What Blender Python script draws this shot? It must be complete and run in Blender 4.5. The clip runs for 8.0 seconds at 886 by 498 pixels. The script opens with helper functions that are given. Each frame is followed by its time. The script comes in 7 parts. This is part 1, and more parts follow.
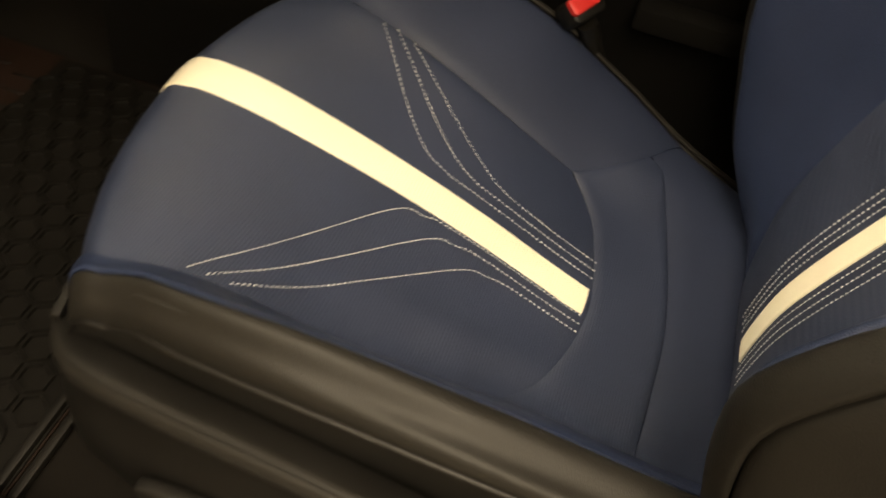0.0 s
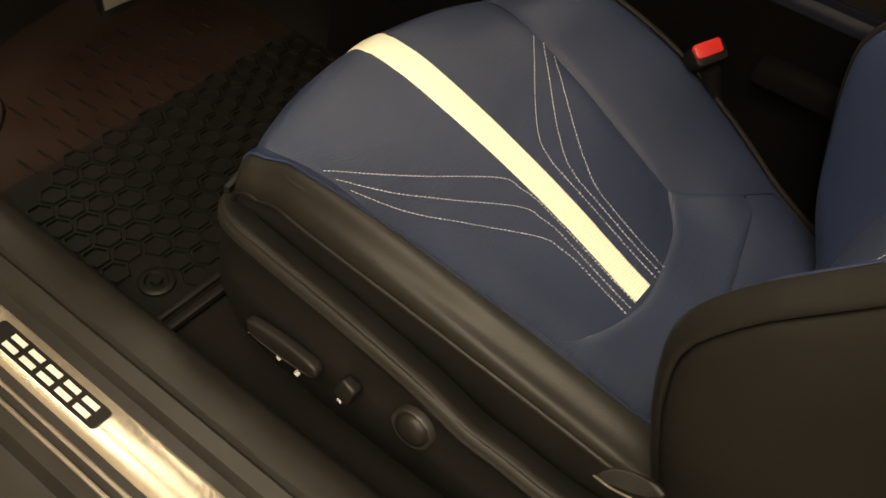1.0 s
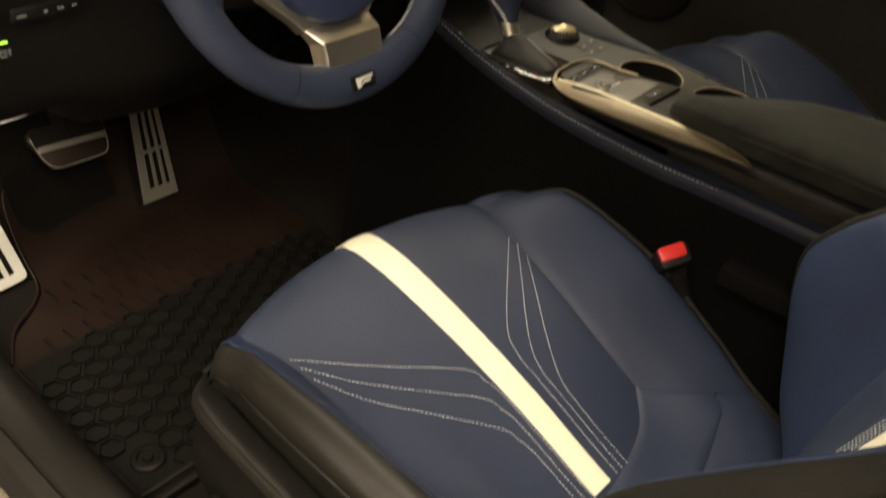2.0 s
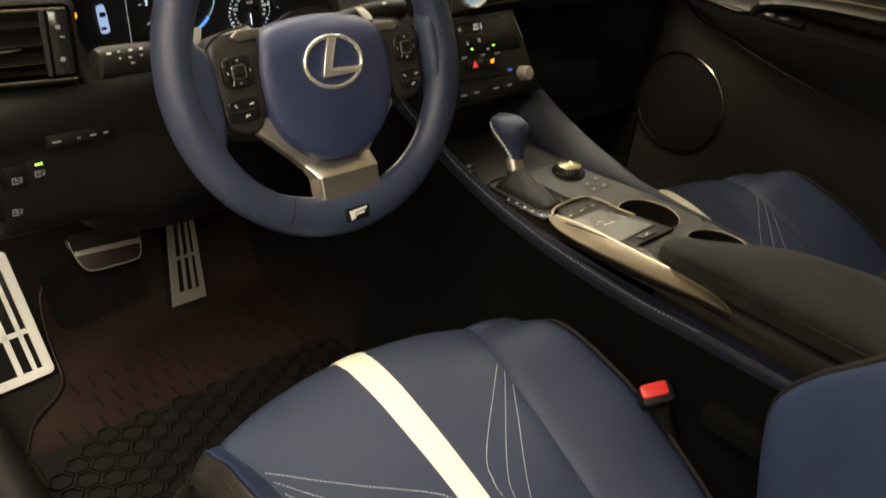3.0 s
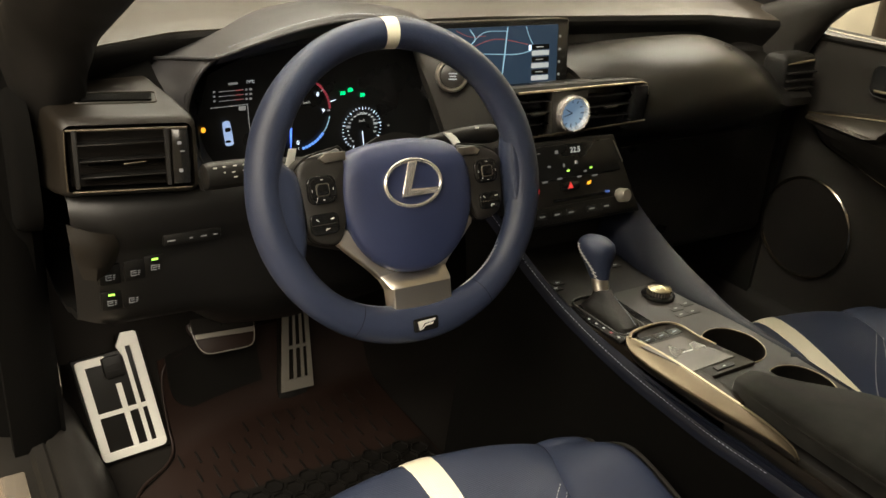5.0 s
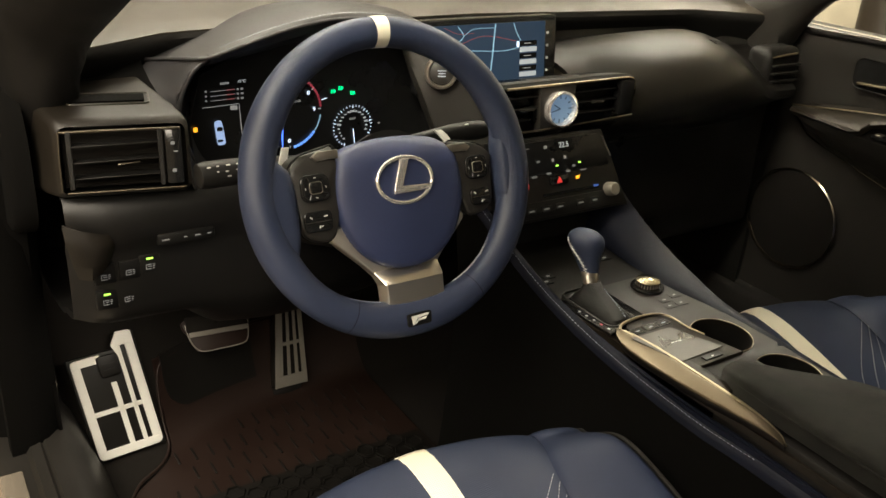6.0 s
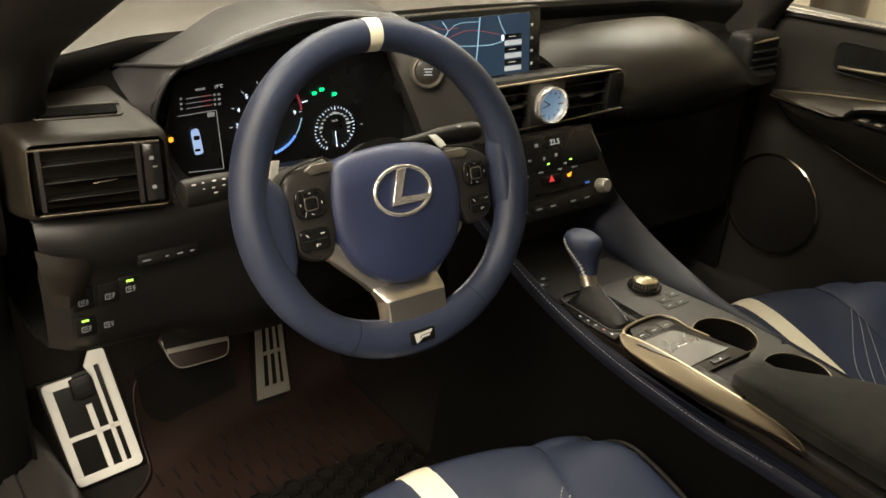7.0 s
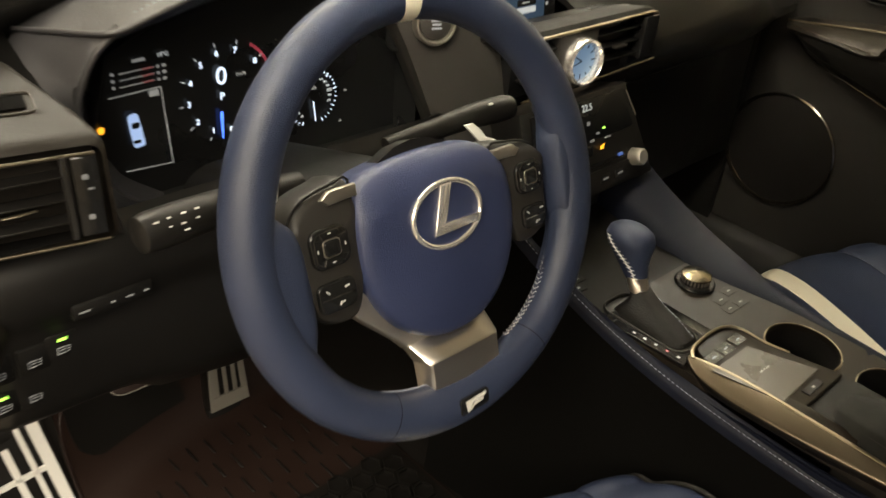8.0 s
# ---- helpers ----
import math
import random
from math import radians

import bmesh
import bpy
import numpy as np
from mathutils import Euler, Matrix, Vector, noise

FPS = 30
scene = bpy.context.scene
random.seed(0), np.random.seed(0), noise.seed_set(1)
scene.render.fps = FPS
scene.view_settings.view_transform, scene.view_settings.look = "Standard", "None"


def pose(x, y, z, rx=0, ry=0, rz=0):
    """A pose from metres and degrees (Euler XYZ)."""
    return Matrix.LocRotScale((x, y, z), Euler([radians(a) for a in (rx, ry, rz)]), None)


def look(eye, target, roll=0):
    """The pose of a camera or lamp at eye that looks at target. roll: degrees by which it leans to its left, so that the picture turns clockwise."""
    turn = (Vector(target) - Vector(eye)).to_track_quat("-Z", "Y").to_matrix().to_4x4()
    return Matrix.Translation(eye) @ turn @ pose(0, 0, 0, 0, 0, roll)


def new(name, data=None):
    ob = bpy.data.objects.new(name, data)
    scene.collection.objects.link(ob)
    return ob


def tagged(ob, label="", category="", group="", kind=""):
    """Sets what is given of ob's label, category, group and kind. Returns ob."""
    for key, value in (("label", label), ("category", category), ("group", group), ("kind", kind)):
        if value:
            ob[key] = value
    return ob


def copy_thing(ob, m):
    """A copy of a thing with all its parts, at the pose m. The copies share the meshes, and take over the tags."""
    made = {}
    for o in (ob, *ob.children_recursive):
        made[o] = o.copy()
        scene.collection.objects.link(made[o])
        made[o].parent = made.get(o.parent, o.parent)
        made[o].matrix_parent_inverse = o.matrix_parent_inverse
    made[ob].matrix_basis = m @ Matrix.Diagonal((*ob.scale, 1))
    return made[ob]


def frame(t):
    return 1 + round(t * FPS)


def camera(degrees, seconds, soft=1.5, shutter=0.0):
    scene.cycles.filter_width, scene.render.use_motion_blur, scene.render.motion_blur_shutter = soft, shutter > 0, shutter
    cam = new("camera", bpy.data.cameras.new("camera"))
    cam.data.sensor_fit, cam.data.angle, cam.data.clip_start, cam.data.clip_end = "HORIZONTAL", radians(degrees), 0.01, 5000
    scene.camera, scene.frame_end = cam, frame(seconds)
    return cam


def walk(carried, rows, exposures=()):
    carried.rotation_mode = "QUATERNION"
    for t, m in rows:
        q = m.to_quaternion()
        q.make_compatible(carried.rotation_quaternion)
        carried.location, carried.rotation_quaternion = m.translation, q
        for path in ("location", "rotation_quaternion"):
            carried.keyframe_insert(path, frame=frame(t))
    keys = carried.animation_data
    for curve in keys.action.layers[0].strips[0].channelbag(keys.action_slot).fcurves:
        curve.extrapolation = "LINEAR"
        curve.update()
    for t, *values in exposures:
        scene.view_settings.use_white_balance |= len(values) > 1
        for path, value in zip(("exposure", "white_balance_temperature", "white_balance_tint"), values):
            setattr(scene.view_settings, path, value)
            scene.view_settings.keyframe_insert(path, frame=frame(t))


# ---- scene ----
cam = camera(53.8, 8.0, shutter=0.5)
PATH = [
    (0, (-0.872, -0.38, 0.809), (0.437, -0.119, -0.68), 10.3),
    (0.5, (-0.956, -0.438, 0.845), (0.301, 0.059, -0.63), 10.7),
    (1, (-0.989, -0.537, 0.878), (0.197, 0.155, -0.577), 9.7),
    (1.5, (-0.974, -0.616, 0.91), (0.224, 0.232, -0.449), 7.5),
    (2, (-0.95, -0.638, 0.939), (0.321, 0.371, -0.229), 5.8),
    (2.2, (-0.949, -0.65, 0.947), (0.336, 0.402, -0.167), 5.9),
    (3.3, (-0.891, -0.734, 1.015), (0.324, 0.545, 0.072), 5.8),
    (3.5, (-0.88, -0.742, 1.023), (0.308, 0.583, 0.111), 5.6),
    (4, (-0.846, -0.772, 1.04), (0.237, 0.678, 0.189), 5.2),
    (4.5, (-0.842, -0.792, 1.047), (0.153, 0.736, 0.225), 4.4),
    (6, (-0.855, -0.814, 1.057), (0.161, 0.694, 0.223), 3.9),
    (6.5, (-0.856, -0.81, 1.062), (0.182, 0.68, 0.225), 3.6),
    (7, (-0.868, -0.73, 1.068), (0.228, 0.698, 0.196), 3.5),
    (7.5, (-0.873, -0.589, 1.083), (0.295, 0.729, 0.136), 3.5),
    (8, (-0.8, -0.413, 1.055), (0.414, 0.764, -0.013), 5.8),
]
EXPOSURES = [(0, 0.0, 7200, 10), (1.0, -0.05, 6950, 10), (2.2, -0.02, 6500, 10), (3.5, 0.31, 6200, 10), (4.2, 0.17, 6150, 10), (6.0, 0.18, 6100, 10), (8, 0.31, 6200, 10)]
walk(cam, [(t, look(eye, target, roll)) for t, eye, target, roll in PATH], EXPOSURES)

# ---------------- light ----------------
world = bpy.data.worlds.new("world")
scene.world = world
world.use_nodes = True
world.node_tree.nodes["Background"].inputs[0].default_value = (1.0, 0.82, 0.6, 1)
world.node_tree.nodes["Background"].inputs[1].default_value = 0.08


def area_lamp(name, eye, target, sx, sy, watts, colour=(1.0, 0.86, 0.65)):
    data = bpy.data.lights.new(name, "AREA")
    data.shape, data.size, data.size_y = "RECTANGLE", sx, sy
    data.energy, data.color = watts, colour
    ob = new(name, data)
    ob.matrix_world = look(eye, target)
    return tagged(ob, "warm light of a lamp", "lamp", "", "structure")


area_lamp("ceiling_panel_light_driver_side", (-1.65, -0.75, 2.88), (-0.5, -0.1, 0.4), 1.4, 1.4, 150)
area_lamp("ceiling_panel_light_rear", (-1.8, -2.7, 2.85), (-0.45, 0.2, 0.5), 1.4, 1.4, 100)
area_lamp("ceiling_panel_light_front", (0.0, 1.75, 2.75), (0.1, 0.6, 0.8), 2.2, 1.0, 56)
area_lamp("ceiling_panel_light_hall", (-4.0, -1.2, 2.9), (-4.3, -1.0, 0.0), 2.4, 2.4, 170)
area_lamp("ceiling_panel_light_passenger_side", (2.3, 1.4, 2.75), (3.2, 1.4, 0.3), 1.2, 1.2, 90)
# fill light added to brighten the footrest, no known lamp of the car
area_lamp("footrest_fill_light", (-0.575, 0.345, 0.410), (-0.64, 0.48, 0.16), 0.05, 0.03, 0.24, (1.0, 0.86, 0.66))

# ---------------- mesh helpers ----------------
TAU = 2 * math.pi


def smooth_table(rows, x):
    """A smooth curve through rows of (x, a, b, ...); x may leave the range. Returns a list of the values."""
    if x <= rows[0][0]:
        return list(rows[0][1:])
    if x >= rows[-1][0]:
        return list(rows[-1][1:])
    k = 0
    while rows[k + 1][0] < x:
        k += 1
    r0, r1, r2, r3 = rows[max(k - 1, 0)], rows[k], rows[k + 1], rows[min(k + 2, len(rows) - 1)]
    h = r2[0] - r1[0]
    t = (x - r1[0]) / h
    out = []
    for n in range(1, len(r1)):
        m1 = (r2[n] - r0[n]) / (r2[0] - r0[0]) * h
        m2 = (r3[n] - r1[n]) / (r3[0] - r1[0]) * h
        t2, t3 = t * t, t * t * t
        out.append((2 * t3 - 3 * t2 + 1) * r1[n] + (t3 - 2 * t2 + t) * m1 + (3 * t2 - 2 * t3) * r2[n] + (t3 - t2) * m2)
    return out


def curve_points(points, count, closed=False):
    """count points along a smooth curve through points, evenly by length."""
    pts = [Vector(p) for p in points]
    n = len(pts)
    fine = []
    last = n if closed else n - 1
    for k in range(last):
        p1, p2 = pts[k], pts[(k + 1) % n]
        p0 = pts[(k - 1) % n] if closed or k else p1 * 2 - p2
        p3 = pts[(k + 2) % n] if closed or k + 2 < n else p2 * 2 - p1
        for j in range(16):
            t = j / 16
            fine.append(0.5 * (2 * p1 + (p2 - p0) * t + (2 * p0 - 5 * p1 + 4 * p2 - p3) * t * t + (3 * p1 - p0 - 3 * p2 + p3) * t ** 3))
    fine.append(pts[0].copy() if closed else pts[-1].copy())
    acc = [0.0]
    for a, b in zip(fine, fine[1:]):
        acc.append(acc[-1] + (b - a).length)
    out, k = [], 0
    steps = count if closed else count - 1
    for i in range(count):
        d = acc[-1] * i / max(steps, 1)
        while k < len(acc) - 2 and acc[k + 1] < d:
            k += 1
        f = (d - acc[k]) / max(acc[k + 1] - acc[k], 1e-9)
        out.append(fine[k].lerp(fine[k + 1], min(f, 1.0)))
    return out


def thing(name, place=(0, 0, 0), label="", category="", group="", kind=""):
    ob = new(name)
    ob.empty_display_size = 0.05
    ob.location = place
    return tagged(ob, label, category, group, kind)


def origin_of(ob):
    spot = Vector((0, 0, 0))
    while ob is not None:
        spot += ob.location
        ob = ob.parent
    return spot


def part(name, bm, material, parent, label="", smooth=True, kind=""):
    """One mesh object under a thing or a part; bm in the world's metres."""
    data = bpy.data.meshes.new(name)
    if parent is not None:
        bmesh.ops.translate(bm, verts=bm.verts, vec=-origin_of(parent))
    bm.normal_update()
    if smooth:
        for f in bm.faces:
            f.smooth = True
    bm.to_mesh(data)
    bm.free()
    data.materials.append(material)
    if smooth:
        data.set_sharp_from_angle(angle=radians(42))
    ob = new(name, data)
    ob.parent = parent
    if label:
        ob["label"] = label
    if kind:
        ob["kind"] = kind
    return ob


def single(name, bm, material, label, category, kind="", group="", smooth=True):
    """A thing of one mesh."""
    return tagged(part(name, bm, material, None, smooth=smooth), label, category, group, kind)


def grid(points, close_u=False, close_v=False, into=None):
    """Faces over a table of points: rows of points."""
    bm = into or bmesh.new()
    rows = [[bm.verts.new(p) for p in row] for row in points]
    nu, nv = len(rows), len(rows[0])
    for i in range(nu if close_u else nu - 1):
        for j in range(nv if close_v else nv - 1):
            a, b = rows[i], rows[(i + 1) % nu]
            bm.faces.new((a[j], a[(j + 1) % nv], b[(j + 1) % nv], b[j]))
    return bm, rows


def sheet(points, thick, to=(0, 0, -1)):
    """A sheet with thickness over a table of points; it grows along its normals to the side that to points to."""
    nu, nv = len(points), len(points[0])
    pts = [[Vector(p) for p in row] for row in points]
    ways, total = [], Vector((0, 0, 0))
    for i in range(nu):
        row = []
        for j in range(nv):
            du = pts[min(i + 1, nu - 1)][j] - pts[max(i - 1, 0)][j]
            dv = pts[i][min(j + 1, nv - 1)] - pts[i][max(j - 1, 0)]
            way = du.cross(dv)
            total += way
            row.append(way.normalized() if way.length > 1e-14 else Vector(to).normalized())
        ways.append(row)
    sign = 1 if total.dot(Vector(to)) > 0 else -1
    under = [[p + w * (thick * sign) for p, w in zip(pr, wr)] for pr, wr in zip(pts, ways)]
    bm = bmesh.new()
    top = [[bm.verts.new(p) for p in row] for row in pts]
    low = [[bm.verts.new(p) for p in row] for row in under]
    for i in range(nu - 1):
        for j in range(nv - 1):
            bm.faces.new((top[i][j], top[i][j + 1], top[i + 1][j + 1], top[i + 1][j]))
            bm.faces.new((low[i][j], low[i + 1][j], low[i + 1][j + 1], low[i][j + 1]))
    for i in range(nu - 1):
        bm.faces.new((top[i][0], top[i + 1][0], low[i + 1][0], low[i][0]))
        bm.faces.new((top[i][-1], low[i][-1], low[i + 1][-1], top[i + 1][-1]))
    for j in range(nv - 1):
        bm.faces.new((top[0][j], low[0][j], low[0][j + 1], top[0][j + 1]))
        bm.faces.new((top[-1][j], top[-1][j + 1], low[-1][j + 1], low[-1][j]))
    bmesh.ops.recalc_face_normals(bm, faces=bm.faces)
    return bm


def loft(rings, cap=True):
    """A closed skin through rings of points, with flat ends."""
    bm, rows = grid(rings, close_v=True)
    if cap:
        bm.faces.new(rows[0])
        bm.faces.new(rows[-1])
    bmesh.ops.recalc_face_normals(bm, faces=bm.faces)
    return bm


def tube(points, radius, sides=10, closed=False, flat=1.0, into=None):
    """A rod along points; radius a number or a list; flat squeezes its height."""
    pts = [Vector(p) for p in points]
    n = len(pts)
    rings = []
    up = Vector((0, 0, 1))
    for i, p in enumerate(pts):
        way = pts[(i + 1) % n] - pts[i - 1] if closed else pts[min(i + 1, n - 1)] - pts[max(i - 1, 0)]
        way.normalize()
        side = way.cross(up)
        if side.length < 0.05:
            side = way.cross(Vector((1, 0, 0)))
        side.normalize()
        top = side.cross(way)
        r = radius[i] if isinstance(radius, (list, tuple)) else radius
        rings.append([p + side * (r * math.cos(TAU * k / sides)) + top * (r * flat * math.sin(TAU * k / sides)) for k in range(sides)])
    bm, rows = grid(rings, close_u=closed, close_v=True, into=into)
    if not closed:
        bm.faces.new(rows[0])
        bm.faces.new(rows[-1])
    bmesh.ops.recalc_face_normals(bm, faces=bm.faces)
    return bm


def box(x0, x1, y0, y1, z0, z1, bevel=0.0, seg=2, m=None, into=None):
    """A box with rounded edges, turned by m if given."""
    bm = bmesh.new()
    bmesh.ops.create_cube(bm, size=1.0)
    for v in bm.verts:
        v.co = Vector(((x0 + x1) / 2 + v.co.x * (x1 - x0), (y0 + y1) / 2 + v.co.y * (y1 - y0), (z0 + z1) / 2 + v.co.z * (z1 - z0)))
    if bevel:
        bmesh.ops.bevel(bm, geom=list(bm.edges), offset=bevel, segments=seg, profile=0.5, affect="EDGES", clamp_overlap=True)
    if m is not None:
        bmesh.ops.transform(bm, matrix=m, verts=bm.verts)
    if into is not None:
        joined(into, bm)
        return into
    return bm


def joined(bm, other):
    data = bpy.data.meshes.new("scratch")
    other.to_mesh(data)
    other.free()
    bm.from_mesh(data)
    bpy.data.meshes.remove(data)
    return bm


def prism(outline, depth, m=None, bevel=0.0, seg=2):
    """An outline in x and y, extruded by depth along z (from 0 up), edges rounded, laid by m."""
    bm = bmesh.new()
    low = [bm.verts.new((p[0], p[1], 0)) for p in outline]
    high = [bm.verts.new((p[0], p[1], depth)) for p in outline]
    n = len(outline)
    bm.faces.new(list(reversed(low)))
    bm.faces.new(high)
    for i in range(n):
        bm.faces.new((low[i], low[(i + 1) % n], high[(i + 1) % n], high[i]))
    bmesh.ops.recalc_face_normals(bm, faces=bm.faces)
    if bevel:
        rim = [e for e in bm.edges if abs(e.verts[0].co.z - e.verts[1].co.z) < 1e-7]
        bmesh.ops.bevel(bm, geom=rim, offset=bevel, segments=seg, profile=0.5, affect="EDGES", clamp_overlap=True)
    if m is not None:
        bmesh.ops.transform(bm, matrix=m, verts=bm.verts)
    return bm


def round_rect(w, h, r, n=5):
    out = []
    for cx, cy, a0 in ((w / 2 - r, h / 2 - r, 0), (-w / 2 + r, h / 2 - r, 90), (-w / 2 + r, -h / 2 + r, 180), (w / 2 - r, -h / 2 + r, 270)):
        for k in range(n + 1):
            a = radians(a0 + 90 * k / n)
            out.append((cx + r * math.cos(a), cy + r * math.sin(a)))
    return out


def disc(radius, n=32):
    return [(radius * math.cos(TAU * k / n), radius * math.sin(TAU * k / n)) for k in range(n)]


def turned(profile, m, n=36):
    """A body of revolution round z: profile rows of (radius, height), laid by m."""
    bm = bmesh.new()
    rings = [[bm.verts.new(Vector((r * math.cos(TAU * k / n), r * math.sin(TAU * k / n), h))) for k in range(n)] for r, h in profile]
    for a, b in zip(rings, rings[1:]):
        for k in range(n):
            bm.faces.new((a[k], a[(k + 1) % n], b[(k + 1) % n], b[k]))
    if profile[0][0] > 1e-6:
        bm.faces.new(list(reversed(rings[0])))
    if profile[-1][0] > 1e-6:
        bm.faces.new(rings[-1])
    bmesh.ops.remove_doubles(bm, verts=bm.verts, dist=1e-6)
    bmesh.ops.recalc_face_normals(bm, faces=bm.faces)
    bmesh.ops.transform(bm, matrix=m, verts=bm.verts)
    return bm


def facing(spot, normal, up=(0, 0, 1)):
    """The pose whose z points along normal and whose y points up, at spot."""
    z = Vector(normal).normalized()
    x = Vector(up).cross(z).normalized()
    y = z.cross(x)
    return Matrix(((x.x, y.x, z.x, spot[0]), (x.y, y.y, z.y, spot[1]), (x.z, y.z, z.z, spot[2]), (0, 0, 0, 1)))


def letters(text, size, m, depth=0.0004):
    """A bmesh of writing in the built-in font, centred, in the plane of m."""
    data = bpy.data.curves.new("writing", "FONT")
    data.body, data.size, data.extrude = text, size, depth
    data.align_x, data.align_y = "CENTER", "CENTER"
    ob = bpy.data.objects.new("writing", data)
    scene.collection.objects.link(ob)
    bpy.context.view_layer.update()
    mesh = ob.evaluated_get(bpy.context.evaluated_depsgraph_get()).to_mesh()
    bm = bmesh.new()
    bm.from_mesh(mesh)
    bpy.data.objects.remove(ob)
    bpy.data.curves.remove(data)
    bmesh.ops.transform(bm, matrix=m, verts=bm.verts)
    return bm


def stitches(line, normal_of, length=0.0032, gap=0.0015, r=0.00042, lift=0.0006):
    """Separate thread stitches along a line of points, as one bmesh."""
    pts = [Vector(p) for p in line]
    acc = [0.0]
    for a, b in zip(pts, pts[1:]):
        acc.append(acc[-1] + (b - a).length)
    total = acc[-1]
    bm = bmesh.new()
    d, k = 0.0, 0

    def spot(dist):
        i = 0
        lo, hi = 0, len(acc) - 1
        while hi - lo > 1:
            mid = (lo + hi) // 2
            if acc[mid] <= dist:
                lo = mid
            else:
                hi = mid
        i = lo
        f = (dist - acc[i]) / max(acc[i + 1] - acc[i], 1e-9)
        return pts[i].lerp(pts[i + 1], f)

    while d + length < total:
        a, b = spot(d), spot(d + length)
        n = Vector(normal_of((a + b) / 2)).normalized()
        way = (b - a).normalized()
        side = way.cross(n).normalized()
        ring = []
        for p, s, h in ((a, 0.5, 0.2), (a.lerp(b, 0.3), 1.0, 1.0), (a.lerp(b, 0.7), 1.0, 1.0), (b, 0.5, 0.2)):
            c = p + n * lift * h
            ring.append([bm.verts.new(c + side * r * s), bm.verts.new(c + n * r * s), bm.verts.new(c - side * r * s), bm.verts.new(c - n * r * s)])
        for u, v in zip(ring, ring[1:]):
            for j in range(4):
                bm.faces.new((u[j], u[(j + 1) % 4], v[(j + 1) % 4], v[j]))
        bm.faces.new(ring[0])
        bm.faces.new(list(reversed(ring[-1])))
        d += length + gap
    bmesh.ops.recalc_face_normals(bm, faces=bm.faces)
    return bm


# ---------------- materials ----------------
def material(name, colour, rough=0.5, metal=0.0, grain=0.0, scale=400.0, spread=0.15, stain=12.0, coat=0.0, spec=0.5, cells=False, sheen=0.0):
    """A surface with grain (a fine relief in metres) and a colour and gloss that vary at two scales."""
    mat = bpy.data.materials.new(name)
    mat.use_nodes = True
    nt = mat.node_tree
    b = nt.nodes["Principled BSDF"]
    b.inputs["Metallic"].default_value = metal
    b.inputs["Specular IOR Level"].default_value = spec
    b.inputs["Coat Weight"].default_value = coat
    b.inputs["Sheen Weight"].default_value = sheen
    tc = nt.nodes.new("ShaderNodeTexCoord")
    big = nt.nodes.new("ShaderNodeTexNoise")
    big.inputs["Scale"].default_value, big.inputs["Detail"].default_value = stain, 6
    fine = nt.nodes.new("ShaderNodeTexVoronoi" if cells else "ShaderNodeTexNoise")
    fine.inputs["Scale"].default_value = scale
    nt.links.new(tc.outputs["Object"], big.inputs["Vector"])
    nt.links.new(tc.outputs["Object"], fine.inputs["Vector"])
    mix = nt.nodes.new("ShaderNodeMath")
    mix.operation = "MULTIPLY_ADD"
    nt.links.new(big.outputs[0], mix.inputs[0])
    mix.inputs[1].default_value = 0.7
    half = nt.nodes.new("ShaderNodeMath")
    half.operation = "MULTIPLY"
    half.inputs[1].default_value = 0.3
    nt.links.new(fine.outputs[0], half.inputs[0])
    nt.links.new(half.outputs[0], mix.inputs[2])
    ramp = nt.nodes.new("ShaderNodeValToRGB")
    lo = [c * (1 - spread) for c in colour]
    hi = [min(c * (1 + spread), 1) for c in colour]
    ramp.color_ramp.elements[0].position, ramp.color_ramp.elements[1].position = 0.3, 0.7
    ramp.color_ramp.elements[0].color, ramp.color_ramp.elements[1].color = (*lo, 1), (*hi, 1)
    nt.links.new(mix.outputs[0], ramp.inputs[0])
    nt.links.new(ramp.outputs[0], b.inputs["Base Color"])
    vary = 0.02 if metal > 0.1 else 0.06
    rr = nt.nodes.new("ShaderNodeMapRange")
    rr.inputs[1].default_value, rr.inputs[2].default_value = 0.3, 0.7
    rr.inputs[3].default_value, rr.inputs[4].default_value = max(rough - vary, 0.03), min(rough + vary, 1)
    nt.links.new(big.outputs[0], rr.inputs[0])
    nt.links.new(rr.outputs[0], b.inputs["Roughness"])
    if grain:
        bump = nt.nodes.new("ShaderNodeBump")
        bump.inputs["Distance"].default_value = grain
        bump.inputs["Strength"].default_value = 1.0
        nt.links.new(fine.outputs[0], bump.inputs["Height"])
        nt.links.new(bump.outputs[0], b.inputs["Normal"])
    return mat


def glow(name, colour, strength):
    mat = bpy.data.materials.new(name)
    mat.use_nodes = True
    b = mat.node_tree.nodes["Principled BSDF"]
    b.inputs["Base Color"].default_value = (*[c * 0.3 for c in colour], 1)
    b.inputs["Emission Color"].default_value = (*colour, 1)
    b.inputs["Emission Strength"].default_value = strength
    b.inputs["Roughness"].default_value = 0.3
    return mat


def glass(name, colour=(0.9, 0.95, 0.93)):
    mat = bpy.data.materials.new(name)
    mat.use_nodes = True
    b = mat.node_tree.nodes["Principled BSDF"]
    b.inputs["Base Color"].default_value = (*colour, 1)
    b.inputs["Transmission Weight"].default_value = 1.0
    b.inputs["Roughness"].default_value = 0.02
    b.inputs["IOR"].default_value = 1.05
    return mat


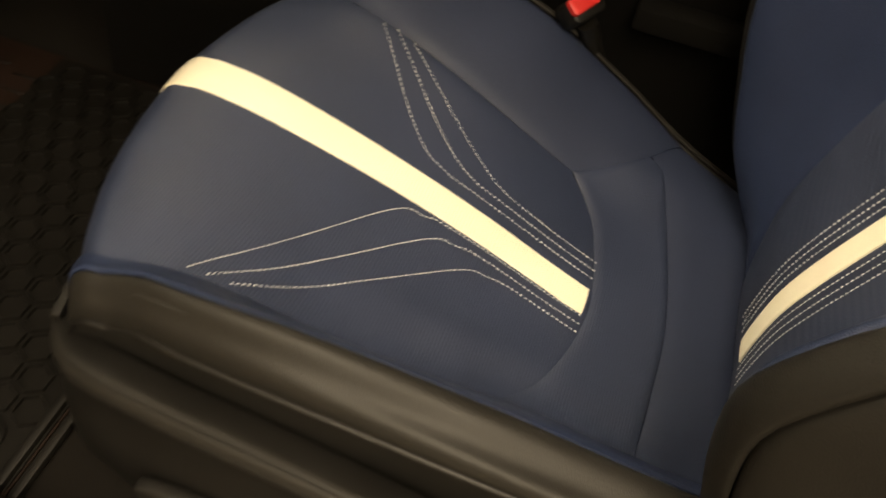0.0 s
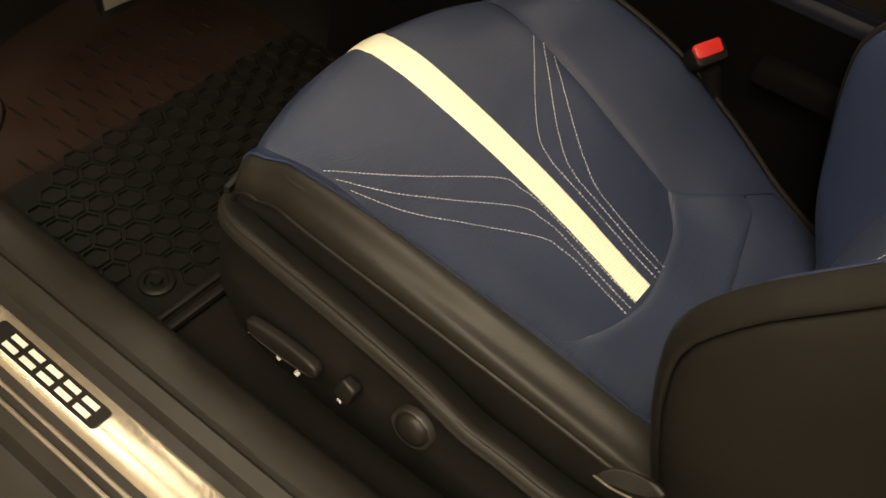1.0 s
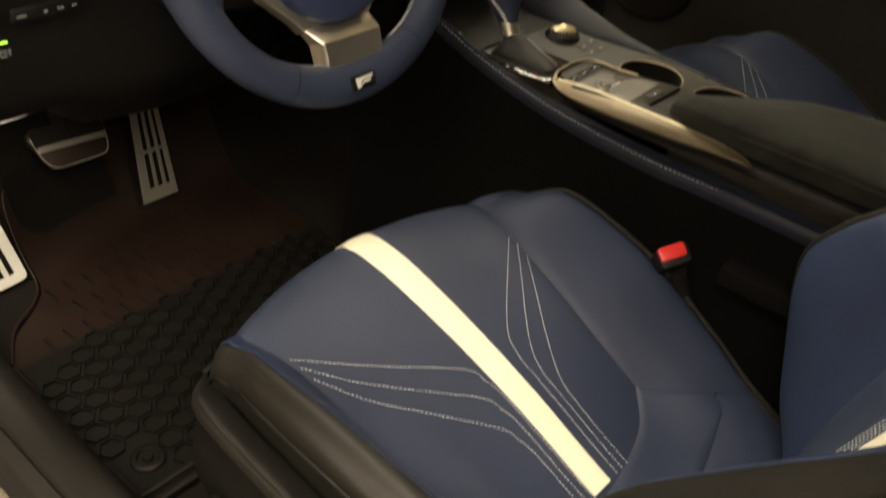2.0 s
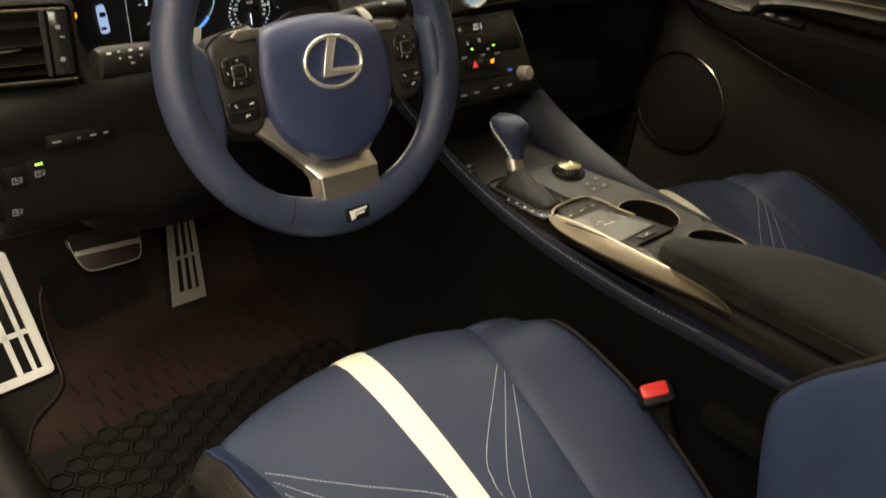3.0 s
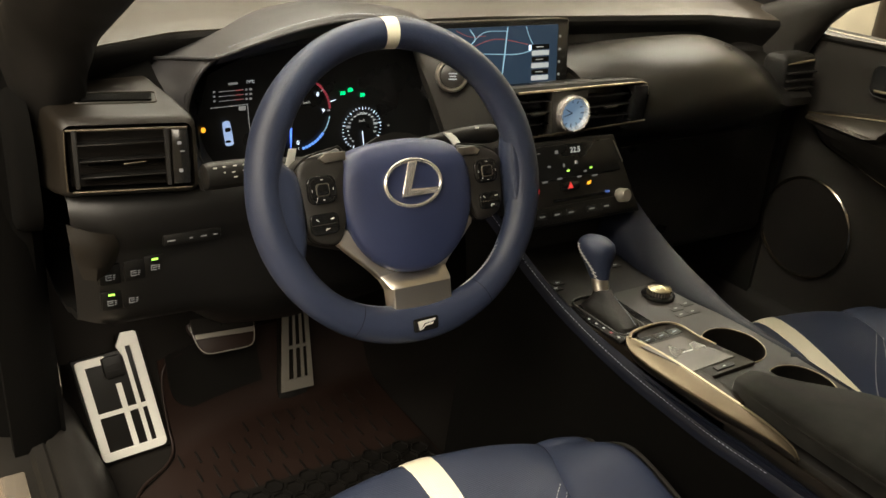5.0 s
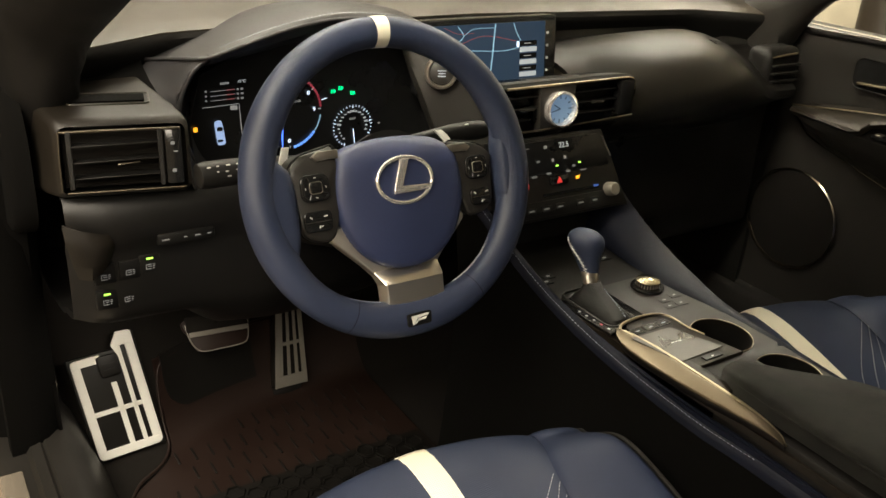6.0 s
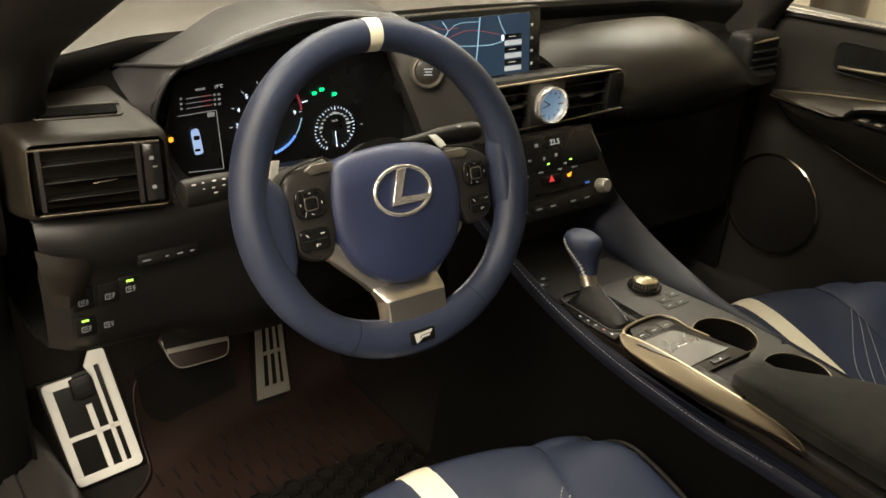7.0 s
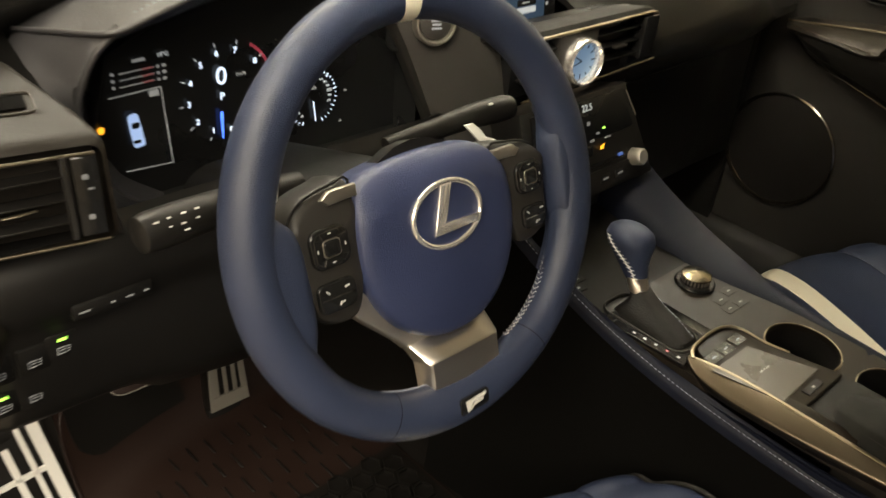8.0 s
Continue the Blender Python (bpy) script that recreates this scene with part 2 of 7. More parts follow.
NAVY_RIM = material("navy_rim_leather", (0.0220, 0.0298, 0.060), 0.44, grain=0.0002, scale=900, cells=True)
NAVY_PAD = material("navy_pad_leather", (0.0225, 0.0305, 0.077), 0.42, grain=0.00022, scale=900, cells=True)
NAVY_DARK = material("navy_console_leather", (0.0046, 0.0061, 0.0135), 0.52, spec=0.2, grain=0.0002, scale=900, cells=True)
HOOD = material("hood_leather", (0.0245, 0.0238, 0.0250), 0.42, grain=0.00018, scale=900, cells=True)
POD = material("pod_leather", (0.0105, 0.0083, 0.0058), 0.46, spec=0.36, grain=0.00015, scale=900, cells=True)
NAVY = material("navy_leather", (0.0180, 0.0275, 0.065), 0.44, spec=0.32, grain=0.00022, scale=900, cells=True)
NAVY_SOFT = material("navy_bolster_leather", (0.0195, 0.0268, 0.0550), 0.56, spec=0.34, grain=0.00012, scale=900, cells=True)
BLACK_LEATHER = material("black_leather", (0.0120, 0.0110, 0.0095), 0.56, spec=0.32, grain=0.00012, scale=800, cells=True)
# darker copy of the black leather, holding the backrest's shade in its colour
BACK_LEATHER_SHADED = material("black_leather_shaded", (0.0078, 0.0071, 0.0060), 0.60, spec=0.22, grain=0.00012, scale=800, cells=True)
BLACK = material("soft_black_plastic", (0.0075, 0.0069, 0.0062), 0.48, spec=0.32, grain=0.0001, scale=1400)
DARK = material("dark_grey_plastic", (0.0165, 0.0150, 0.0130), 0.46, grain=0.0001, scale=1400)
GLOSS = material("glossy_black_plastic", (0.010, 0.010, 0.010), 0.16, grain=0.0)
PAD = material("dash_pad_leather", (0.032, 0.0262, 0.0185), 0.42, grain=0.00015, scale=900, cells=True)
DASH = material("dash_face_leather", (0.0085, 0.0078, 0.0068), 0.33, spec=0.3, grain=0.00012, scale=900, cells=True)
DECK = material("satin_console_deck", (0.0110, 0.0086, 0.0060), 0.38, spec=0.20, spread=0.2, stain=30, grain=0.00004, scale=2000)
BOOT = material("black_boot_leather", (0.0068, 0.0063, 0.0056), 0.5, spec=0.2, grain=0.0003, scale=600, cells=True)
CREAM = material("cream_leather", (0.86, 0.81, 0.64), 0.45, spread=0.04, grain=0.00008, scale=900, cells=True)
SILVER = material("satin_silver", (0.76, 0.71, 0.63), 0.36, metal=1.0, spread=0.03)
PLATE = material("bright_brushed_plate", (0.80, 0.70, 0.56), 0.24, metal=0.8, spread=0.02)
VENT_TRIM = material("bronze_vent_trim", (0.10, 0.085, 0.062), 0.34, metal=0.8, spread=0.06)
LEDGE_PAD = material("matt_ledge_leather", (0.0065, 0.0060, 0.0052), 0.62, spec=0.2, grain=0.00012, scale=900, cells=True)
# blacker than the surfaces themselves: missing shade is put into this colour
FLANK_SHADED = material("black_flank_shaded", (0.0030, 0.0028, 0.0025), 0.95, spec=0.08, grain=0.0008, scale=900)
SMOKE = material("dark_satin_metal", (0.36, 0.33, 0.28), 0.3, metal=0.85, spread=0.02)
GOLD = material("warm_satin_metal", (0.34, 0.29, 0.20), 0.34, metal=0.95, spread=0.02)
# rail tones with the shading coloured in; the darker also serves the accelerator body
RAIL_BRONZE_SHADED = material("rail_bronze_shaded", (0.105, 0.084, 0.055), 0.32, metal=0.85, spread=0.08)
RAIL_DARK = material("dark_bronze_rail_shade", (0.018, 0.0148, 0.0100), 0.32, metal=0.6, spread=0.1)
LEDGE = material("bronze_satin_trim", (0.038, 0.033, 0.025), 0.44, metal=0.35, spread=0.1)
CHROME = material("chrome", (0.80, 0.78, 0.74), 0.12, metal=1.0, spread=0.03)
# aluminium darkened to stand for footwell shade; also on the volume knob
PEDAL = material("dimmed_aluminium", (0.24, 0.225, 0.195), 0.4, metal=0.4, spread=0.04)
DARK_CHROME = material("dark_chrome", (0.30, 0.28, 0.24), 0.10, metal=1.0, spread=0.02)
STEEL = material("brushed_aluminium", (0.78, 0.77, 0.72), 0.34, metal=0.2, spread=0.06)
RUBBER = material("mat_rubber", (0.0050, 0.0044, 0.0037), 0.52, spec=0.26, grain=0.00015, scale=700)
BRIGHT = material("bright_satin_metal", (0.92, 0.88, 0.84), 0.20, metal=0.8, spread=0.01)
SILL = material("grained_sill_plastic", (0.0085, 0.0070, 0.0058), 0.42, grain=0.0003, scale=900, spread=0.25, stain=5)
BROWN = material("brown_rubber", (0.0135, 0.0066, 0.0045), 0.55, spec=0.3, grain=0.0002, scale=500)
SUEDE = material("black_suede", (0.0105, 0.0104, 0.0088), 0.95, spec=0.15, grain=0.0003, scale=1100, sheen=0.05, spread=0.75, stain=30)
THREAD = material("pale_thread", (0.78, 0.78, 0.76), 0.7)
GREY_THREAD = material("grey_blue_thread", (0.30, 0.33, 0.40), 0.7)
SHADED_THREAD = material("shaded_blue_thread", (0.09, 0.10, 0.135), 0.7)
RED = material("red_plastic", (0.52, 0.022, 0.02), 0.4)
PAINT = material("white_print", (0.55, 0.55, 0.53), 0.6)
CARPET = material("dark_carpet", (0.0095, 0.0082, 0.0070), 0.95, spec=0.12, grain=0.0008, scale=900)
WALL = material("hall_wall_paint", (0.72, 0.64, 0.50), 0.7)
CONCRETE = material("hall_floor_tile", (0.18, 0.16, 0.14), 0.35)
BODY = material("silver_car_paint", (0.40, 0.40, 0.39), 0.25, metal=0.3, coat=0.6)
KNEE = material("matt_knee_plastic", (0.0042, 0.0039, 0.0036), 0.46, spec=0.34, grain=0.0001, scale=1400)
DEEP = material("deep_black_display", (0.0055, 0.0055, 0.0056), 0.30, spec=0.35)
GLASS = glass("window_glass")


def spun_metal():
    """Metal turned on a lathe: gloss drawn out round the axis."""
    mat = material("spun_metal", (0.62, 0.54, 0.38), 0.26, metal=1.0, spread=0.03)
    nt = mat.node_tree
    b = nt.nodes["Principled BSDF"]
    b.inputs["Anisotropic"].default_value = 0.85
    turn = nt.nodes.new("ShaderNodeTangent")
    turn.direction_type, turn.axis = "RADIAL", "Z"
    nt.links.new(turn.outputs[0], b.inputs["Tangent"])
    return mat


SPUN = spun_metal()

GREEN_GLOW = glow("green_indicator", (0.50, 1.0, 0.1), 1.6)
RED_GLOW = glow("red_indicator", (1.0, 0.06, 0.05), 0.5)
AMBER_GLOW = glow("amber_indicator", (1.0, 0.40, 0.02), 1.4)
FAINT = glow("faint_key_light", (0.5, 0.5, 0.48), 0.13)
KEY_WHITE = glow("panel_key_light", (0.5, 0.5, 0.48), 0.13)
DIM_WHITE = glow("dim_key_light", (0.55, 0.55, 0.52), 0.22)
SOFT_BLUE = glow("pale_blue_display", (0.42, 0.56, 0.85), 0.6)
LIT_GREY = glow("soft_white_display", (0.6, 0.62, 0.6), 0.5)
BLUE_ARC = glow("blue_arc_light", (0.16, 0.36, 1.0), 0.9)
DARK_RED = glow("dark_red_arc", (0.30, 0.035, 0.05), 0.6)
BLUE_GLOW = glow("blue_needle", (0.08, 0.2, 1.0), 2.0)
RED_ROAD = glow("map_red_road", (0.40, 0.085, 0.075), 0.42)
MAP_LINE = glow("map_pale_road", (0.30, 0.50, 0.60), 0.8)
TEAL_GLOW = glow("green_lamp", (0.02, 0.9, 0.25), 1.6)
WHITE_GLOW = glow("white_display", (0.75, 0.85, 1.0), 1.2)
CLOCK_FACE = glow("clock_light", (0.22, 0.33, 0.45), 0.46)
MAP = glow("map_light", (0.019, 0.033, 0.052), 0.95)
# ---------------- the hall round the car ----------------
single("ground", box(-6, 6, -6, 7, -0.42, -0.34), CONCRETE, "dark polished floor of the hall under the car", "floor", "structure")
for nm, b in (("wall_west", (-6.2, -6, -6, 7, -0.34, 3)), ("wall_east", (3.4, 3.6, -6, 7, -0.34, 3)), ("wall_south", (-6, 6, -6.2, -6, -0.34, 3)), ("wall_north", (-6, 6, 7, 7.2, -0.34, 3))):
    single(nm, box(*b), WALL, "cream painted wall of the hall", "wall", "structure")
single("ceiling", box(-6.2, 6.2, -6.2, 7.2, 3.0, 3.15), WALL, "pale ceiling of the hall", "ceiling", "structure")

single("hall_pillar", prism([(0.14 * math.cos(TAU * k / 40), 0.12 * math.sin(TAU * k / 40)) for k in range(40)], 3.34, Matrix.Translation((3.05, 1.50, -0.34))), material("dark_pillar_paint", (0.045, 0.035, 0.026), 0.4), "dark rounded pillar by the hall wall", "pillar", "structure")
parked = thing("parked_car", (2.48, 0.0, -0.34), "silver car parked beside the passenger side", "car")
rings = []
for y, w, z0, z1 in ((1.28, 0.55, -0.10, 0.22), (1.22, 0.72, -0.16, 0.34), (1.0, 0.82, -0.18, 0.44), (0.4, 0.86, -0.18, 0.52), (-0.6, 0.88, -0.18, 0.60), (-2.6, 0.86, -0.18, 0.62)):
    rings.append([(2.48 + x * 2 * w, y, (z0 + z1) / 2 + q * (z1 - z0)) for x, q in round_rect(1, 1, 0.22, 5)])
part("body", loft(rings), BODY, parked, "silver painted body")
rings = []
for y, w, z1 in ((0.1, 0.62, 0.60), (-0.7, 0.60, 0.98), (-2.0, 0.58, 0.96), (-2.5, 0.62, 0.62)):
    rings.append([(2.48 - w, y, 0.55), (2.48 - w * 0.84, y, z1), (2.48 + w * 0.84, y, z1), (2.48 + w, y, 0.55)])
part("cabin", loft(rings), GLOSS, parked, "dark glazed cabin")
for wy in (0.62, -2.0):
    wheel_p = part("wheel", turned([(0.0, 0.0), (0.20, 0.0), (0.22, 0.03), (0.31, 0.03), (0.33, 0.0), (0.33, -0.18), (0.0, -0.18)], facing((1.615, wy, -0.01), (-1, 0, 0))), GLOSS, parked, "black tyre")

# ---------------- the car's shell ----------------
TOE = [(-1.5, 0.09), (-0.6, 0.085), (0.0, 0.085), (0.385, 0.085), (0.435, 0.096), (0.472, 0.145), (0.515, 0.245), (0.575, 0.39), (0.66, 0.58), (0.96, 0.64)]


def toe_shift(x):
    """How far ahead the toe board starts: nearest behind the footrest."""
    return smooth_table([(-0.56, 0.0), (-0.50, 0.025), (-0.40, 0.05), (-0.25, 0.07)], x)[0]


def floor_z(x, y):
    return smooth_table(TOE, y - toe_shift(x))[0]


single("floor", sheet([[(x, y, floor_z(x, y)) for y in (-1.5, -0.6, 0.0, 0.36, 0.40, 0.43, 0.455, 0.48, 0.50, 0.53, 0.56, 0.60, 0.66, 0.74, 1.03)] for x in [-0.70 + 1.4 * k / 28 for k in range(29)]], 0.02), CARPET, "dark carpeted car floor rising to the toe board", "floor", "structure")
single("firewall", box(-0.72, 0.72, 1.03, 1.07, 0.3, 0.86), BLACK, "black bulkhead behind the dashboard", "bulkhead", "structure")

# door sill, driver's side: inner slope, flat top, plate ledge, outer steps
sill_profile = [(-0.655, 0.085), (-0.668, 0.125), (-0.690, 0.185), (-0.705, 0.209), (-0.725, 0.216), (-0.744, 0.217), (-0.748, 0.212), (-0.752, 0.217), (-0.766, 0.215), (-0.772, 0.205), (-0.782, 0.205),
                (-0.826, 0.205), (-0.836, 0.196), (-0.855, 0.188), (-0.862, 0.170), (-0.90, 0.160), (-0.93, 0.12), (-0.95, -0.05), (-0.92, -0.15)]


def sill(side):
    rows = [[(side * x, y, z) for x, z in sill_profile] for y in (-1.4, -0.8, -0.3, 0.1, 0.35, 0.55)]
    return sheet(rows, 0.012)


sill_d = thing("door_sill", (-0.78, -0.2, 0.09), "dark plastic door sill beside the driver's seat", "door sill", "", "structure")
part("sill_trim", sill(1), DARK, sill_d)
single("door_sill_passenger", sill(-1), SILL, "dark plastic door sill of the passenger side", "door sill", "structure")

# roof, pillars, screens
roof_rows = [(-0.10, 1.125), (-0.35, 1.16), (-0.9, 1.21), (-1.5, 1.15)]
single("roof", sheet([[(x, y, z - 0.10 * (x / 0.62) ** 2 * 0.4) for y, z in roof_rows] for x in (-0.645, -0.3, 0, 0.3, 0.645)], 0.03, (0, 0, 1)), DARK, "dark headliner roof of the car", "roof", "structure")


def pillar(side):
    rings = []
    for y, z, x, drop in ((0.80, 0.640, 0.70, 0.05), (0.50, 0.740, 0.675, 0.10), (0.34, 0.802, 0.665, 0.13), (0.295, 0.820, 0.660, 0.07), (0.26, 0.834, 0.657, 0.025), (0.215, 0.853, 0.655, 0.0), (-0.016, 0.950, 0.650, 0.0), (-0.35, 1.090, 0.64, 0.0)):
        ring = []
        for dx, dz in ((-0.012, -0.006), (0.004, -0.018 - drop), (0.05, -0.008 - drop), (0.085, 0.022), (0.07, 0.045), (0.01, 0.035), (-0.012, 0.012)):
            ring.append((side * (x + dx), y, z + dz))
        rings.append(ring)
    return loft([curve_points(r, 24, True) for r in rings])


single("pillar_front_driver", pillar(-1), BLACK, "dark windscreen pillar at the driver's door", "pillar", "structure")
single("pillar_front_passenger", pillar(1), DARK, "dark windscreen pillar at the passenger door", "pillar", "structure")
ws = single("windscreen", sheet([[(x, 1.02 - 0.12 * (x / 0.65) ** 2, 0.865), (x, 0.3 - 0.06 * (x / 0.65) ** 2, 1.03), (x, -0.35, 1.165 - 0.03 * (x / 0.6) ** 2)] for x in (-0.66, -0.33, 0, 0.33, 0.66)], 0.004), GLASS, "clear windscreen over the dashboard", "window", "structure")
ws.visible_shadow = False
single("rear_bulkhead", box(-0.72, 0.72, -1.56, -1.5, 0.05, 1.15), BLACK, "dark rear wall of the cabin", "bulkhead", "structure")
single("quarter_panel_driver", box(-0.76, -0.72, -1.5, -0.98, 0.1, 1.1), BLACK, "dark side panel behind the driver's door", "side panel", "structure")
single("quarter_panel_passenger", box(0.72, 0.76, -1.5, -0.75, 0.1, 1.1), BLACK, "dark side panel behind the passenger door", "side panel", "structure")
single("kick_panel", sheet([[(x, y + 0.10 * (0.66 - z) * (y < 0.4), z) for z in (0.05, 0.12, 0.3, 0.5, 0.66)] for x, y in ((-0.790, 0.328), (-0.760, 0.330), (-0.738, 0.338), (-0.722, 0.356), (-0.715, 0.40), (-0.715, 0.50), (-0.715, 0.62), (-0.715, 0.85))], 0.02, (-1, 0, 0)), FLANK_SHADED, "black kick panel ahead of the driver's door opening", "side panel", "structure")
single("hinge_pillar", loft([curve_points([(-0.718, y0 + 0.02, z), (-0.718, y0 + 0.2, z), (-0.84, y0 + 0.2, z), (-0.862, y0 + 0.10, z), (-0.835, y0 + 0.045, z), (-0.775, y0 + 0.005, z)], 28, True) for y0, z in ((0.44, -0.1), (0.43, 0.12), (0.41, 0.25), (0.385, 0.38), (0.36, 0.5), (0.335, 0.60), (0.32, 0.70), (0.33, 0.79))]), FLANK_SHADED, "dark door pillar ahead of the door opening", "pillar", "structure")
single("kick_panel_passenger", sheet([[(0.70, y, z) for z in (0.10, 0.3, 0.5, 0.66)] for y in (0.30, 0.45, 0.62, 0.85)], 0.02, (1, 0, 0)), BLACK, "black kick panel in the passenger footwell", "side panel", "structure")

# ---------------- seats ----------------
SEAT_X = -0.362
# rows: y, centre z, left seam x z, left crest x z, left piping x z, right seam x z, right edge x z, shift of the middle
CUSHION = [
    (-0.56, 0.190, -0.125, 0.205, -0.189, 0.290, -0.243, 0.286, 0.130, 0.198, 0.248, 0.180),
    (-0.46, 0.204, -0.128, 0.219, -0.197, 0.313, -0.245, 0.302, 0.136, 0.212, 0.252, 0.226),
    (-0.39, 0.226, -0.134, 0.239, -0.204, 0.333, -0.250, 0.317, 0.138, 0.232, 0.256, 0.270),
    (-0.31, 0.258, -0.154, 0.266, -0.213, 0.353, -0.253, 0.329, 0.138, 0.272, 0.256, 0.316),
    (-0.23, 0.286, -0.172, 0.300, -0.222, 0.370, -0.254, 0.337, 0.140, 0.312, 0.252, 0.347),
    (-0.15, 0.312, -0.188, 0.336, -0.228, 0.376, -0.250, 0.337, 0.148, 0.339, 0.247, 0.364),
    (-0.09, 0.329, -0.197, 0.345, -0.223, 0.367, -0.243, 0.332, 0.166, 0.339, 0.244, 0.353),
    (-0.05, 0.335, -0.201, 0.342, -0.221, 0.352, -0.240, 0.320, 0.178, 0.333, 0.238, 0.336),
]
NOSE = [(0.0, 0.0, 0.0), (0.12, 0.018, -0.004), (0.3, 0.032, -0.022), (0.5, 0.038, -0.065), (0.7, 0.036, -0.115), (0.85, 0.028, -0.16), (1.0, 0.014, -0.20)]


def cushion_columns(s):
    """The cross-section at s: up to -0.05 it is y; past that the nose curls down over the next metre of s."""
    over = max(0.0, s + 0.05)
    v = smooth_table(CUSHION, min(s, -0.05))
    if over:
        dy, dz = smooth_table(NOSE, over)
    else:
        dy, dz = 0.0, 0.0
    zc, xl, zl, xlc, zlc, xlp, zlp, xr, zr, xre, zre = v
    flat = max(0.0, 1 - over * 2)
    cols = [(xlp + 0.012, zlp - 0.10), (xlp, zlp), (xlp + 0.34 * (xlc - xlp), zlp + 0.60 * (zlc - zlp) + 0.005), (xlc, zlc), (xl, zl),
            (xl * 0.62, zc + 0.30 * (zl - zc)), (xl * 0.28, zc + 0.05 * (zl - zc)), (0.004, zc), (xr * 0.28, zc + 0.05 * (zr - zc)), (xr * 0.64, zc + 0.30 * (zr - zc)), (xr, zr),
            ((xr + xre) / 2, (zr + zre) / 2 + 0.006), (xre, zre), (xre + 0.012, zre - 0.05), (xre + 0.006, zre - 0.14)]
    return [Vector((x, min(s, -0.05) + dy - (0.046 * (x / 0.2) ** 2) * smooth_table([(-0.35, 0.0), (-0.15, 0.35), (-0.05, 1.0)], min(s, -0.05))[0],
                    z * 1.0 + dz + (zc + 0.012 - z) * (1 - flat) * 0.5)) for x, z in cols]


CU_CACHE = {}


def cushion(a, s):
    """A point of the cushion: a counts the columns, s runs from the back to the nose."""
    key = round(s, 5)
    if key not in CU_CACHE:
        CU_CACHE[key] = cushion_columns(s)
    cols = CU_CACHE[key]
    a = min(max(a, 0.0), len(cols) - 1.0)
    k = min(int(a), len(cols) - 2)
    t = a - k
    p0, p1, p2, p3 = cols[max(k - 1, 0)], cols[k], cols[k + 1], cols[min(k + 2, len(cols) - 1)]
    return 0.5 * (2 * p1 + (p2 - p0) * t + (2 * p0 - 5 * p1 + 4 * p2 - p3) * t * t + (3 * p1 - p0 - 3 * p2 + p3) * t ** 3)


def column_of(x, s):
    """The column at which the cushion reaches x."""
    lo, hi = 3.0, 12.0
    for _ in range(30):
        mid = (lo + hi) / 2
        if cushion(mid, s).x < x:
            lo = mid
        else:
            hi = mid
    return (lo + hi) / 2


def surface_normal(fn, u, v, eu=0.02, ev=0.004):
    n = (fn(u + eu, v) - fn(u - eu, v)).cross(fn(u, v + ev) - fn(u, v - ev))
    return n.normalized()


def puffed(fn, u0, u1, v0, v1, nu, nv, lift=0.0, groove=0.004, width=0.05, ends=True, sides=True, v_of=None, face=1):
    """A table of points of a padded panel: its rim sinks into the seam."""
    out = []
    for i in range(nu + 1):
        c = 0.5 - 0.5 * math.cos(math.pi * i / nu)
        c = 0.5 * c + 0.5 * i / nu
        row = []
        for j in range(nv + 1):
            d = 0.5 - 0.5 * math.cos(math.pi * j / nv)
            d = 0.3 * d + 0.7 * j / nv
            u = u0 + (u1 - u0) * c
            va, vb = v_of(u) if v_of else (v0, v1)
            v = va + (vb - va) * d
            sink = 0.0
            if sides:
                sink = max(sink, math.exp(-c / width), math.exp(-(1 - c) / width))
            if ends:
                sink = max(sink, math.exp(-d / (width * 0.5)), math.exp(-(1 - d) / (width * 0.5)))
            row.append(fn(u, v) + surface_normal(fn, u, v) * (face * (lift - groove * sink)))
        out.append(row)
    return out


def rear_rim(u):
    """Where the insert ends towards the backrest."""
    f = (u - 7.0) / 3.0
    corner = max(0.0, abs(u - 7.0) - 2.2) / 0.8
    return -0.418 + 0.036 * f * f + 0.018 * corner * corner


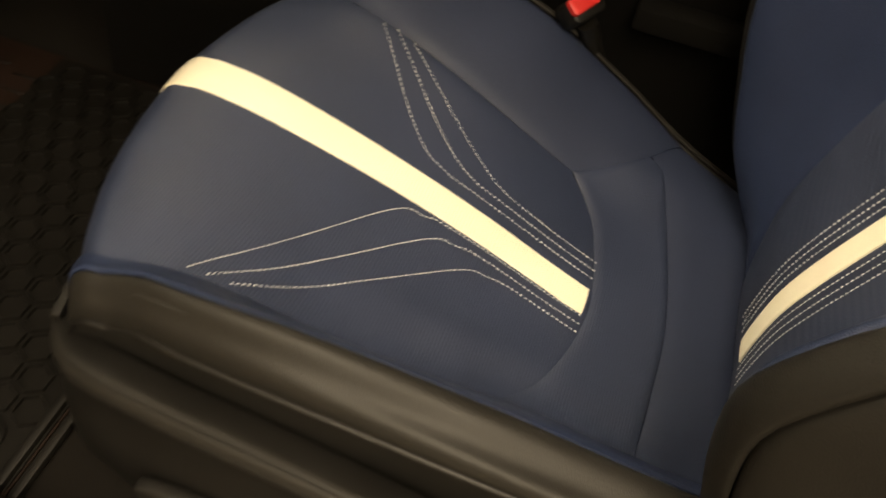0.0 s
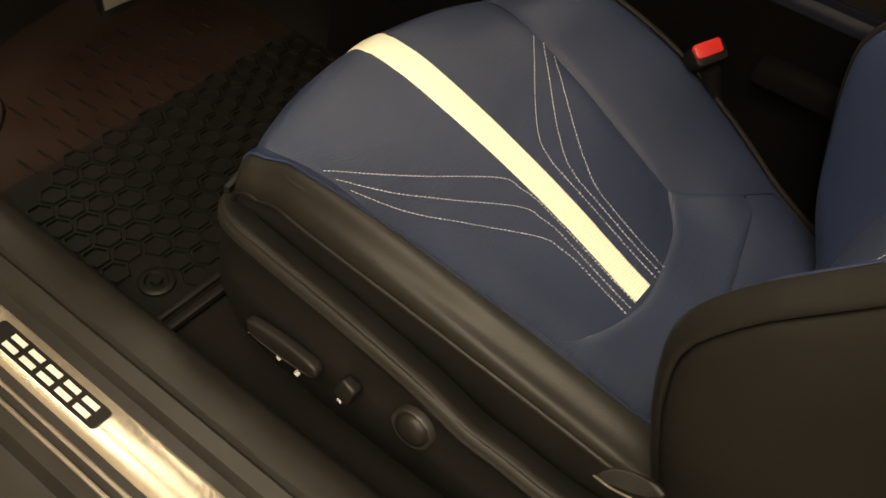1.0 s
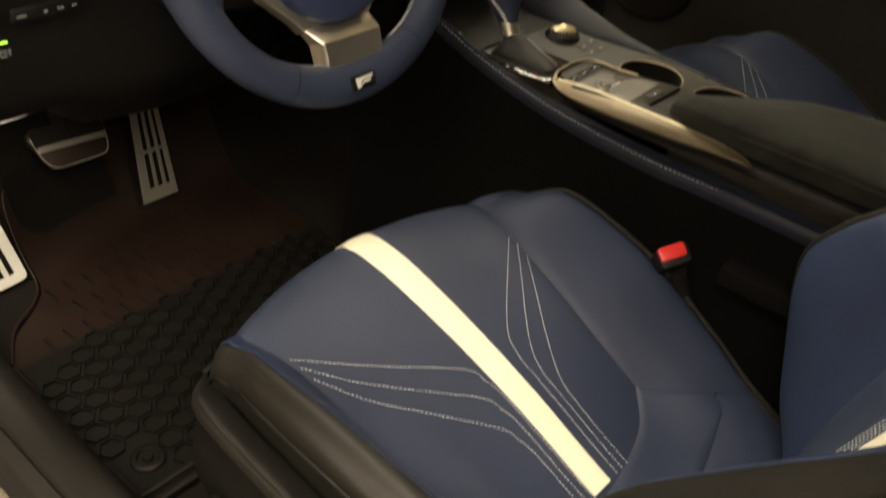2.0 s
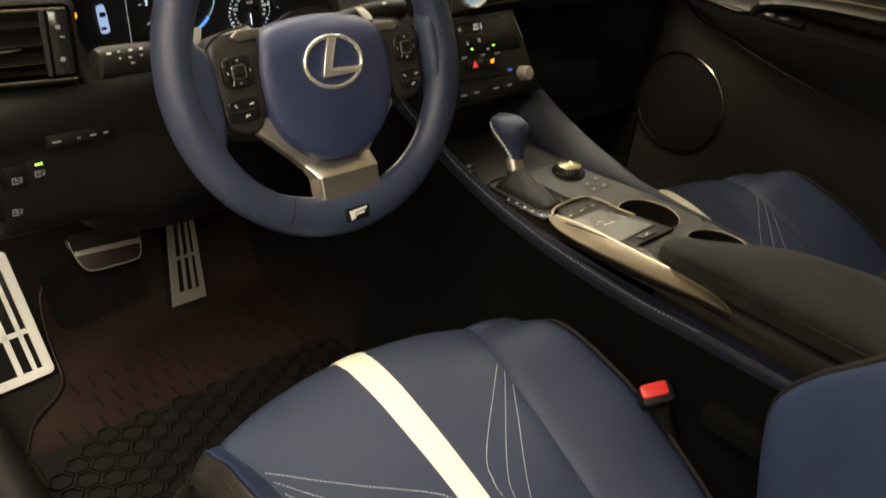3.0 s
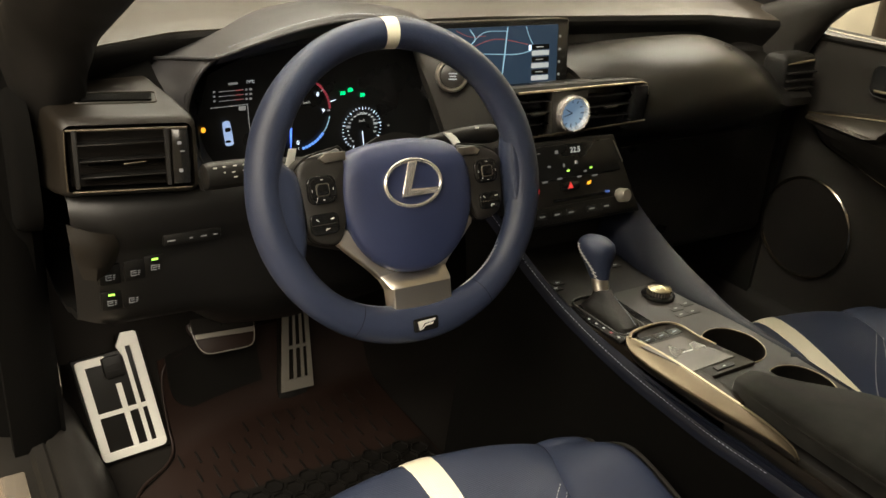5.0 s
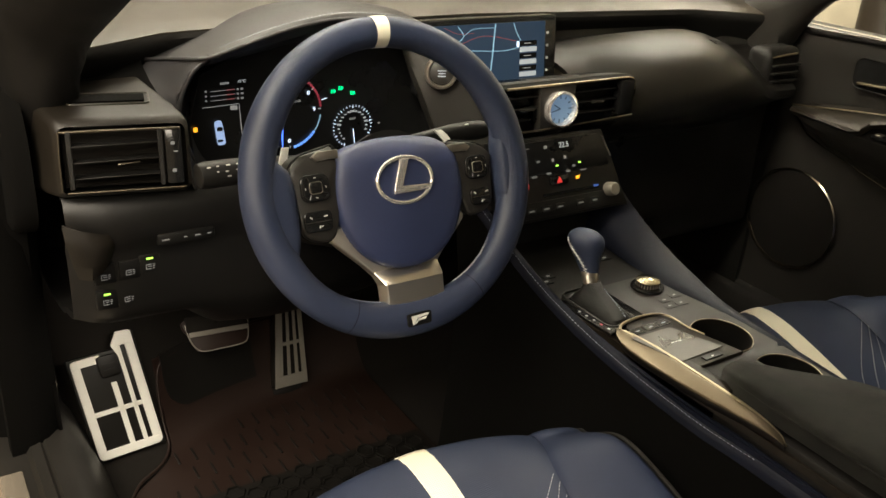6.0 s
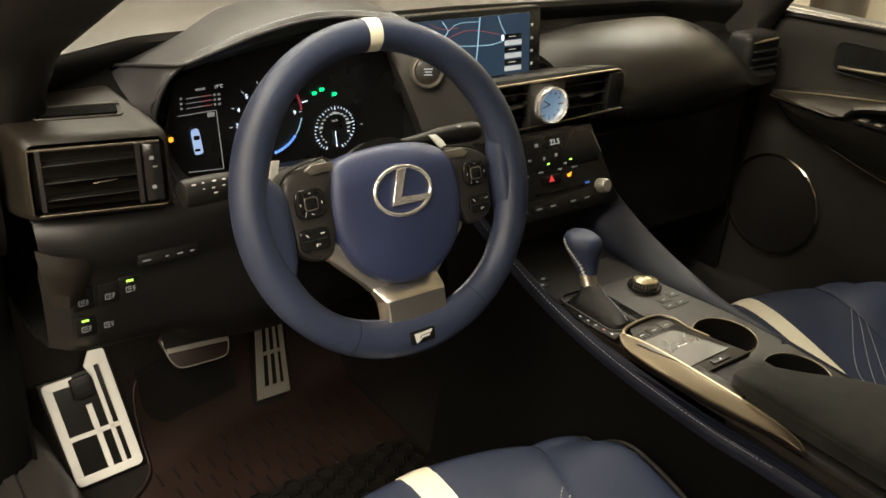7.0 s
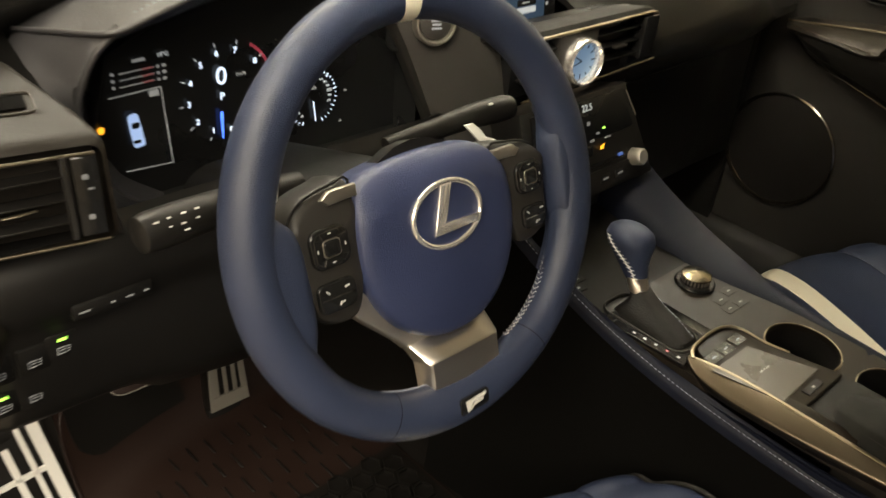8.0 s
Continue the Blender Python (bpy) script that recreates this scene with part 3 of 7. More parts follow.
def seat(name, label):
    CU_CACHE.clear()
    base = Vector((SEAT_X, -0.25, 0.09))

    def cu(a, s):
        return cushion(a, s) + Vector((SEAT_X, 0, 0))

    root = thing(name, base, label, "car seat", "front seats")
    cush = part("cushion_insert", sheet(puffed(cu, 4, 10, -0.42, 0.85, 44, 60, 0.0, 0.004, 0.03, v_of=lambda u: (rear_rim(u), 0.85)), 0.015), FABRIC, root, "navy insert of the cushion, finely ribbed at its rim")
    part("bolster_outer", sheet(puffed(cu, 0.0, 3, -0.54, 0.9, 22, 40, 0, 0.003, 0.02), 0.012, (1, 0, -0.5)), BLACK_LEATHER, root, "black leather outer bolster")
    part("bolster_band", sheet(puffed(cu, 3, 4, -0.54, 0.8, 8, 40, 0.001, 0.002, 0.1), 0.012), NAVY, root, "navy leather band along the bolster")
    def bolster_end(u):
        return rear_rim(u) if u <= 10 else rear_rim(10) - 0.075 * (u - 10) + 0.012 * (u - 10) ** 2

    def tuck(u):
        f = (u - 7) / 4.1
        return -0.490 + 0.040 * f * f if u > 7 else -0.490 + 0.012 * f * f

    part("bolster_inner", sheet(puffed(cu, 10, 12, -0.47, 0.8, 14, 44, 0.001, 0.004, 0.05, v_of=lambda u: (bolster_end(u), 0.8)), 0.012), NAVY_SOFT, root, "navy leather bolster towards the tunnel")
    part("bolster_side", sheet(puffed(cu, 12, 14, -0.54, 0.9, 8, 40, 0, 0.002, 0.05), 0.012, (-1, 0, -0.3)), BLACK_LEATHER, root, "black leather side of the bolster")
    part("cushion_foam", sheet(puffed(cu, 3.2, 12.0, -0.56, 0.8, 44, 40, -0.0065, 0.0, 0.05), 0.006), NAVY, root)
    part("cushion_rear", sheet(puffed(cu, 4, 11.1, -0.5, -0.42, 34, 12, 0.0, 0.003, 0.04, v_of=lambda u: (tuck(u), bolster_end(u))), 0.012), FABRIC, root, "smooth navy panel behind the insert")
    part("cushion_tuck", sheet(puffed(cu, 4, 12, -0.56, -0.475, 26, 6, -0.001, 0.003, 0.04, v_of=lambda u: (-0.56, (tuck(u) if u < 11.1 else bolster_end(u)) - 0.001)), 0.012), NAVY_SOFT, root)
    rim = [cu(12, -0.54 + (0.5 + 0.54) * k / 60) + Vector((0.002, 0, 0.001)) for k in range(61)]
    part("piping", tube(rim, 0.0028, 8), BLACK_LEATHER, root, "black piping along the bolster")
    rim = [cu(1, -0.52 + (0.5 + 0.52) * k / 60) + Vector((-0.001, 0, 0)) for k in range(61)]
    part("piping", tube(rim, 0.0022, 8), BLACK, root, "black piping along the bolster")

    HP = facing((SEAT_X - 0.264, -0.510, 0.326), (-0.8, 0.1, 0.6), (0, 0.3, 1)) @ Matrix.Diagonal((0.8, 0.4, 1, 1))
    pocket = part("hinge_cover", prism([(p.x, p.y) for p in curve_points([(-0.030, -0.012, 0), (-0.012, 0.013, 0), (0.020, 0.014, 0), (0.034, -0.004, 0), (0.016, -0.018, 0), (-0.014, -0.020, 0)], 36, True)], 0.006, HP @ pose(0, 0, -0.004), 0.002), BLACK, root, "black hinge cover")
    part("hinge_line", tube(curve_points([HP @ Vector((-0.032, -0.014, 0.002)), HP @ Vector((-0.012, -0.024, 0.003)), HP @ Vector((0.016, -0.030, 0.002))], 20), 0.0009, 6), SMOKE, pocket, "bright edge")

    # cream stripe
    def stripe_half(s):
        return smooth_table([(-0.42, 0.0145), (-0.23, 0.0178), (-0.05, 0.0210), (0.3, 0.0210)], s)[0]

    def stripe_mid(s):
        return smooth_table([(-0.42, 0.0046), (-0.23, 0.0114), (-0.1, 0.0102), (0.0, 0.0064), (0.9, 0.0064)], s)[0]

    pts = []
    for j in range(70):
        s = -0.412 + (0.80 + 0.412) * j / 69
        a0, a1 = column_of(stripe_mid(s) - stripe_half(s), s), column_of(stripe_mid(s) + stripe_half(s), s)
        row = []
        for f, h in ((0, -0.0012), (0.03, 0.0012), (0.3, 0.0018), (0.5, 0.002), (0.7, 0.0018), (0.97, 0.0012), (1, -0.0012)):
            a = a0 + (a1 - a0) * f
            row.append(cu(a, s) + surface_normal(cu, a, s) * h)
        pts.append(row)
    part("stripe", sheet(pts, 0.003), CREAM_DOTS, root, "cream perforated leather stripe")

    # three stitched lines on each side
    def on_cushion(x, s, h=0.0010):
        a = column_of(x, s)
        return cu(a, s) + surface_normal(cu, a, s) * h

    for side in (-1, 1):
        for k in range(3):
            edge = (0.0040 if side < 0 else 0.0120) + 0.0098 * k
            kink = -0.256 - 0.033 * k if side < 0 else -0.252 - 0.028 * k
            tip_y = (-0.124 if side < 0 else -0.145) - 0.0175 * k
            line = []
            seam = cushion(4 if side < 0 else 10, tip_y).x - side * 0.002
            far = [(-0.412, stripe_mid(-0.41) + side * (stripe_half(-0.41) + edge)),
                   (kink - 0.03, stripe_mid(kink) + side * (stripe_half(kink) + edge)),
                   (kink - 0.004, stripe_mid(kink) + side * (stripe_half(kink) + edge + 0.004)),
                   (kink + 0.022, stripe_mid(kink) + side * (stripe_half(kink) + edge + 0.017)),
                   ((kink + 0.022) * 0.42 + tip_y * 0.58 + 0.004, stripe_mid(kink) * 0.36 + side * (stripe_half(kink) + edge + 0.017) * 0.36 + seam * 0.64),
                   (tip_y, seam)]
            flat = curve_points([(x, s, 0) for s, x in far], 90)
            line = [on_cushion(p.x, p.y) for p in flat]
            part("stitching", stitches(line, lambda p: (0, -0.3, 1)), THREAD, root, "row of pale stitches", kind="stuff")

    # plastic shell under the cushion, with the switches' flank
    shell_rows = []
    for y, zr, xr in ((-0.56, 0.258, -0.270), (-0.476, 0.268, -0.284), (-0.42, 0.279, -0.288), (-0.385, 0.288, -0.292), (-0.34, 0.304, -0.293), (-0.25, 0.319, -0.292), (-0.17, 0.321, -0.287), (-0.11, 0.313, -0.276), (-0.080, 0.300, -0.257), (-0.060, 0.285, -0.231), (-0.045, 0.270, -0.196), (-0.036, 0.258, -0.150)):
        shell_rows.append([(SEAT_X + xr + 0.035, y, zr - 0.012), (SEAT_X + xr + 0.014, y, zr + 0.001), (SEAT_X + xr + 0.004, y, zr + 0.002), (SEAT_X + xr - 0.002, y, zr - 0.007),
                           (SEAT_X + xr + 0.001, y, zr - 0.016), (SEAT_X + xr + 0.004, y, zr - 0.024), (SEAT_X + xr - 0.004, y, zr - 0.05), (SEAT_X + xr - 0.006, y, 0.22), (SEAT_X + xr + 0.006, y, 0.17), (SEAT_X + xr + 0.03, y, 0.135)])
    shell_rows = [[Vector(p) for p in r] for r in shell_rows]
    fine = []
    for j in range(len(shell_rows[0])):
        fine.append(curve_points([r[j] for r in shell_rows], 50))
    part("seat_shell", sheet([list(r) for r in zip(*fine)], 0.006, (1, 0, 0)), BLACK, root, "black plastic flank with a raised ridge")
    roll = curve_points([(r[2].x + 0.004, r[2].y, r[2].z - 0.008) for r in shell_rows], 60)
    part("shell_roll", tube(roll, [0.0085 - 0.003 * max(0.0, (k - 40) / 19) for k in range(60)], 14), BLACK_LEATHER, root, "black leather roll along the flank")
    part("seat_shell_front", sheet([[(SEAT_X + x, -0.066 + 0.040 * math.cos(x / 0.23 * 1.45), z) for z in (0.135, 0.2, 0.27, 0.30)] for x in [-0.235 + 0.47 * k / 16 for k in range(17)]], 0.006, (0, -1, 0)), BLACK, root)
    part("seat_frame", box(SEAT_X - 0.225, SEAT_X + 0.235, -0.54, -0.08, 0.13, 0.19, 0.01), BLACK, root)
    for dx in (-0.19, 0.19):
        part("seat_rail", box(SEAT_X + dx - 0.018, SEAT_X + dx + 0.018, -0.58, -0.04, 0.0855, 0.132, 0.004), DARK, root, "dark steel seat rail")

    # backrest
    centre = [(0.18, -0.552), (0.24, -0.552), (0.30, -0.560), (0.40, -0.594), (0.50, -0.632), (0.64, -0.690), (0.75, -0.730), (0.86, -0.772)]
    wing = [(0.18, -0.555), (0.24, -0.520), (0.28, -0.500), (0.34, -0.482), (0.41, -0.466), (0.455, -0.466), (0.50, -0.492), (0.53, -0.519), (0.58, -0.567), (0.64, -0.628), (0.75, -0.702), (0.86, -0.76)]

    def back(a, z):
        yc, yw = smooth_table(centre, z)[0], smooth_table(wing, z)[0]
        yl = smooth_table(wing, max(z - 0.003, 0.18))[0] - 0.022 * max(0.0, min(1.0, (0.80 - z) / 0.2))
        w = smooth_table([(0.18, 0.88), (0.35, 1.0), (0.5, 1.0), (0.86, 0.80)], z)[0]
        cols = [(-0.245, yl - 0.17), (-0.256, yl - 0.09), (-0.252, yl - 0.030), (-0.238, yl - 0.004), (-0.212, yl), (-0.185, yl * 0.8 + yc * 0.2 - 0.004), (-0.135, yc * 0.85 + yl * 0.15), (-0.07, yc), (0.0, yc - 0.002), (0.07, yc),
                (0.135, yc * 0.85 + yw * 0.15), (0.185, yw * 0.8 + yc * 0.2 - 0.004), (0.212, yw), (0.236, yw - 0.006), (0.252, yw - 0.035), (0.256, yw - 0.09), (0.245, yw - 0.17)]
        a = min(max(a, 0.0), 16.0)
        k = min(int(a), 15)
        t = a - k
        p0, p1, p2, p3 = (Vector((*cols[max(min(k + d, 16), 0)], 0)) for d in (-1, 0, 1, 2))
        p = 0.5 * (2 * p1 + (p2 - p0) * t + (2 * p0 - 5 * p1 + 4 * p2 - p3) * t * t + (3 * p1 - p0 - 3 * p2 + p3) * t ** 3)
        return Vector((SEAT_X + p.x * w, p.y, z))

    part("backrest_insert", sheet(puffed(back, 6, 10, 0.18, 0.84, 30, 50, 0.0, 0.004, 0.03, face=-1), 0.02, (0, -1, 0)), FABRIC, root, "navy insert of the backrest")
    for u0, u1 in ((4, 6), (10, 12)):
        part("backrest_wing", sheet(puffed(back, u0, u1, 0.18, 0.84, 14, 50, 0.0, 0.004, 0.05, face=-1), 0.02, (0, -1, 0)), NAVY, root, "navy leather wing of the backrest")
    for u0, u1 in ((2.6, 4), (12, 13.4)):
        part("backrest_bolster", sheet(puffed(back, u0, u1, 0.18, 0.84, 16, 50, 0.0, 0.003, 0.04, face=-1), 0.012, (1 if u0 < 8 else -1, -1, 0)), BACK_LEATHER_SHADED, root, "black leather bolster of the backrest, darkened for shade")
    for u0, u1 in ((0, 2.6), (13.4, 16)):
        part("backrest_side", sheet(puffed(back, u0, u1, 0.18, 0.84, 12, 50, 0.0, 0.005, 0.05, face=-1), 0.012, (1 if u0 < 8 else -1, 0, 0)), BACK_LEATHER_SHADED, root, "black leather side of the backrest, darkened for shade")
    part("backrest_shell", sheet([[back(0, z) + Vector((0, -0.01, 0)), (SEAT_X - 0.15, back(0, z).y - 0.03, z), (SEAT_X + 0.15, back(0, z).y - 0.03, z), back(16, z) + Vector((0, -0.01, 0))] for z in (0.18, 0.35, 0.5, 0.65, 0.84)], 0.01, (0, -1, 0)), BLACK, root, "black back shell")
    part("backrest_top", sheet([[back(16 * k / 24, 0.838) + Vector((0, -0.10 * f if 3 < k < 21 else 0, 0.012 * math.sin(math.pi * f))) for f in (0, 0.3, 0.7, 1)] for k in range(25)], 0.006), BLACK_LEATHER, root)
    rows = []
    for j in range(50):
        z = 0.215 + 0.6 * j / 49
        row = []
        for x, h in ((-0.014, -0.001), (-0.0134, 0.0014), (0.0, 0.002), (0.0134, 0.0014), (0.014, -0.001)):
            a = 8 + (x + 0.012) / 0.07
            row.append(back(a, z) - surface_normal(back, a, z) * h)
        rows.append(row)
    part("backrest_stripe", sheet(rows, 0.003, (0, -1, 0)), CREAM, root, "cream leather stripe on the backrest")
    for side in (-1, 1):
        for k in range(3):
            line = []
            for j in range(70):
                z = 0.215 + 0.55 * j / 69
                x = side * (0.0235 + 0.0095 * k + 0.05 * max(0, z - 0.5 - 0.05 * k) * 2) + 0.012
                a = 8 + x / 0.07 * 1.0
                line.append(back(a, z) - surface_normal(back, a, z) * 0.001)
            part("stitching", stitches(line, lambda p: (0, 1, 0.3)), THREAD, root, "row of pale stitches", kind="stuff")
    return root


def ribbed_fabric():
    """Navy fabric with fine ribs across it."""
    mat = material("navy_ribbed_fabric", (0.0205, 0.029, 0.060), 0.55, grain=0.0, scale=900)
    nt = mat.node_tree
    tc = nt.nodes.new("ShaderNodeTexCoord")
    wave = nt.nodes.new("ShaderNodeTexWave")
    wave.wave_type, wave.bands_direction = "BANDS", "Y"
    wave.inputs["Scale"].default_value = 120.0
    wave.inputs["Distortion"].default_value = 0.6
    wave.inputs["Detail"].default_value = 1.0
    nt.links.new(tc.outputs["Object"], wave.inputs["Vector"])
    spots = nt.nodes.new("ShaderNodeTexVoronoi")
    spots.inputs["Scale"].default_value = 700
    nt.links.new(tc.outputs["Object"], spots.inputs["Vector"])
    add = nt.nodes.new("ShaderNodeMath")
    add.operation = "ADD"
    nt.links.new(wave.outputs[1], add.inputs[0])
    nt.links.new(spots.outputs[0], add.inputs[1])
    bump = nt.nodes.new("ShaderNodeBump")
    bump.inputs["Distance"].default_value = 0.00012
    nt.links.new(add.outputs[0], bump.inputs["Height"])
    nt.links.new(bump.outputs[0], nt.nodes["Principled BSDF"].inputs["Normal"])
    return mat


def dotted_cream():
    """Cream leather with rows of small punched holes."""
    mat = material("cream_perforated_leather", (0.88, 0.83, 0.66), 0.42, spread=0.03)
    nt = mat.node_tree
    tc = nt.nodes.new("ShaderNodeTexCoord")
    spots = nt.nodes.new("ShaderNodeTexVoronoi")
    spots.inputs["Scale"].default_value = 360
    spots.inputs["Randomness"].default_value = 0.0
    spots.voronoi_dimensions = "2D"
    nt.links.new(tc.outputs["Object"], spots.inputs["Vector"])
    hole = nt.nodes.new("ShaderNodeMapRange")
    hole.inputs[1].default_value, hole.inputs[2].default_value = 0.14, 0.24
    hole.inputs[3].default_value, hole.inputs[4].default_value = 0.6, 1.0
    nt.links.new(spots.outputs[0], hole.inputs[0])
    b = nt.nodes["Principled BSDF"]
    old = b.inputs["Base Color"].links[0].from_socket
    mul = nt.nodes.new("ShaderNodeMixRGB")
    mul.blend_type = "MULTIPLY"
    mul.inputs[0].default_value = 1.0
    nt.links.new(old, mul.inputs[1])
    nt.links.new(hole.outputs[0], mul.inputs[2])
    nt.links.new(mul.outputs[0], b.inputs["Base Color"])
    bump = nt.nodes.new("ShaderNodeBump")
    bump.inputs["Distance"].default_value = 0.0003
    nt.links.new(hole.outputs[0], bump.inputs["Height"])
    nt.links.new(bump.outputs[0], b.inputs["Normal"])
    return mat


FABRIC = ribbed_fabric()
CREAM_DOTS = dotted_cream()
driver_seat = seat("car_seat", "navy leather sports seat with cream stripe, by the open door")
passenger_seat = copy_thing(driver_seat, pose(SEAT_X + 0.735, -0.25 + 0.055, 0.09 + 0.012))
passenger_seat["label"] = "navy leather sports seat with cream stripe, beside the glovebox"

# ---------------- steering wheel ----------------
HUB = Vector((-0.357, 0.025, 0.6975))
LEAN_W = radians(20.3)
W = facing(HUB, (0, -math.cos(LEAN_W), math.sin(LEAN_W)), (0, math.sin(LEAN_W), math.cos(LEAN_W)))  # x right, y up the wheel, z to the driver


def wheel_pt(u, v, w=0.0):
    return W @ Vector((u, v, w))


RIM_U = -0.0065


def rim_ring(deg0, deg1, n, swell=0.0):
    rings = []
    for k in range(n + 1):
        d = deg0 + (deg1 - deg0) * k / n
        a = radians(d)
        grip = math.exp(-(((d + 180) % 360 - 180 - 28) / 17) ** 2) + math.exp(-((d % 360 - 152) / 17) ** 2)
        hand = math.exp(-(((d + 180) % 360 - 180 + 14) / 26) ** 2) + math.exp(-((d % 360 - 194) / 26) ** 2)
        flat = max(0.0, -math.sin(a)) ** 6
        rad = 0.0170 + swell + 0.0008 * grip + 0.0012 * hand
        wide = rad * (1.06 + 0.26 * flat)
        c = 0.1902 - 0.0182 - 0.0062 * flat
        ring = []
        for j in range(24):
            b = TAU * j / 24
            inward = max(0.0, -math.cos(b)) * (0.0022 * grip + 0.0030 * hand)
            rr = c + wide * math.cos(b) - inward
            ring.append(wheel_pt(RIM_U + rr * math.cos(a), rr * math.sin(a), rad * math.sin(b) * 1.02))
        rings.append(ring)
    return rings


wheel = thing("steering_wheel", HUB, "navy leather steering wheel with a cream mark at the top", "steering wheel")
bm, _ = grid(rim_ring(92.4, 446.8, 180), close_v=True)
part("rim", bm, NAVY_RIM, wheel, "navy leather rim")
bm, _ = grid(rim_ring(86.8, 92.4, 6, 0.0003), close_v=True)
part("top_mark", bm, CREAM, wheel, "cream leather band at the top of the rim")
for d in (-119, -59):
    bm, _ = grid(rim_ring(d - 0.16, d + 0.16, 2, 0.0002), close_v=True)
    part("rim_seam", bm, NAVY_DARK, wheel, "dark seam in the rim's leather")


def rim_inside(deg, w):
    """A point on the rim's inner edge."""
    a = radians(deg)
    r = 0.1538 - 0.011 * max(0.0, -math.sin(a)) ** 6 - 0.0030 * (math.exp(-(((deg + 180) % 360 - 180 + 14) / 26) ** 2) + math.exp(-((deg % 360 - 194) / 26) ** 2))
    r += 0.0178 * (1 - math.sqrt(max(0.0, 1 - (w / 0.0176) ** 2)))
    return wheel_pt(RIM_U + r * math.cos(a), r * math.sin(a), w)


# herringbone thread on the rim's inner edge, its shade put into three tones
for d0, d1, depth, mat in ((-65, -20, -0.0050, THREAD), (238, 258, -0.0060, GREY_THREAD), (18, 84, -0.004, SHADED_THREAD), (96, 144, -0.004, SHADED_THREAD)):
    bm = bmesh.new()
    n = int((d1 - d0) * 0.55)
    for k in range(n):
        d = d0 + (d1 - d0) * k / n
        for s in (-1, 1):
            tube([rim_inside(d + 0.6 * q, (0.0005 + 0.0020 * q) * s + depth) for q in (0, 1, 2)], 0.00038, 5, into=bm)
    part("stitching", bm, mat, wheel, "herringbone stitches, toned darker where shaded", kind="stuff")

# airbag pad: a rounded shield whose upper edge leans back
half = [(0.0, 0.0515), (0.03, 0.0500), (0.056, 0.0455), (0.0715, 0.0375), (0.0795, 0.0265), (0.0845, 0.0060), (0.0860, -0.014), (0.0835, -0.036), (0.0760, -0.058), (0.0640, -0.077), (0.0470, -0.0925), (0.0250, -0.1030), (0.0, -0.1062)]
pad_outline = half + [(-x, y) for x, y in reversed(half[1:-1])]
PAD_U = 0.0008
smooth_outline = [(p.x + PAD_U, p.y) for p in curve_points([(x, y, 0) for x, y in pad_outline], 96, True)]


def dome(outline, heights, centre=(0, 0)):
    """A cushion shape over an outline: rows of (shrink, height), in the wheel's plane."""
    rings = []
    for f, h in heights:
        flat = [(centre[0] + (x - centre[0]) * f, centre[1] + (y - centre[1]) * f) for x, y in outline]
        rings.append([wheel_pt(x, y, h - 0.62 * (math.sqrt(max(0.0, y - 0.022 + 0.10 * abs(x)) ** 2 + 0.00003) - 0.0055) - 0.5 * (x - centre[0]) ** 2) for x, y in flat])
    return loft(rings)


part("airbag_pad", dome(smooth_outline, ((0.94, -0.040), (0.985, -0.022), (1.0, -0.010), (1.0, -0.005), (0.992, -0.001), (0.975, 0.0022), (0.95, 0.0040), (0.90, 0.0056), (0.80, 0.0066), (0.65, 0.0073), (0.5, 0.0078), (0.35, 0.0081), (0.2, 0.0083), (0.05, 0.0084)), (PAD_U, -0.02)), NAVY_PAD, wheel, "navy leather airbag pad")
# badge on the pad: an oval ring with a bent bar
ring = []
EB = (0.0010, -0.0012)
for k in range(72):
    a = TAU * k / 72
    ring.append(wheel_pt(EB[0] + 0.0368 * math.cos(a), EB[1] + 0.0268 * math.sin(a), 0.0088))
badge = part("badge", tube(ring, 0.0025, 10, True), BRIGHT, wheel, "bright silver oval badge")
bar = [(-0.0045, 0.0245), (0.0075, 0.0245), (-0.0045, -0.0065), (0.0330, -0.0080), (0.0305, -0.0150), (-0.0175, -0.0150), (-0.0160, -0.0085)]
part("badge_bar", prism([(EB[0] + x, EB[1] + y) for x, y in bar], 0.0034, W @ pose(0, 0, 0.0078), 0.0008), BRIGHT, badge, "bent silver bar in the oval")

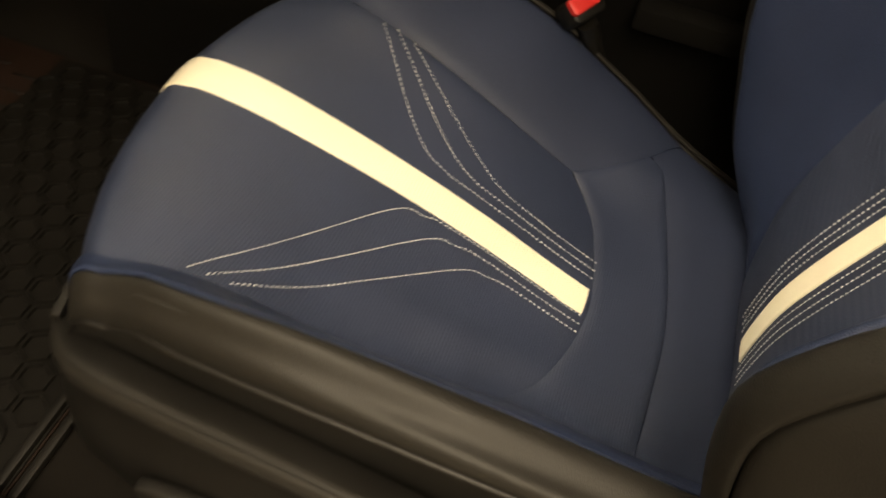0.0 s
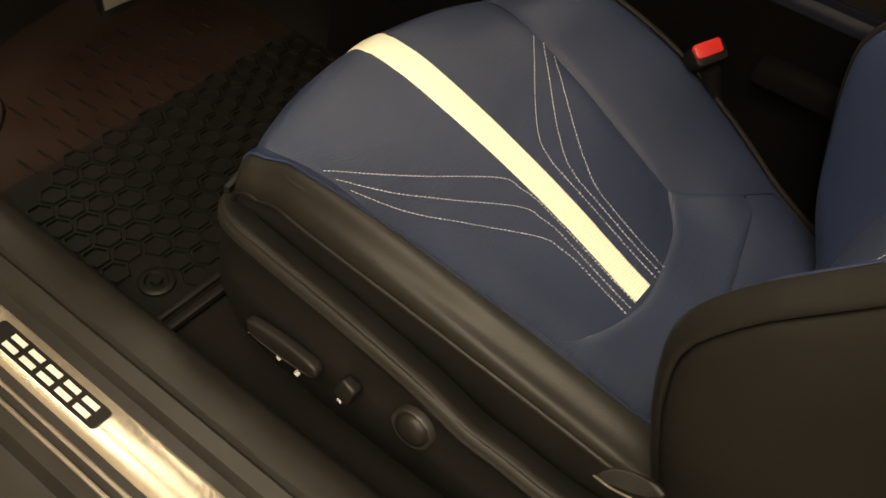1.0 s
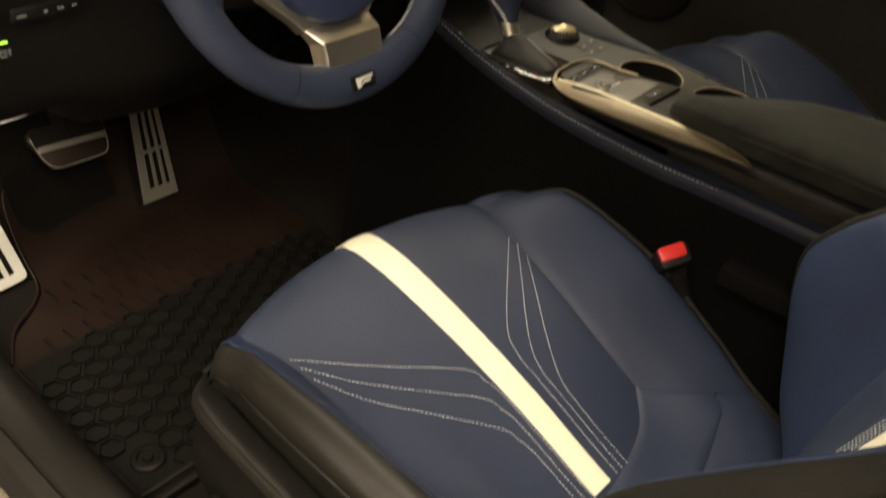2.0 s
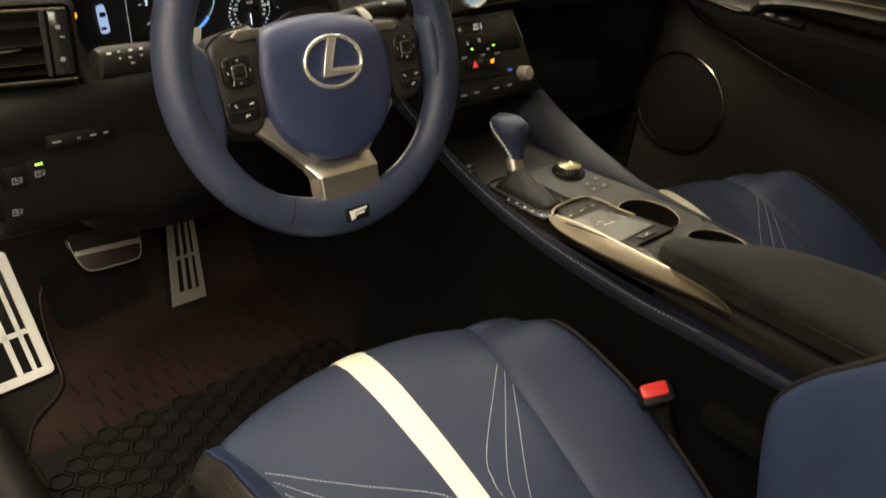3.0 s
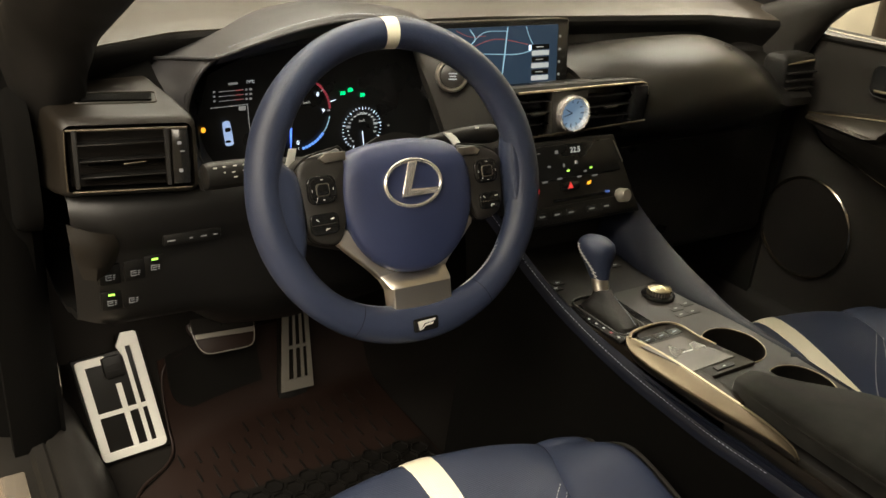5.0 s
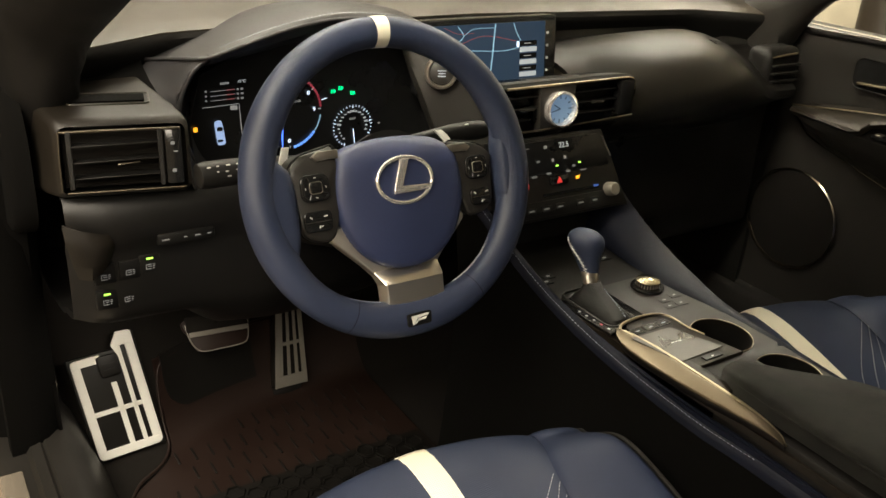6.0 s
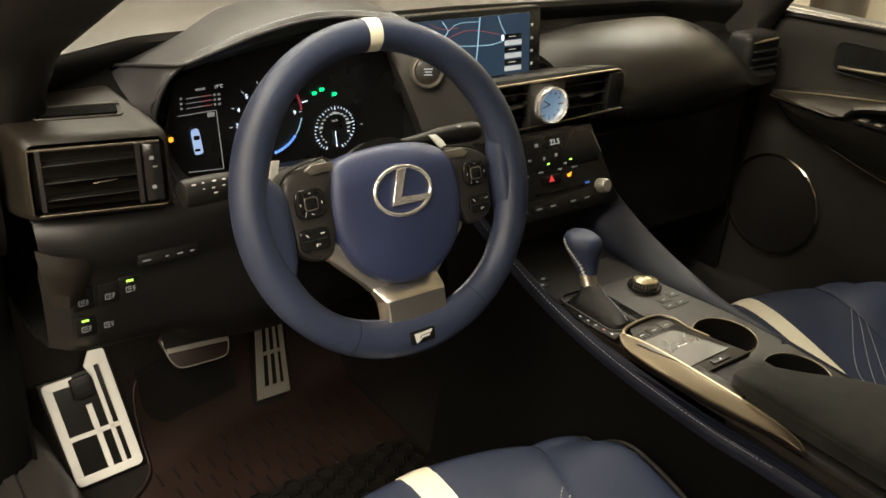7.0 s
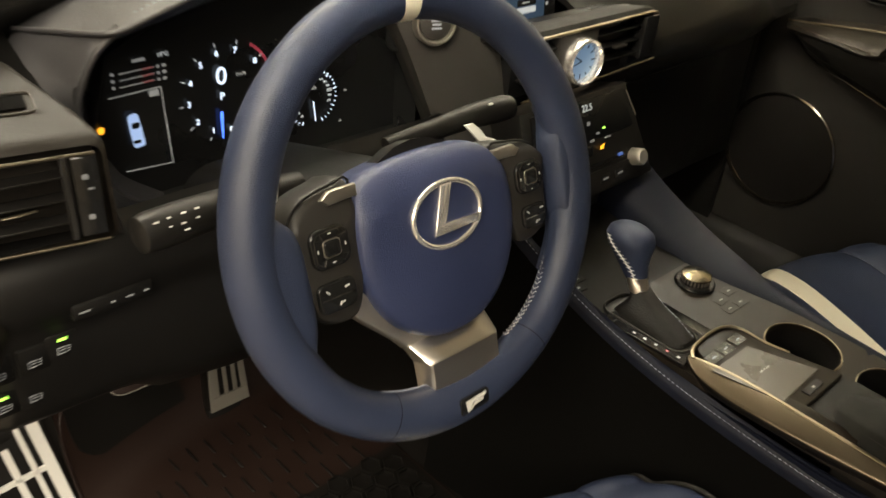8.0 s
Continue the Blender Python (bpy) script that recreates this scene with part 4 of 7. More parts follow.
# side spokes with switch pads
for side in (-1, 1):
    drop = 0.0 if side < 0 else 0.012  # the top of each spoke
    pad_v = 0.0050 if side < 0 else 0.0008
    low_v = -0.0330 if side < 0 else -0.0360
    cx = -0.1100 if side < 0 else 0.1085
    pod = curve_points([(side * x, y, 0) for x, y in ((0.076, 0.047 - drop), (0.092, 0.0475 - drop), (0.118, 0.0425 - drop), (0.132, 0.0325 - drop), (0.1365, 0.022 - drop), (0.1335, 0.004), (0.1320, -0.020), (0.1300, -0.044), (0.1180, -0.0555), (0.098, -0.0585), (0.088, -0.050), (0.082, -0.026), (0.080, 0.010))], 60, True)
    outline = [(p.x, p.y) for p in pod]
    mid = (side * 0.106, -0.006)
    rings = []
    for f, h in ((0.88, -0.052), (0.97, -0.040), (1.0, -0.022), (1.0, -0.010), (0.985, -0.006), (0.95, -0.0040), (0.85, -0.0030), (0.5, -0.0022), (0.05, -0.002)):
        rings.append([wheel_pt(mid[0] + (x - mid[0]) * f, mid[1] + (y - mid[1]) * f, h - 0.45 * max(0.0, mid[1] + (y - mid[1]) * f - 0.026 + drop)) for x, y in outline])
    housing = part("spoke", loft(rings), DARK, wheel, "satin black spoke with switches")
    edge_line = [wheel_pt(mid[0] + (x - mid[0]) * 1.004, mid[1] + (y - mid[1]) * 1.004, -0.0115) for x, y in outline]
    part("spoke_gap", tube(edge_line, 0.0012, 6, True), BOOT, housing, "dark gap round the spoke")
    w1, h1 = (0.0350, 0.0315) if side < 0 else (0.0325, 0.0290)
    pad = part("switch_pad", prism(round_rect(w1, h1, 0.009), 0.0050, W @ pose(cx, pad_v, -0.0030), 0.0018, 3), GLOSS, wheel, "glossy black four-way switch")
    groove = round_rect(w1 * 0.80, h1 * 0.80, 0.0065)
    part("switch_groove", tube([W @ Vector((cx + x, pad_v + y, 0.0019)) for x, y in groove], 0.00045, 6, True), BLACK, pad)
    for deg in range(4):
        reach = (h1 if deg % 2 == 0 else w1) * 0.5
        petal = [(-0.0068, reach * 0.44), (-0.0092, reach * 0.84), (0.0092, reach * 0.84), (0.0068, reach * 0.44)]
        part("switch_petal", prism(petal, 0.0016, W @ pose(cx, pad_v, 0.0012, 0, 0, 90 * deg), 0.0006, 1), GLOSS, pad)
    key = part("switch_centre", prism(round_rect(0.0140, 0.0120, 0.0028), 0.0034, W @ pose(cx, pad_v, 0.0012), 0.0011, 3), GLOSS, pad, "small glossy centre key")
    part("centre_frame", tube([W @ Vector((cx + x, pad_v + y, 0.0030)) for x, y in round_rect(0.0150, 0.0130, 0.003)], 0.0006, 6, True), SMOKE, pad, "bright frame of the centre key")
    for dx, dy in ((0, 0.0112), (0, -0.0112), (0.0125, 0), (-0.0125, 0)):
        part("switch_mark", prism(round_rect(0.0030, 0.0008, 0.0003, 2), 0.0004, W @ pose(cx + dx, pad_v + dy, 0.0027, 0, 0, 90 if dx else 0)), PAINT, pad)
    low = part("switch_pad", prism(round_rect(0.0345 if side < 0 else 0.0295, 0.0235 if side < 0 else 0.0205, 0.006), 0.0046, W @ pose(cx + side * 0.0015, low_v, -0.0030), 0.0016, 3), GLOSS, wheel, "glossy black two-part switch")
    lx = cx + side * 0.0015
    w2 = 0.0300 if side < 0 else 0.0255
    part("switch_divider", prism(round_rect(w2, 0.0010, 0.0003, 2), 0.0006, W @ pose(lx, low_v - 0.0004, 0.0013)), DARK, low)
    part("divider_tip", prism(round_rect(0.0030 if side < 0 else 0.015, 0.0011, 0.0003, 2), 0.0007, W @ pose(lx + (0.0140 if side < 0 else -0.005), low_v - 0.0004, 0.0014)), CHROME, low, "bright tip of the divider")
    for dx, dy, w, h, turn in ((-0.0088, 0.0050, 0.0042, 0.0011, -45), (0.0090, 0.0052, 0.0048, 0.0014, 8), (0.0008, -0.0062, 0.0034, 0.0015, 60), (0.0036, -0.0058, 0.0026, 0.0009, 20)):
        part("switch_mark", prism(round_rect(w, h, 0.0004, 2), 0.0004, W @ pose(lx + dx, low_v + dy, 0.0015, 0, 0, turn)), PAINT, low)
    # leather thumb rest where the spoke meets the rim
    rows = []
    aim = 0.1348 if side < 0 else 0.1375
    for v, d, h in ((0.056, 0.0, 0.000), (0.046, 0.12, 0.003), (0.036, 0.50, 0.0065), (0.028, 0.82, 0.0090), (0.014, 0.97, 0.0108), (-0.004, 1.0, 0.0115), (-0.028, 1.0, 0.0112), (-0.048, 0.97, 0.0102), (-0.060, 0.82, 0.0085), (-0.072, 0.52, 0.0055), (-0.084, 0.18, 0.002), (-0.094, 0.0, 0.0)):
        inside = math.sqrt(0.1550 ** 2 - v * v) + side * RIM_U
        u0 = inside - d * max(0.0, inside - aim)
        u1 = math.sqrt(0.1640 ** 2 - v * v) + side * RIM_U
        rows.append([wheel_pt(side * (u0 + 0.006), v, -0.019), wheel_pt(side * (u0 + 0.001), v, -0.012), wheel_pt(side * u0, v, h - 0.0120), wheel_pt(side * (u0 + 0.0022), v, h - 0.0045), wheel_pt(side * (u0 * 0.72 + u1 * 0.28), v, h), wheel_pt(side * (u0 * 0.35 + u1 * 0.65), v, h * 0.7 + 0.0048), wheel_pt(side * u1, v, 0.0150)])
    rows = list(zip(*[curve_points(c, 36) for c in zip(*rows)]))
    part("thumb_rest", sheet([curve_points(r, 14) for r in rows], 0.004, (0, 1, -0.3)), NAVY_RIM, wheel, "navy leather thumb rest")

CORNER = ((0.074, 0.0345), (0.0735, 0.0445), (0.099, 0.0445), (0.107, 0.0390), (0.101, 0.0335), (0.086, 0.0345))
for side in (-1, 1):
    drop = 0.0 if side < 0 else 0.012
    part("spoke_corner", prism([(side * x, y - drop) for x, y in CORNER], 0.007, W @ pose(0, 0, -0.0105), 0.002), SMOKE, wheel, "satin metal corner of the spoke")
# silver lower spoke: two arms that meet in a faceted block
SPOKE_U = -0.0030
ARM = [(0.0780, -0.0440), (0.0870, -0.0490), (0.0915, -0.0555), (0.0900, -0.0610), (0.0800, -0.0715), (0.0660, -0.0850), (0.0540, -0.0965), (0.0475, -0.1040), (0.0440, -0.1085)]
part("lower_spoke_arm", prism([(x + SPOKE_U, y) for x, y in ARM[:9]] + [(-x + SPOKE_U, y) for x, y in reversed(ARM[:9])] + [(-0.066 + SPOKE_U, -0.056), (-0.040 + SPOKE_U, -0.080), (0.040 + SPOKE_U, -0.080), (0.066 + SPOKE_U, -0.056)], 0.016, W @ pose(0, 0, -0.0262), 0.003, 3), SILVER, wheel, "satin silver lower spoke")
block = []
for f, v, w in ((1.14, -0.1005, -0.0150), (1.12, -0.1025, -0.0125), (1.005, -0.1190, 0.0085), (0.985, -0.1203, 0.0094), (0.98, -0.1218, 0.0092), (0.975, -0.1370, 0.0085), (0.985, -0.1515, 0.0075), (0.985, -0.1535, 0.0050), (0.97, -0.1545, -0.004)):
    row = [wheel_pt(-0.0408 * f + SPOKE_U, v, -0.014)]
    for x, dw in ((-0.0400, -0.0020), (-0.0385, -0.0002), (-0.020, 0.0), (0.0, 0.0003), (0.020, 0.0), (0.0385, -0.0002), (0.0400, -0.0020)):
        row.append(wheel_pt(x * f + SPOKE_U, v - 0.0012 * (1 - (x / 0.04) ** 2) * (v < -0.15), w + dw))
    row.append(wheel_pt(0.0408 * f + SPOKE_U, v, -0.014))
    block.append(row)
part("lower_spoke_block", sheet(block, 0.004, (0, 1, -0.3)), SILVER, wheel, "satin silver spoke block")
FB = W @ pose(-0.0095, -0.1655, 0.0150, 8, 0, 0)
plate = part("rim_badge", prism(round_rect(0.0335, 0.0160, 0.0035), 0.0035, FB, 0.001), GLOSS, wheel, "small glossy black badge on the rim")
part("badge_stroke", prism([(-0.0115, 0.0050), (0.0125, 0.0058), (0.0110, 0.0030), (-0.0030, 0.0020), (-0.0080, -0.0058), (-0.0095, -0.0058)], 0.0008, FB @ pose(0, 0, 0.0035)), STEEL, plate, "bright slanted stroke")
part("badge_stroke", prism([(-0.0010, 0.0008), (0.0095, 0.0014), (0.0080, -0.0012), (-0.0015, -0.0014), (-0.0055, -0.0052), (-0.0068, -0.0052)], 0.0008, FB @ pose(0, 0, 0.0035)), STEEL, plate, "bright slanted stroke")
part("hub_housing", loft([[wheel_pt(r * math.cos(TAU * k / 24), -0.01 + r * math.sin(TAU * k / 24), w) for k in range(24)] for r, w in ((0.07, -0.022), (0.068, -0.04), (0.05, -0.06))]), BLACK, wheel)
for pts in ([(-0.1245, 0.0545), (-0.1155, 0.0535), (-0.1200, 0.0390), (-0.1270, 0.0275), (-0.1380, 0.0280), (-0.1305, 0.0385)], [(0.0815, 0.0525), (0.0925, 0.0520), (0.1000, 0.0450), (0.1055, 0.0365), (0.1180, 0.0310), (0.1150, 0.0275), (0.0960, 0.0340), (0.0900, 0.0420)]):
    part("shift_paddle", prism(pts, 0.004, W @ pose(0, 0, -0.047), 0.0014), STEEL, wheel, "satin silver shift paddle")

column = thing("steering_column", (-0.369, 0.12, 0.62), "black steering column cover with two stalks", "steering column")
rings = []
for y, w, z0, z1 in ((0.075, 0.040, 0.60, 0.690), (0.10, 0.058, 0.585, 0.695), (0.16, 0.066, 0.565, 0.685), (0.30, 0.075, 0.53, 0.64)):
    rings.append([(-0.369 + x * w * 2, y, (z0 + z1) / 2 + q * (z1 - z0)) for x, q in round_rect(1, 1, 0.25)])
part("column_cover", loft(rings), KNEE, column)
lev = part("stalk", tube([(-0.41, 0.150, 0.682), (-0.455, 0.145, 0.687), (-0.485, 0.141, 0.690), (-0.53, 0.135, 0.693), (-0.558, 0.132, 0.694), (-0.566, 0.131, 0.694), (-0.568, 0.131, 0.694)], [0.012, 0.0135, 0.0148, 0.0162, 0.0162, 0.0145, 0.010], 24), BLACK, column, "black light stalk with white marks")
for x, a, w in ((-0.556, 50, 0.006), (-0.545, 52, 0.004), (-0.532, 52, 0.006), (-0.546, 28, 0.003), (-0.535, 26, 0.005), (-0.533, 6, 0.006), (-0.520, 52, 0.005), (-0.522, 28, 0.004)):
    spot = Vector((x, 0.1350 + 0.107 * (x + 0.53) - 0.0163 * math.cos(radians(a)), 0.6930 - 0.036 * (x + 0.53) + 0.0163 * math.sin(radians(a))))
    part("stalk_mark", prism(round_rect(w * 0.75, 0.0013, 0.0004, 2), 0.0010, facing(spot, (0, -math.cos(radians(a)), math.sin(radians(a)))) @ pose(0, 0, -0.0004)), PAINT, lev)
lev = part("stalk", tube([(-0.31, 0.150, 0.692), (-0.25, 0.142, 0.700), (-0.215, 0.137, 0.705), (-0.185, 0.133, 0.7065), (-0.170, 0.131, 0.707), (-0.163, 0.130, 0.707), (-0.161, 0.130, 0.707)], [0.009, 0.0105, 0.0120, 0.0132, 0.0130, 0.011, 0.006], 24), BLACK, column, "black wiper stalk")
for x, a in ((-0.196, 62), (-0.180, 20)):
    part("stalk_mark", prism(round_rect(0.006, 0.0022, 0.0006, 2), 0.001, facing(Vector((x, 0.1335 - 0.0132 * math.cos(radians(a)), 0.7062 + 0.0132 * math.sin(radians(a)))), (0, -math.cos(radians(a)), math.sin(radians(a)))) @ pose(0, 0, -0.0004)), PAINT, lev)

# ---------------- dashboard ----------------
dash = thing("dashboard", (0.0, 0.5, 0.3), "two-tier dark dashboard with a leather pad across the car", "dashboard")
xs = [-0.70 + 1.40 * k / 40 for k in range(41)]


def top_edge(x):
    """Front edge of the upper pad: y and z."""
    return 0.40 - 0.02 * max(0, -x) - 0.10 * max(0.0, abs(x) - 0.52) / 0.2, 0.812 - 0.022 * max(0.0, x) - 0.02 * max(0, -x - 0.35)


upper = []
for x in xs:
    ye, ze = top_edge(x)
    upper.append([(x, ye + 0.05, ze - 0.07), (x, ye + 0.012, ze - 0.028), (x, ye + 0.0, ze - 0.012), (x, ye + 0.003, ze - 0.002), (x, ye + 0.015, ze + 0.004), (x, ye + 0.06, ze + 0.008), (x, ye + 0.2, ze + 0.026), (x, ye + 0.4, ze + 0.046), (x, 1.02, ze + 0.056)])
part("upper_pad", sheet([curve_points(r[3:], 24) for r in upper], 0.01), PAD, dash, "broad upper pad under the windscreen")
# same pad below its edge, coloured near black to stand for shade
part("pad_front", sheet([curve_points([(x, y, z - 0.002) for x, y, z in r[:4]], 12) for r in upper], 0.006, (0, 1, 0)), LEDGE_PAD, dash, "front lip of the pad, shade put into its colour")
# lower tier in front of the passenger
lower = []
for k in range(31):
    x = 0.10 + 0.56 * k / 30
    e = max(0.0, (x - 0.46) / 0.2)
    lift = smooth_table([(0.10, -0.030), (0.17, -0.012), (0.25, 0.0), (0.40, 0.004), (0.48, -0.012), (0.56, -0.045), (0.66, -0.05)], x)[0]
    fwd = smooth_table([(0.10, 0.03), (0.2, 0.012), (0.35, 0.0), (0.48, 0.012), (0.58, 0.04), (0.66, 0.05)], x)[0]
    lower.append([(x, 0.45, 0.745), (x, 0.38, 0.765 + lift * 0.6), (x, 0.31 + fwd, 0.777 + lift), (x, 0.25 + fwd, 0.766 + lift), (x, 0.205 + fwd, 0.738 + lift), (x, 0.182 + fwd, 0.70 + lift * 0.6), (x, 0.182 + fwd, 0.672 + lift * 0.3), (x, 0.20 + fwd, 0.645), (x, 0.235 + fwd, 0.628), (x, 0.26 + fwd * 0.6, 0.60), (x, 0.265 + fwd * 0.5, 0.52), (x, 0.262 + fwd * 0.5, 0.42), (x, 0.30, 0.36), (x, 0.45, 0.31)])
part("lower_pad", sheet([curve_points(r, 48) for r in lower], 0.01, (0, 1, -0.4)), DASH, dash, "padded swelling in front of the passenger")
part("glovebox_line", tube([(0.20, 0.256, 0.606), (0.32, 0.249, 0.61), (0.45, 0.255, 0.61), (0.6, 0.275, 0.606)], 0.0018, 6), BLACK, dash)
part("dash_end", box(0.585, 0.74, 0.36, 0.62, 0.60, 0.745, 0.03, 4), BOOT, dash, "rounded end of the dash at the passenger door")
part("screen_recess", box(-0.20, 0.66, 0.418, 0.46, 0.70, 0.77, 0.004), BLACK, dash)

# driver's hood: an arch of navy leather over the instruments, folded along a piped crease at its outer end
hood_edge = [(-0.495, 0.7960), (-0.466, 0.8055), (-0.434, 0.8150), (-0.402, 0.8235), (-0.358, 0.8325), (-0.300, 0.8380), (-0.214, 0.8300), (-0.166, 0.814), (-0.130, 0.786), (-0.115, 0.763)]
edge = curve_points([(x, 0.281, z) for x, z in hood_edge], 80)
hood = []
for e in edge:
    near = math.exp(-max(0.0, e.x + 0.495) / 0.07)
    lip = 1 - 0.6 * near
    sx, sy = -0.055 * near, 0.24 - 0.125 * near
    row = [(0, 0.05 * lip, -0.040 * lip), (0, 0.012 * lip, -0.019 * lip), (0, 0.002, -0.012 * lip), (0, -0.001, -0.002 * lip), (0, 0.005, 0.0025 * (1 - near))]
    for f, h in ((0.12, 0.0065), (0.33, 0.0090), (0.62, 0.002), (1.0, -0.019)):
        row.append((sx * f ** 0.8, sy * f, h * (1 - near) + near * (-0.027) * f ** 0.8))
    hood.append(curve_points([e + Vector(p) for p in row], 26))
part("instrument_hood", sheet(hood, 0.004), HOOD, dash, "navy leather hood over the instruments")
fold = [Vector(p) for p in ((-0.550, 0.395, 0.7715), (-0.536, 0.344, 0.7825), (-0.523, 0.307, 0.7895), (-0.511, 0.2885, 0.7925), (-0.498, 0.2800, 0.7950), (-0.483, 0.2790, 0.7985))] + [e + Vector((0, -0.0012, -0.0020)) for e in edge[9::8]]
part("hood_piping", tube(curve_points(fold, 150), 0.0027, 10), HOOD, dash, "piped fold along the hood")
part("hood_stitching", stitches([e + Vector((0, 0.008, 0.0042)) for e in edge if e.x > -0.482], lambda p: (0, -0.2, 1), 0.0036, 0.0024, 0.00045), GREY_THREAD, dash, "pale stitches along the hood", kind="stuff")
rim_in = curve_points([(-0.497, 0.283, 0.7940), (-0.5065, 0.286, 0.786), (-0.5175, 0.288, 0.775), (-0.527, 0.290, 0.759), (-0.5335, 0.292, 0.742), (-0.536, 0.294, 0.728), (-0.535, 0.295, 0.711), (-0.5315, 0.296, 0.693), (-0.5265, 0.296, 0.670), (-0.518, 0.295, 0.650), (-0.505, 0.294, 0.632), (-0.47, 0.292, 0.606)], 60)
rim_out = curve_points([(-0.497, 0.281, 0.7950), (-0.510, 0.2885, 0.7925), (-0.521, 0.304, 0.7895), (-0.535, 0.345, 0.781), (-0.552, 0.385, 0.768), (-0.573, 0.345, 0.752), (-0.568, 0.295, 0.742), (-0.560, 0.252, 0.726), (-0.553, 0.232, 0.695), (-0.546, 0.222, 0.662), (-0.532, 0.222, 0.630), (-0.49, 0.228, 0.602)], 60)
rows = []
for k, (a, b) in enumerate(zip(rim_in, rim_out)):
    d = (b - a).length
    swell = Vector((-0.5, -0.75, 0.1)) * d * 0.14 * min(1.0, k / 18)
    rows.append(curve_points([a + Vector((0.022, 0.040, -0.004)), a + Vector((0.002, 0.005, 0)), a.lerp(b, 0.06) + swell * 0.25, a.lerp(b, 0.3) + swell * 0.9, a.lerp(b, 0.6) + swell, a.lerp(b, 0.85) + swell * 0.5, b], 18))
part("hood_cheek", sheet(rows, 0.004, (0.3, 1, 0)), HOOD, dash, "navy leather cheek of the hood")
part("hood_lip", tube([p + Vector((0.0012, 0.0030, 0)) for p in rim_in[1:]], 0.0034, 12), HOOD, dash, "soft lip beside the instruments")
# inside of the hood and the instrument face
cluster = thing("instrument_cluster", (-0.34, 0.33, 0.6), "black instrument cluster with glowing dials", "instrument cluster")
rings = []
for y, f in ((0.300, 1.0), (0.335, 0.97)):
    rings.append([(-0.335 + (x + 0.335) * f, y, 0.70 + (z - 0.70) * f) for x, z in ((-0.512, 0.60), (-0.522, 0.70), (-0.505, 0.768), (-0.45, 0.792), (-0.35, 0.812), (-0.25, 0.812), (-0.17, 0.785), (-0.14, 0.735), (-0.135, 0.60))])
bm, _ = grid(rings, close_v=True)
part("cluster_shroud", bm, DEEP, cluster)
CL = facing((-0.3, 0.3325, 0.68), (0, -1, 0))
part("cluster_face", prism([(-0.24, -0.10), (0.17, -0.10), (0.17, 0.06), (0.12, 0.115), (0.03, 0.14), (-0.06, 0.14), (-0.15, 0.115), (-0.215, 0.09), (-0.24, 0.05)], 0.01, facing((-0.3, 0.344, 0.68), (0, -1, 0))), DEEP, cluster, "glossy black display face")

def on_face(x, z, turn=0.0, h=0.0):
    """A pose on the instrument face at x and z."""
    return CL @ pose(x + 0.3, z - 0.68, 0.002 + h, 0, 0, turn)


def face_bar(name, x0, z0, x1, z1, width, mat, label=""):
    ln, turn = math.hypot(x1 - x0, z1 - z0), math.degrees(math.atan2(z1 - z0, x1 - x0))
    part(name, prism(round_rect(ln, width, width * 0.3, 2), 0.0004, on_face((x0 + x1) / 2, (z0 + z1) / 2, turn)), mat, cluster, label)


for a, b in (((-0.494, 0.715), (-0.442, 0.7165)), ((-0.442, 0.7165), (-0.436, 0.634)), ((-0.485, 0.637), (-0.436, 0.634))):
    face_bar("frame_line", *a, *b, 0.0011, DIM_WHITE, "thin line of the display frame")
for k in range(3):
    face_bar("gauge_line", -0.482, 0.7365 - 0.0065 * k, -0.447, 0.7375 - 0.0065 * k, 0.0009, DIM_WHITE)
    face_bar("gauge_line", -0.459, 0.737 - 0.0065 * k, -0.448, 0.7374 - 0.0065 * k, 0.0013, RED_ROAD)
    for x, w in ((-0.488, 0.003), (-0.443, 0.003), (-0.437, 0.004)):
        face_bar("gauge_mark", x - w / 2, 0.7372 - 0.0065 * k, x + w / 2, 0.7372 - 0.0065 * k, 0.003, DIM_WHITE)
part("outside_temperature", letters("19\u00b0C", 0.0058, on_face(-0.437, 0.7475)), LIT_GREY, cluster, "lit outside temperature")
face_bar("display_text", -0.468, 0.7465, -0.455, 0.7468, 0.003, DIM_WHITE)
part("back_key", prism(round_rect(0.010, 0.0062, 0.001, 2), 0.0004, on_face(-0.4495, 0.7115)), DIM_WHITE, cluster, "small lit key")
part("car_picture", prism([(p.x, p.y) for p in curve_points([(-0.0055, 0.013, 0), (-0.003, 0.0175, 0), (0.003, 0.0175, 0), (0.0055, 0.013, 0), (0.006, -0.012, 0), (0.0045, -0.0175, 0), (-0.0045, -0.0175, 0), (-0.006, -0.012, 0)], 40, True)], 0.0004, on_face(-0.471, 0.6775, 8)), SOFT_BLUE, cluster, "glowing car seen from above")
for z, h in ((0.0055, 0.006), (-0.0115, 0.0035)):
    part("car_window", prism(round_rect(0.008, h, 0.0015, 2), 0.0004, on_face(-0.471, 0.6775 + z, 0, 0.0005)), GLOSS, cluster)
part("warning_lamp", prism(round_rect(0.0062, 0.007, 0.0025), 0.0004, on_face(-0.505, 0.6855)), AMBER_GLOW, cluster, "lit amber warning lamp")
TC = (-0.371, 0.696)
for k, deg in enumerate((275, 246, 217, 187, 158, 130, 103, 75, 38, 2)):
    a = radians(deg)
    part("rev_number", letters(str(k), 0.0088, on_face(TC[0] + 0.043 * math.cos(a), TC[1] + 0.043 * math.sin(a))), WHITE_GLOW, cluster, "lit number")
    face_bar("rev_tick", TC[0] + 0.0495 * math.cos(a), TC[1] + 0.0495 * math.sin(a), TC[0] + 0.054 * math.cos(a), TC[1] + 0.054 * math.sin(a), 0.0010, LIT_GREY)
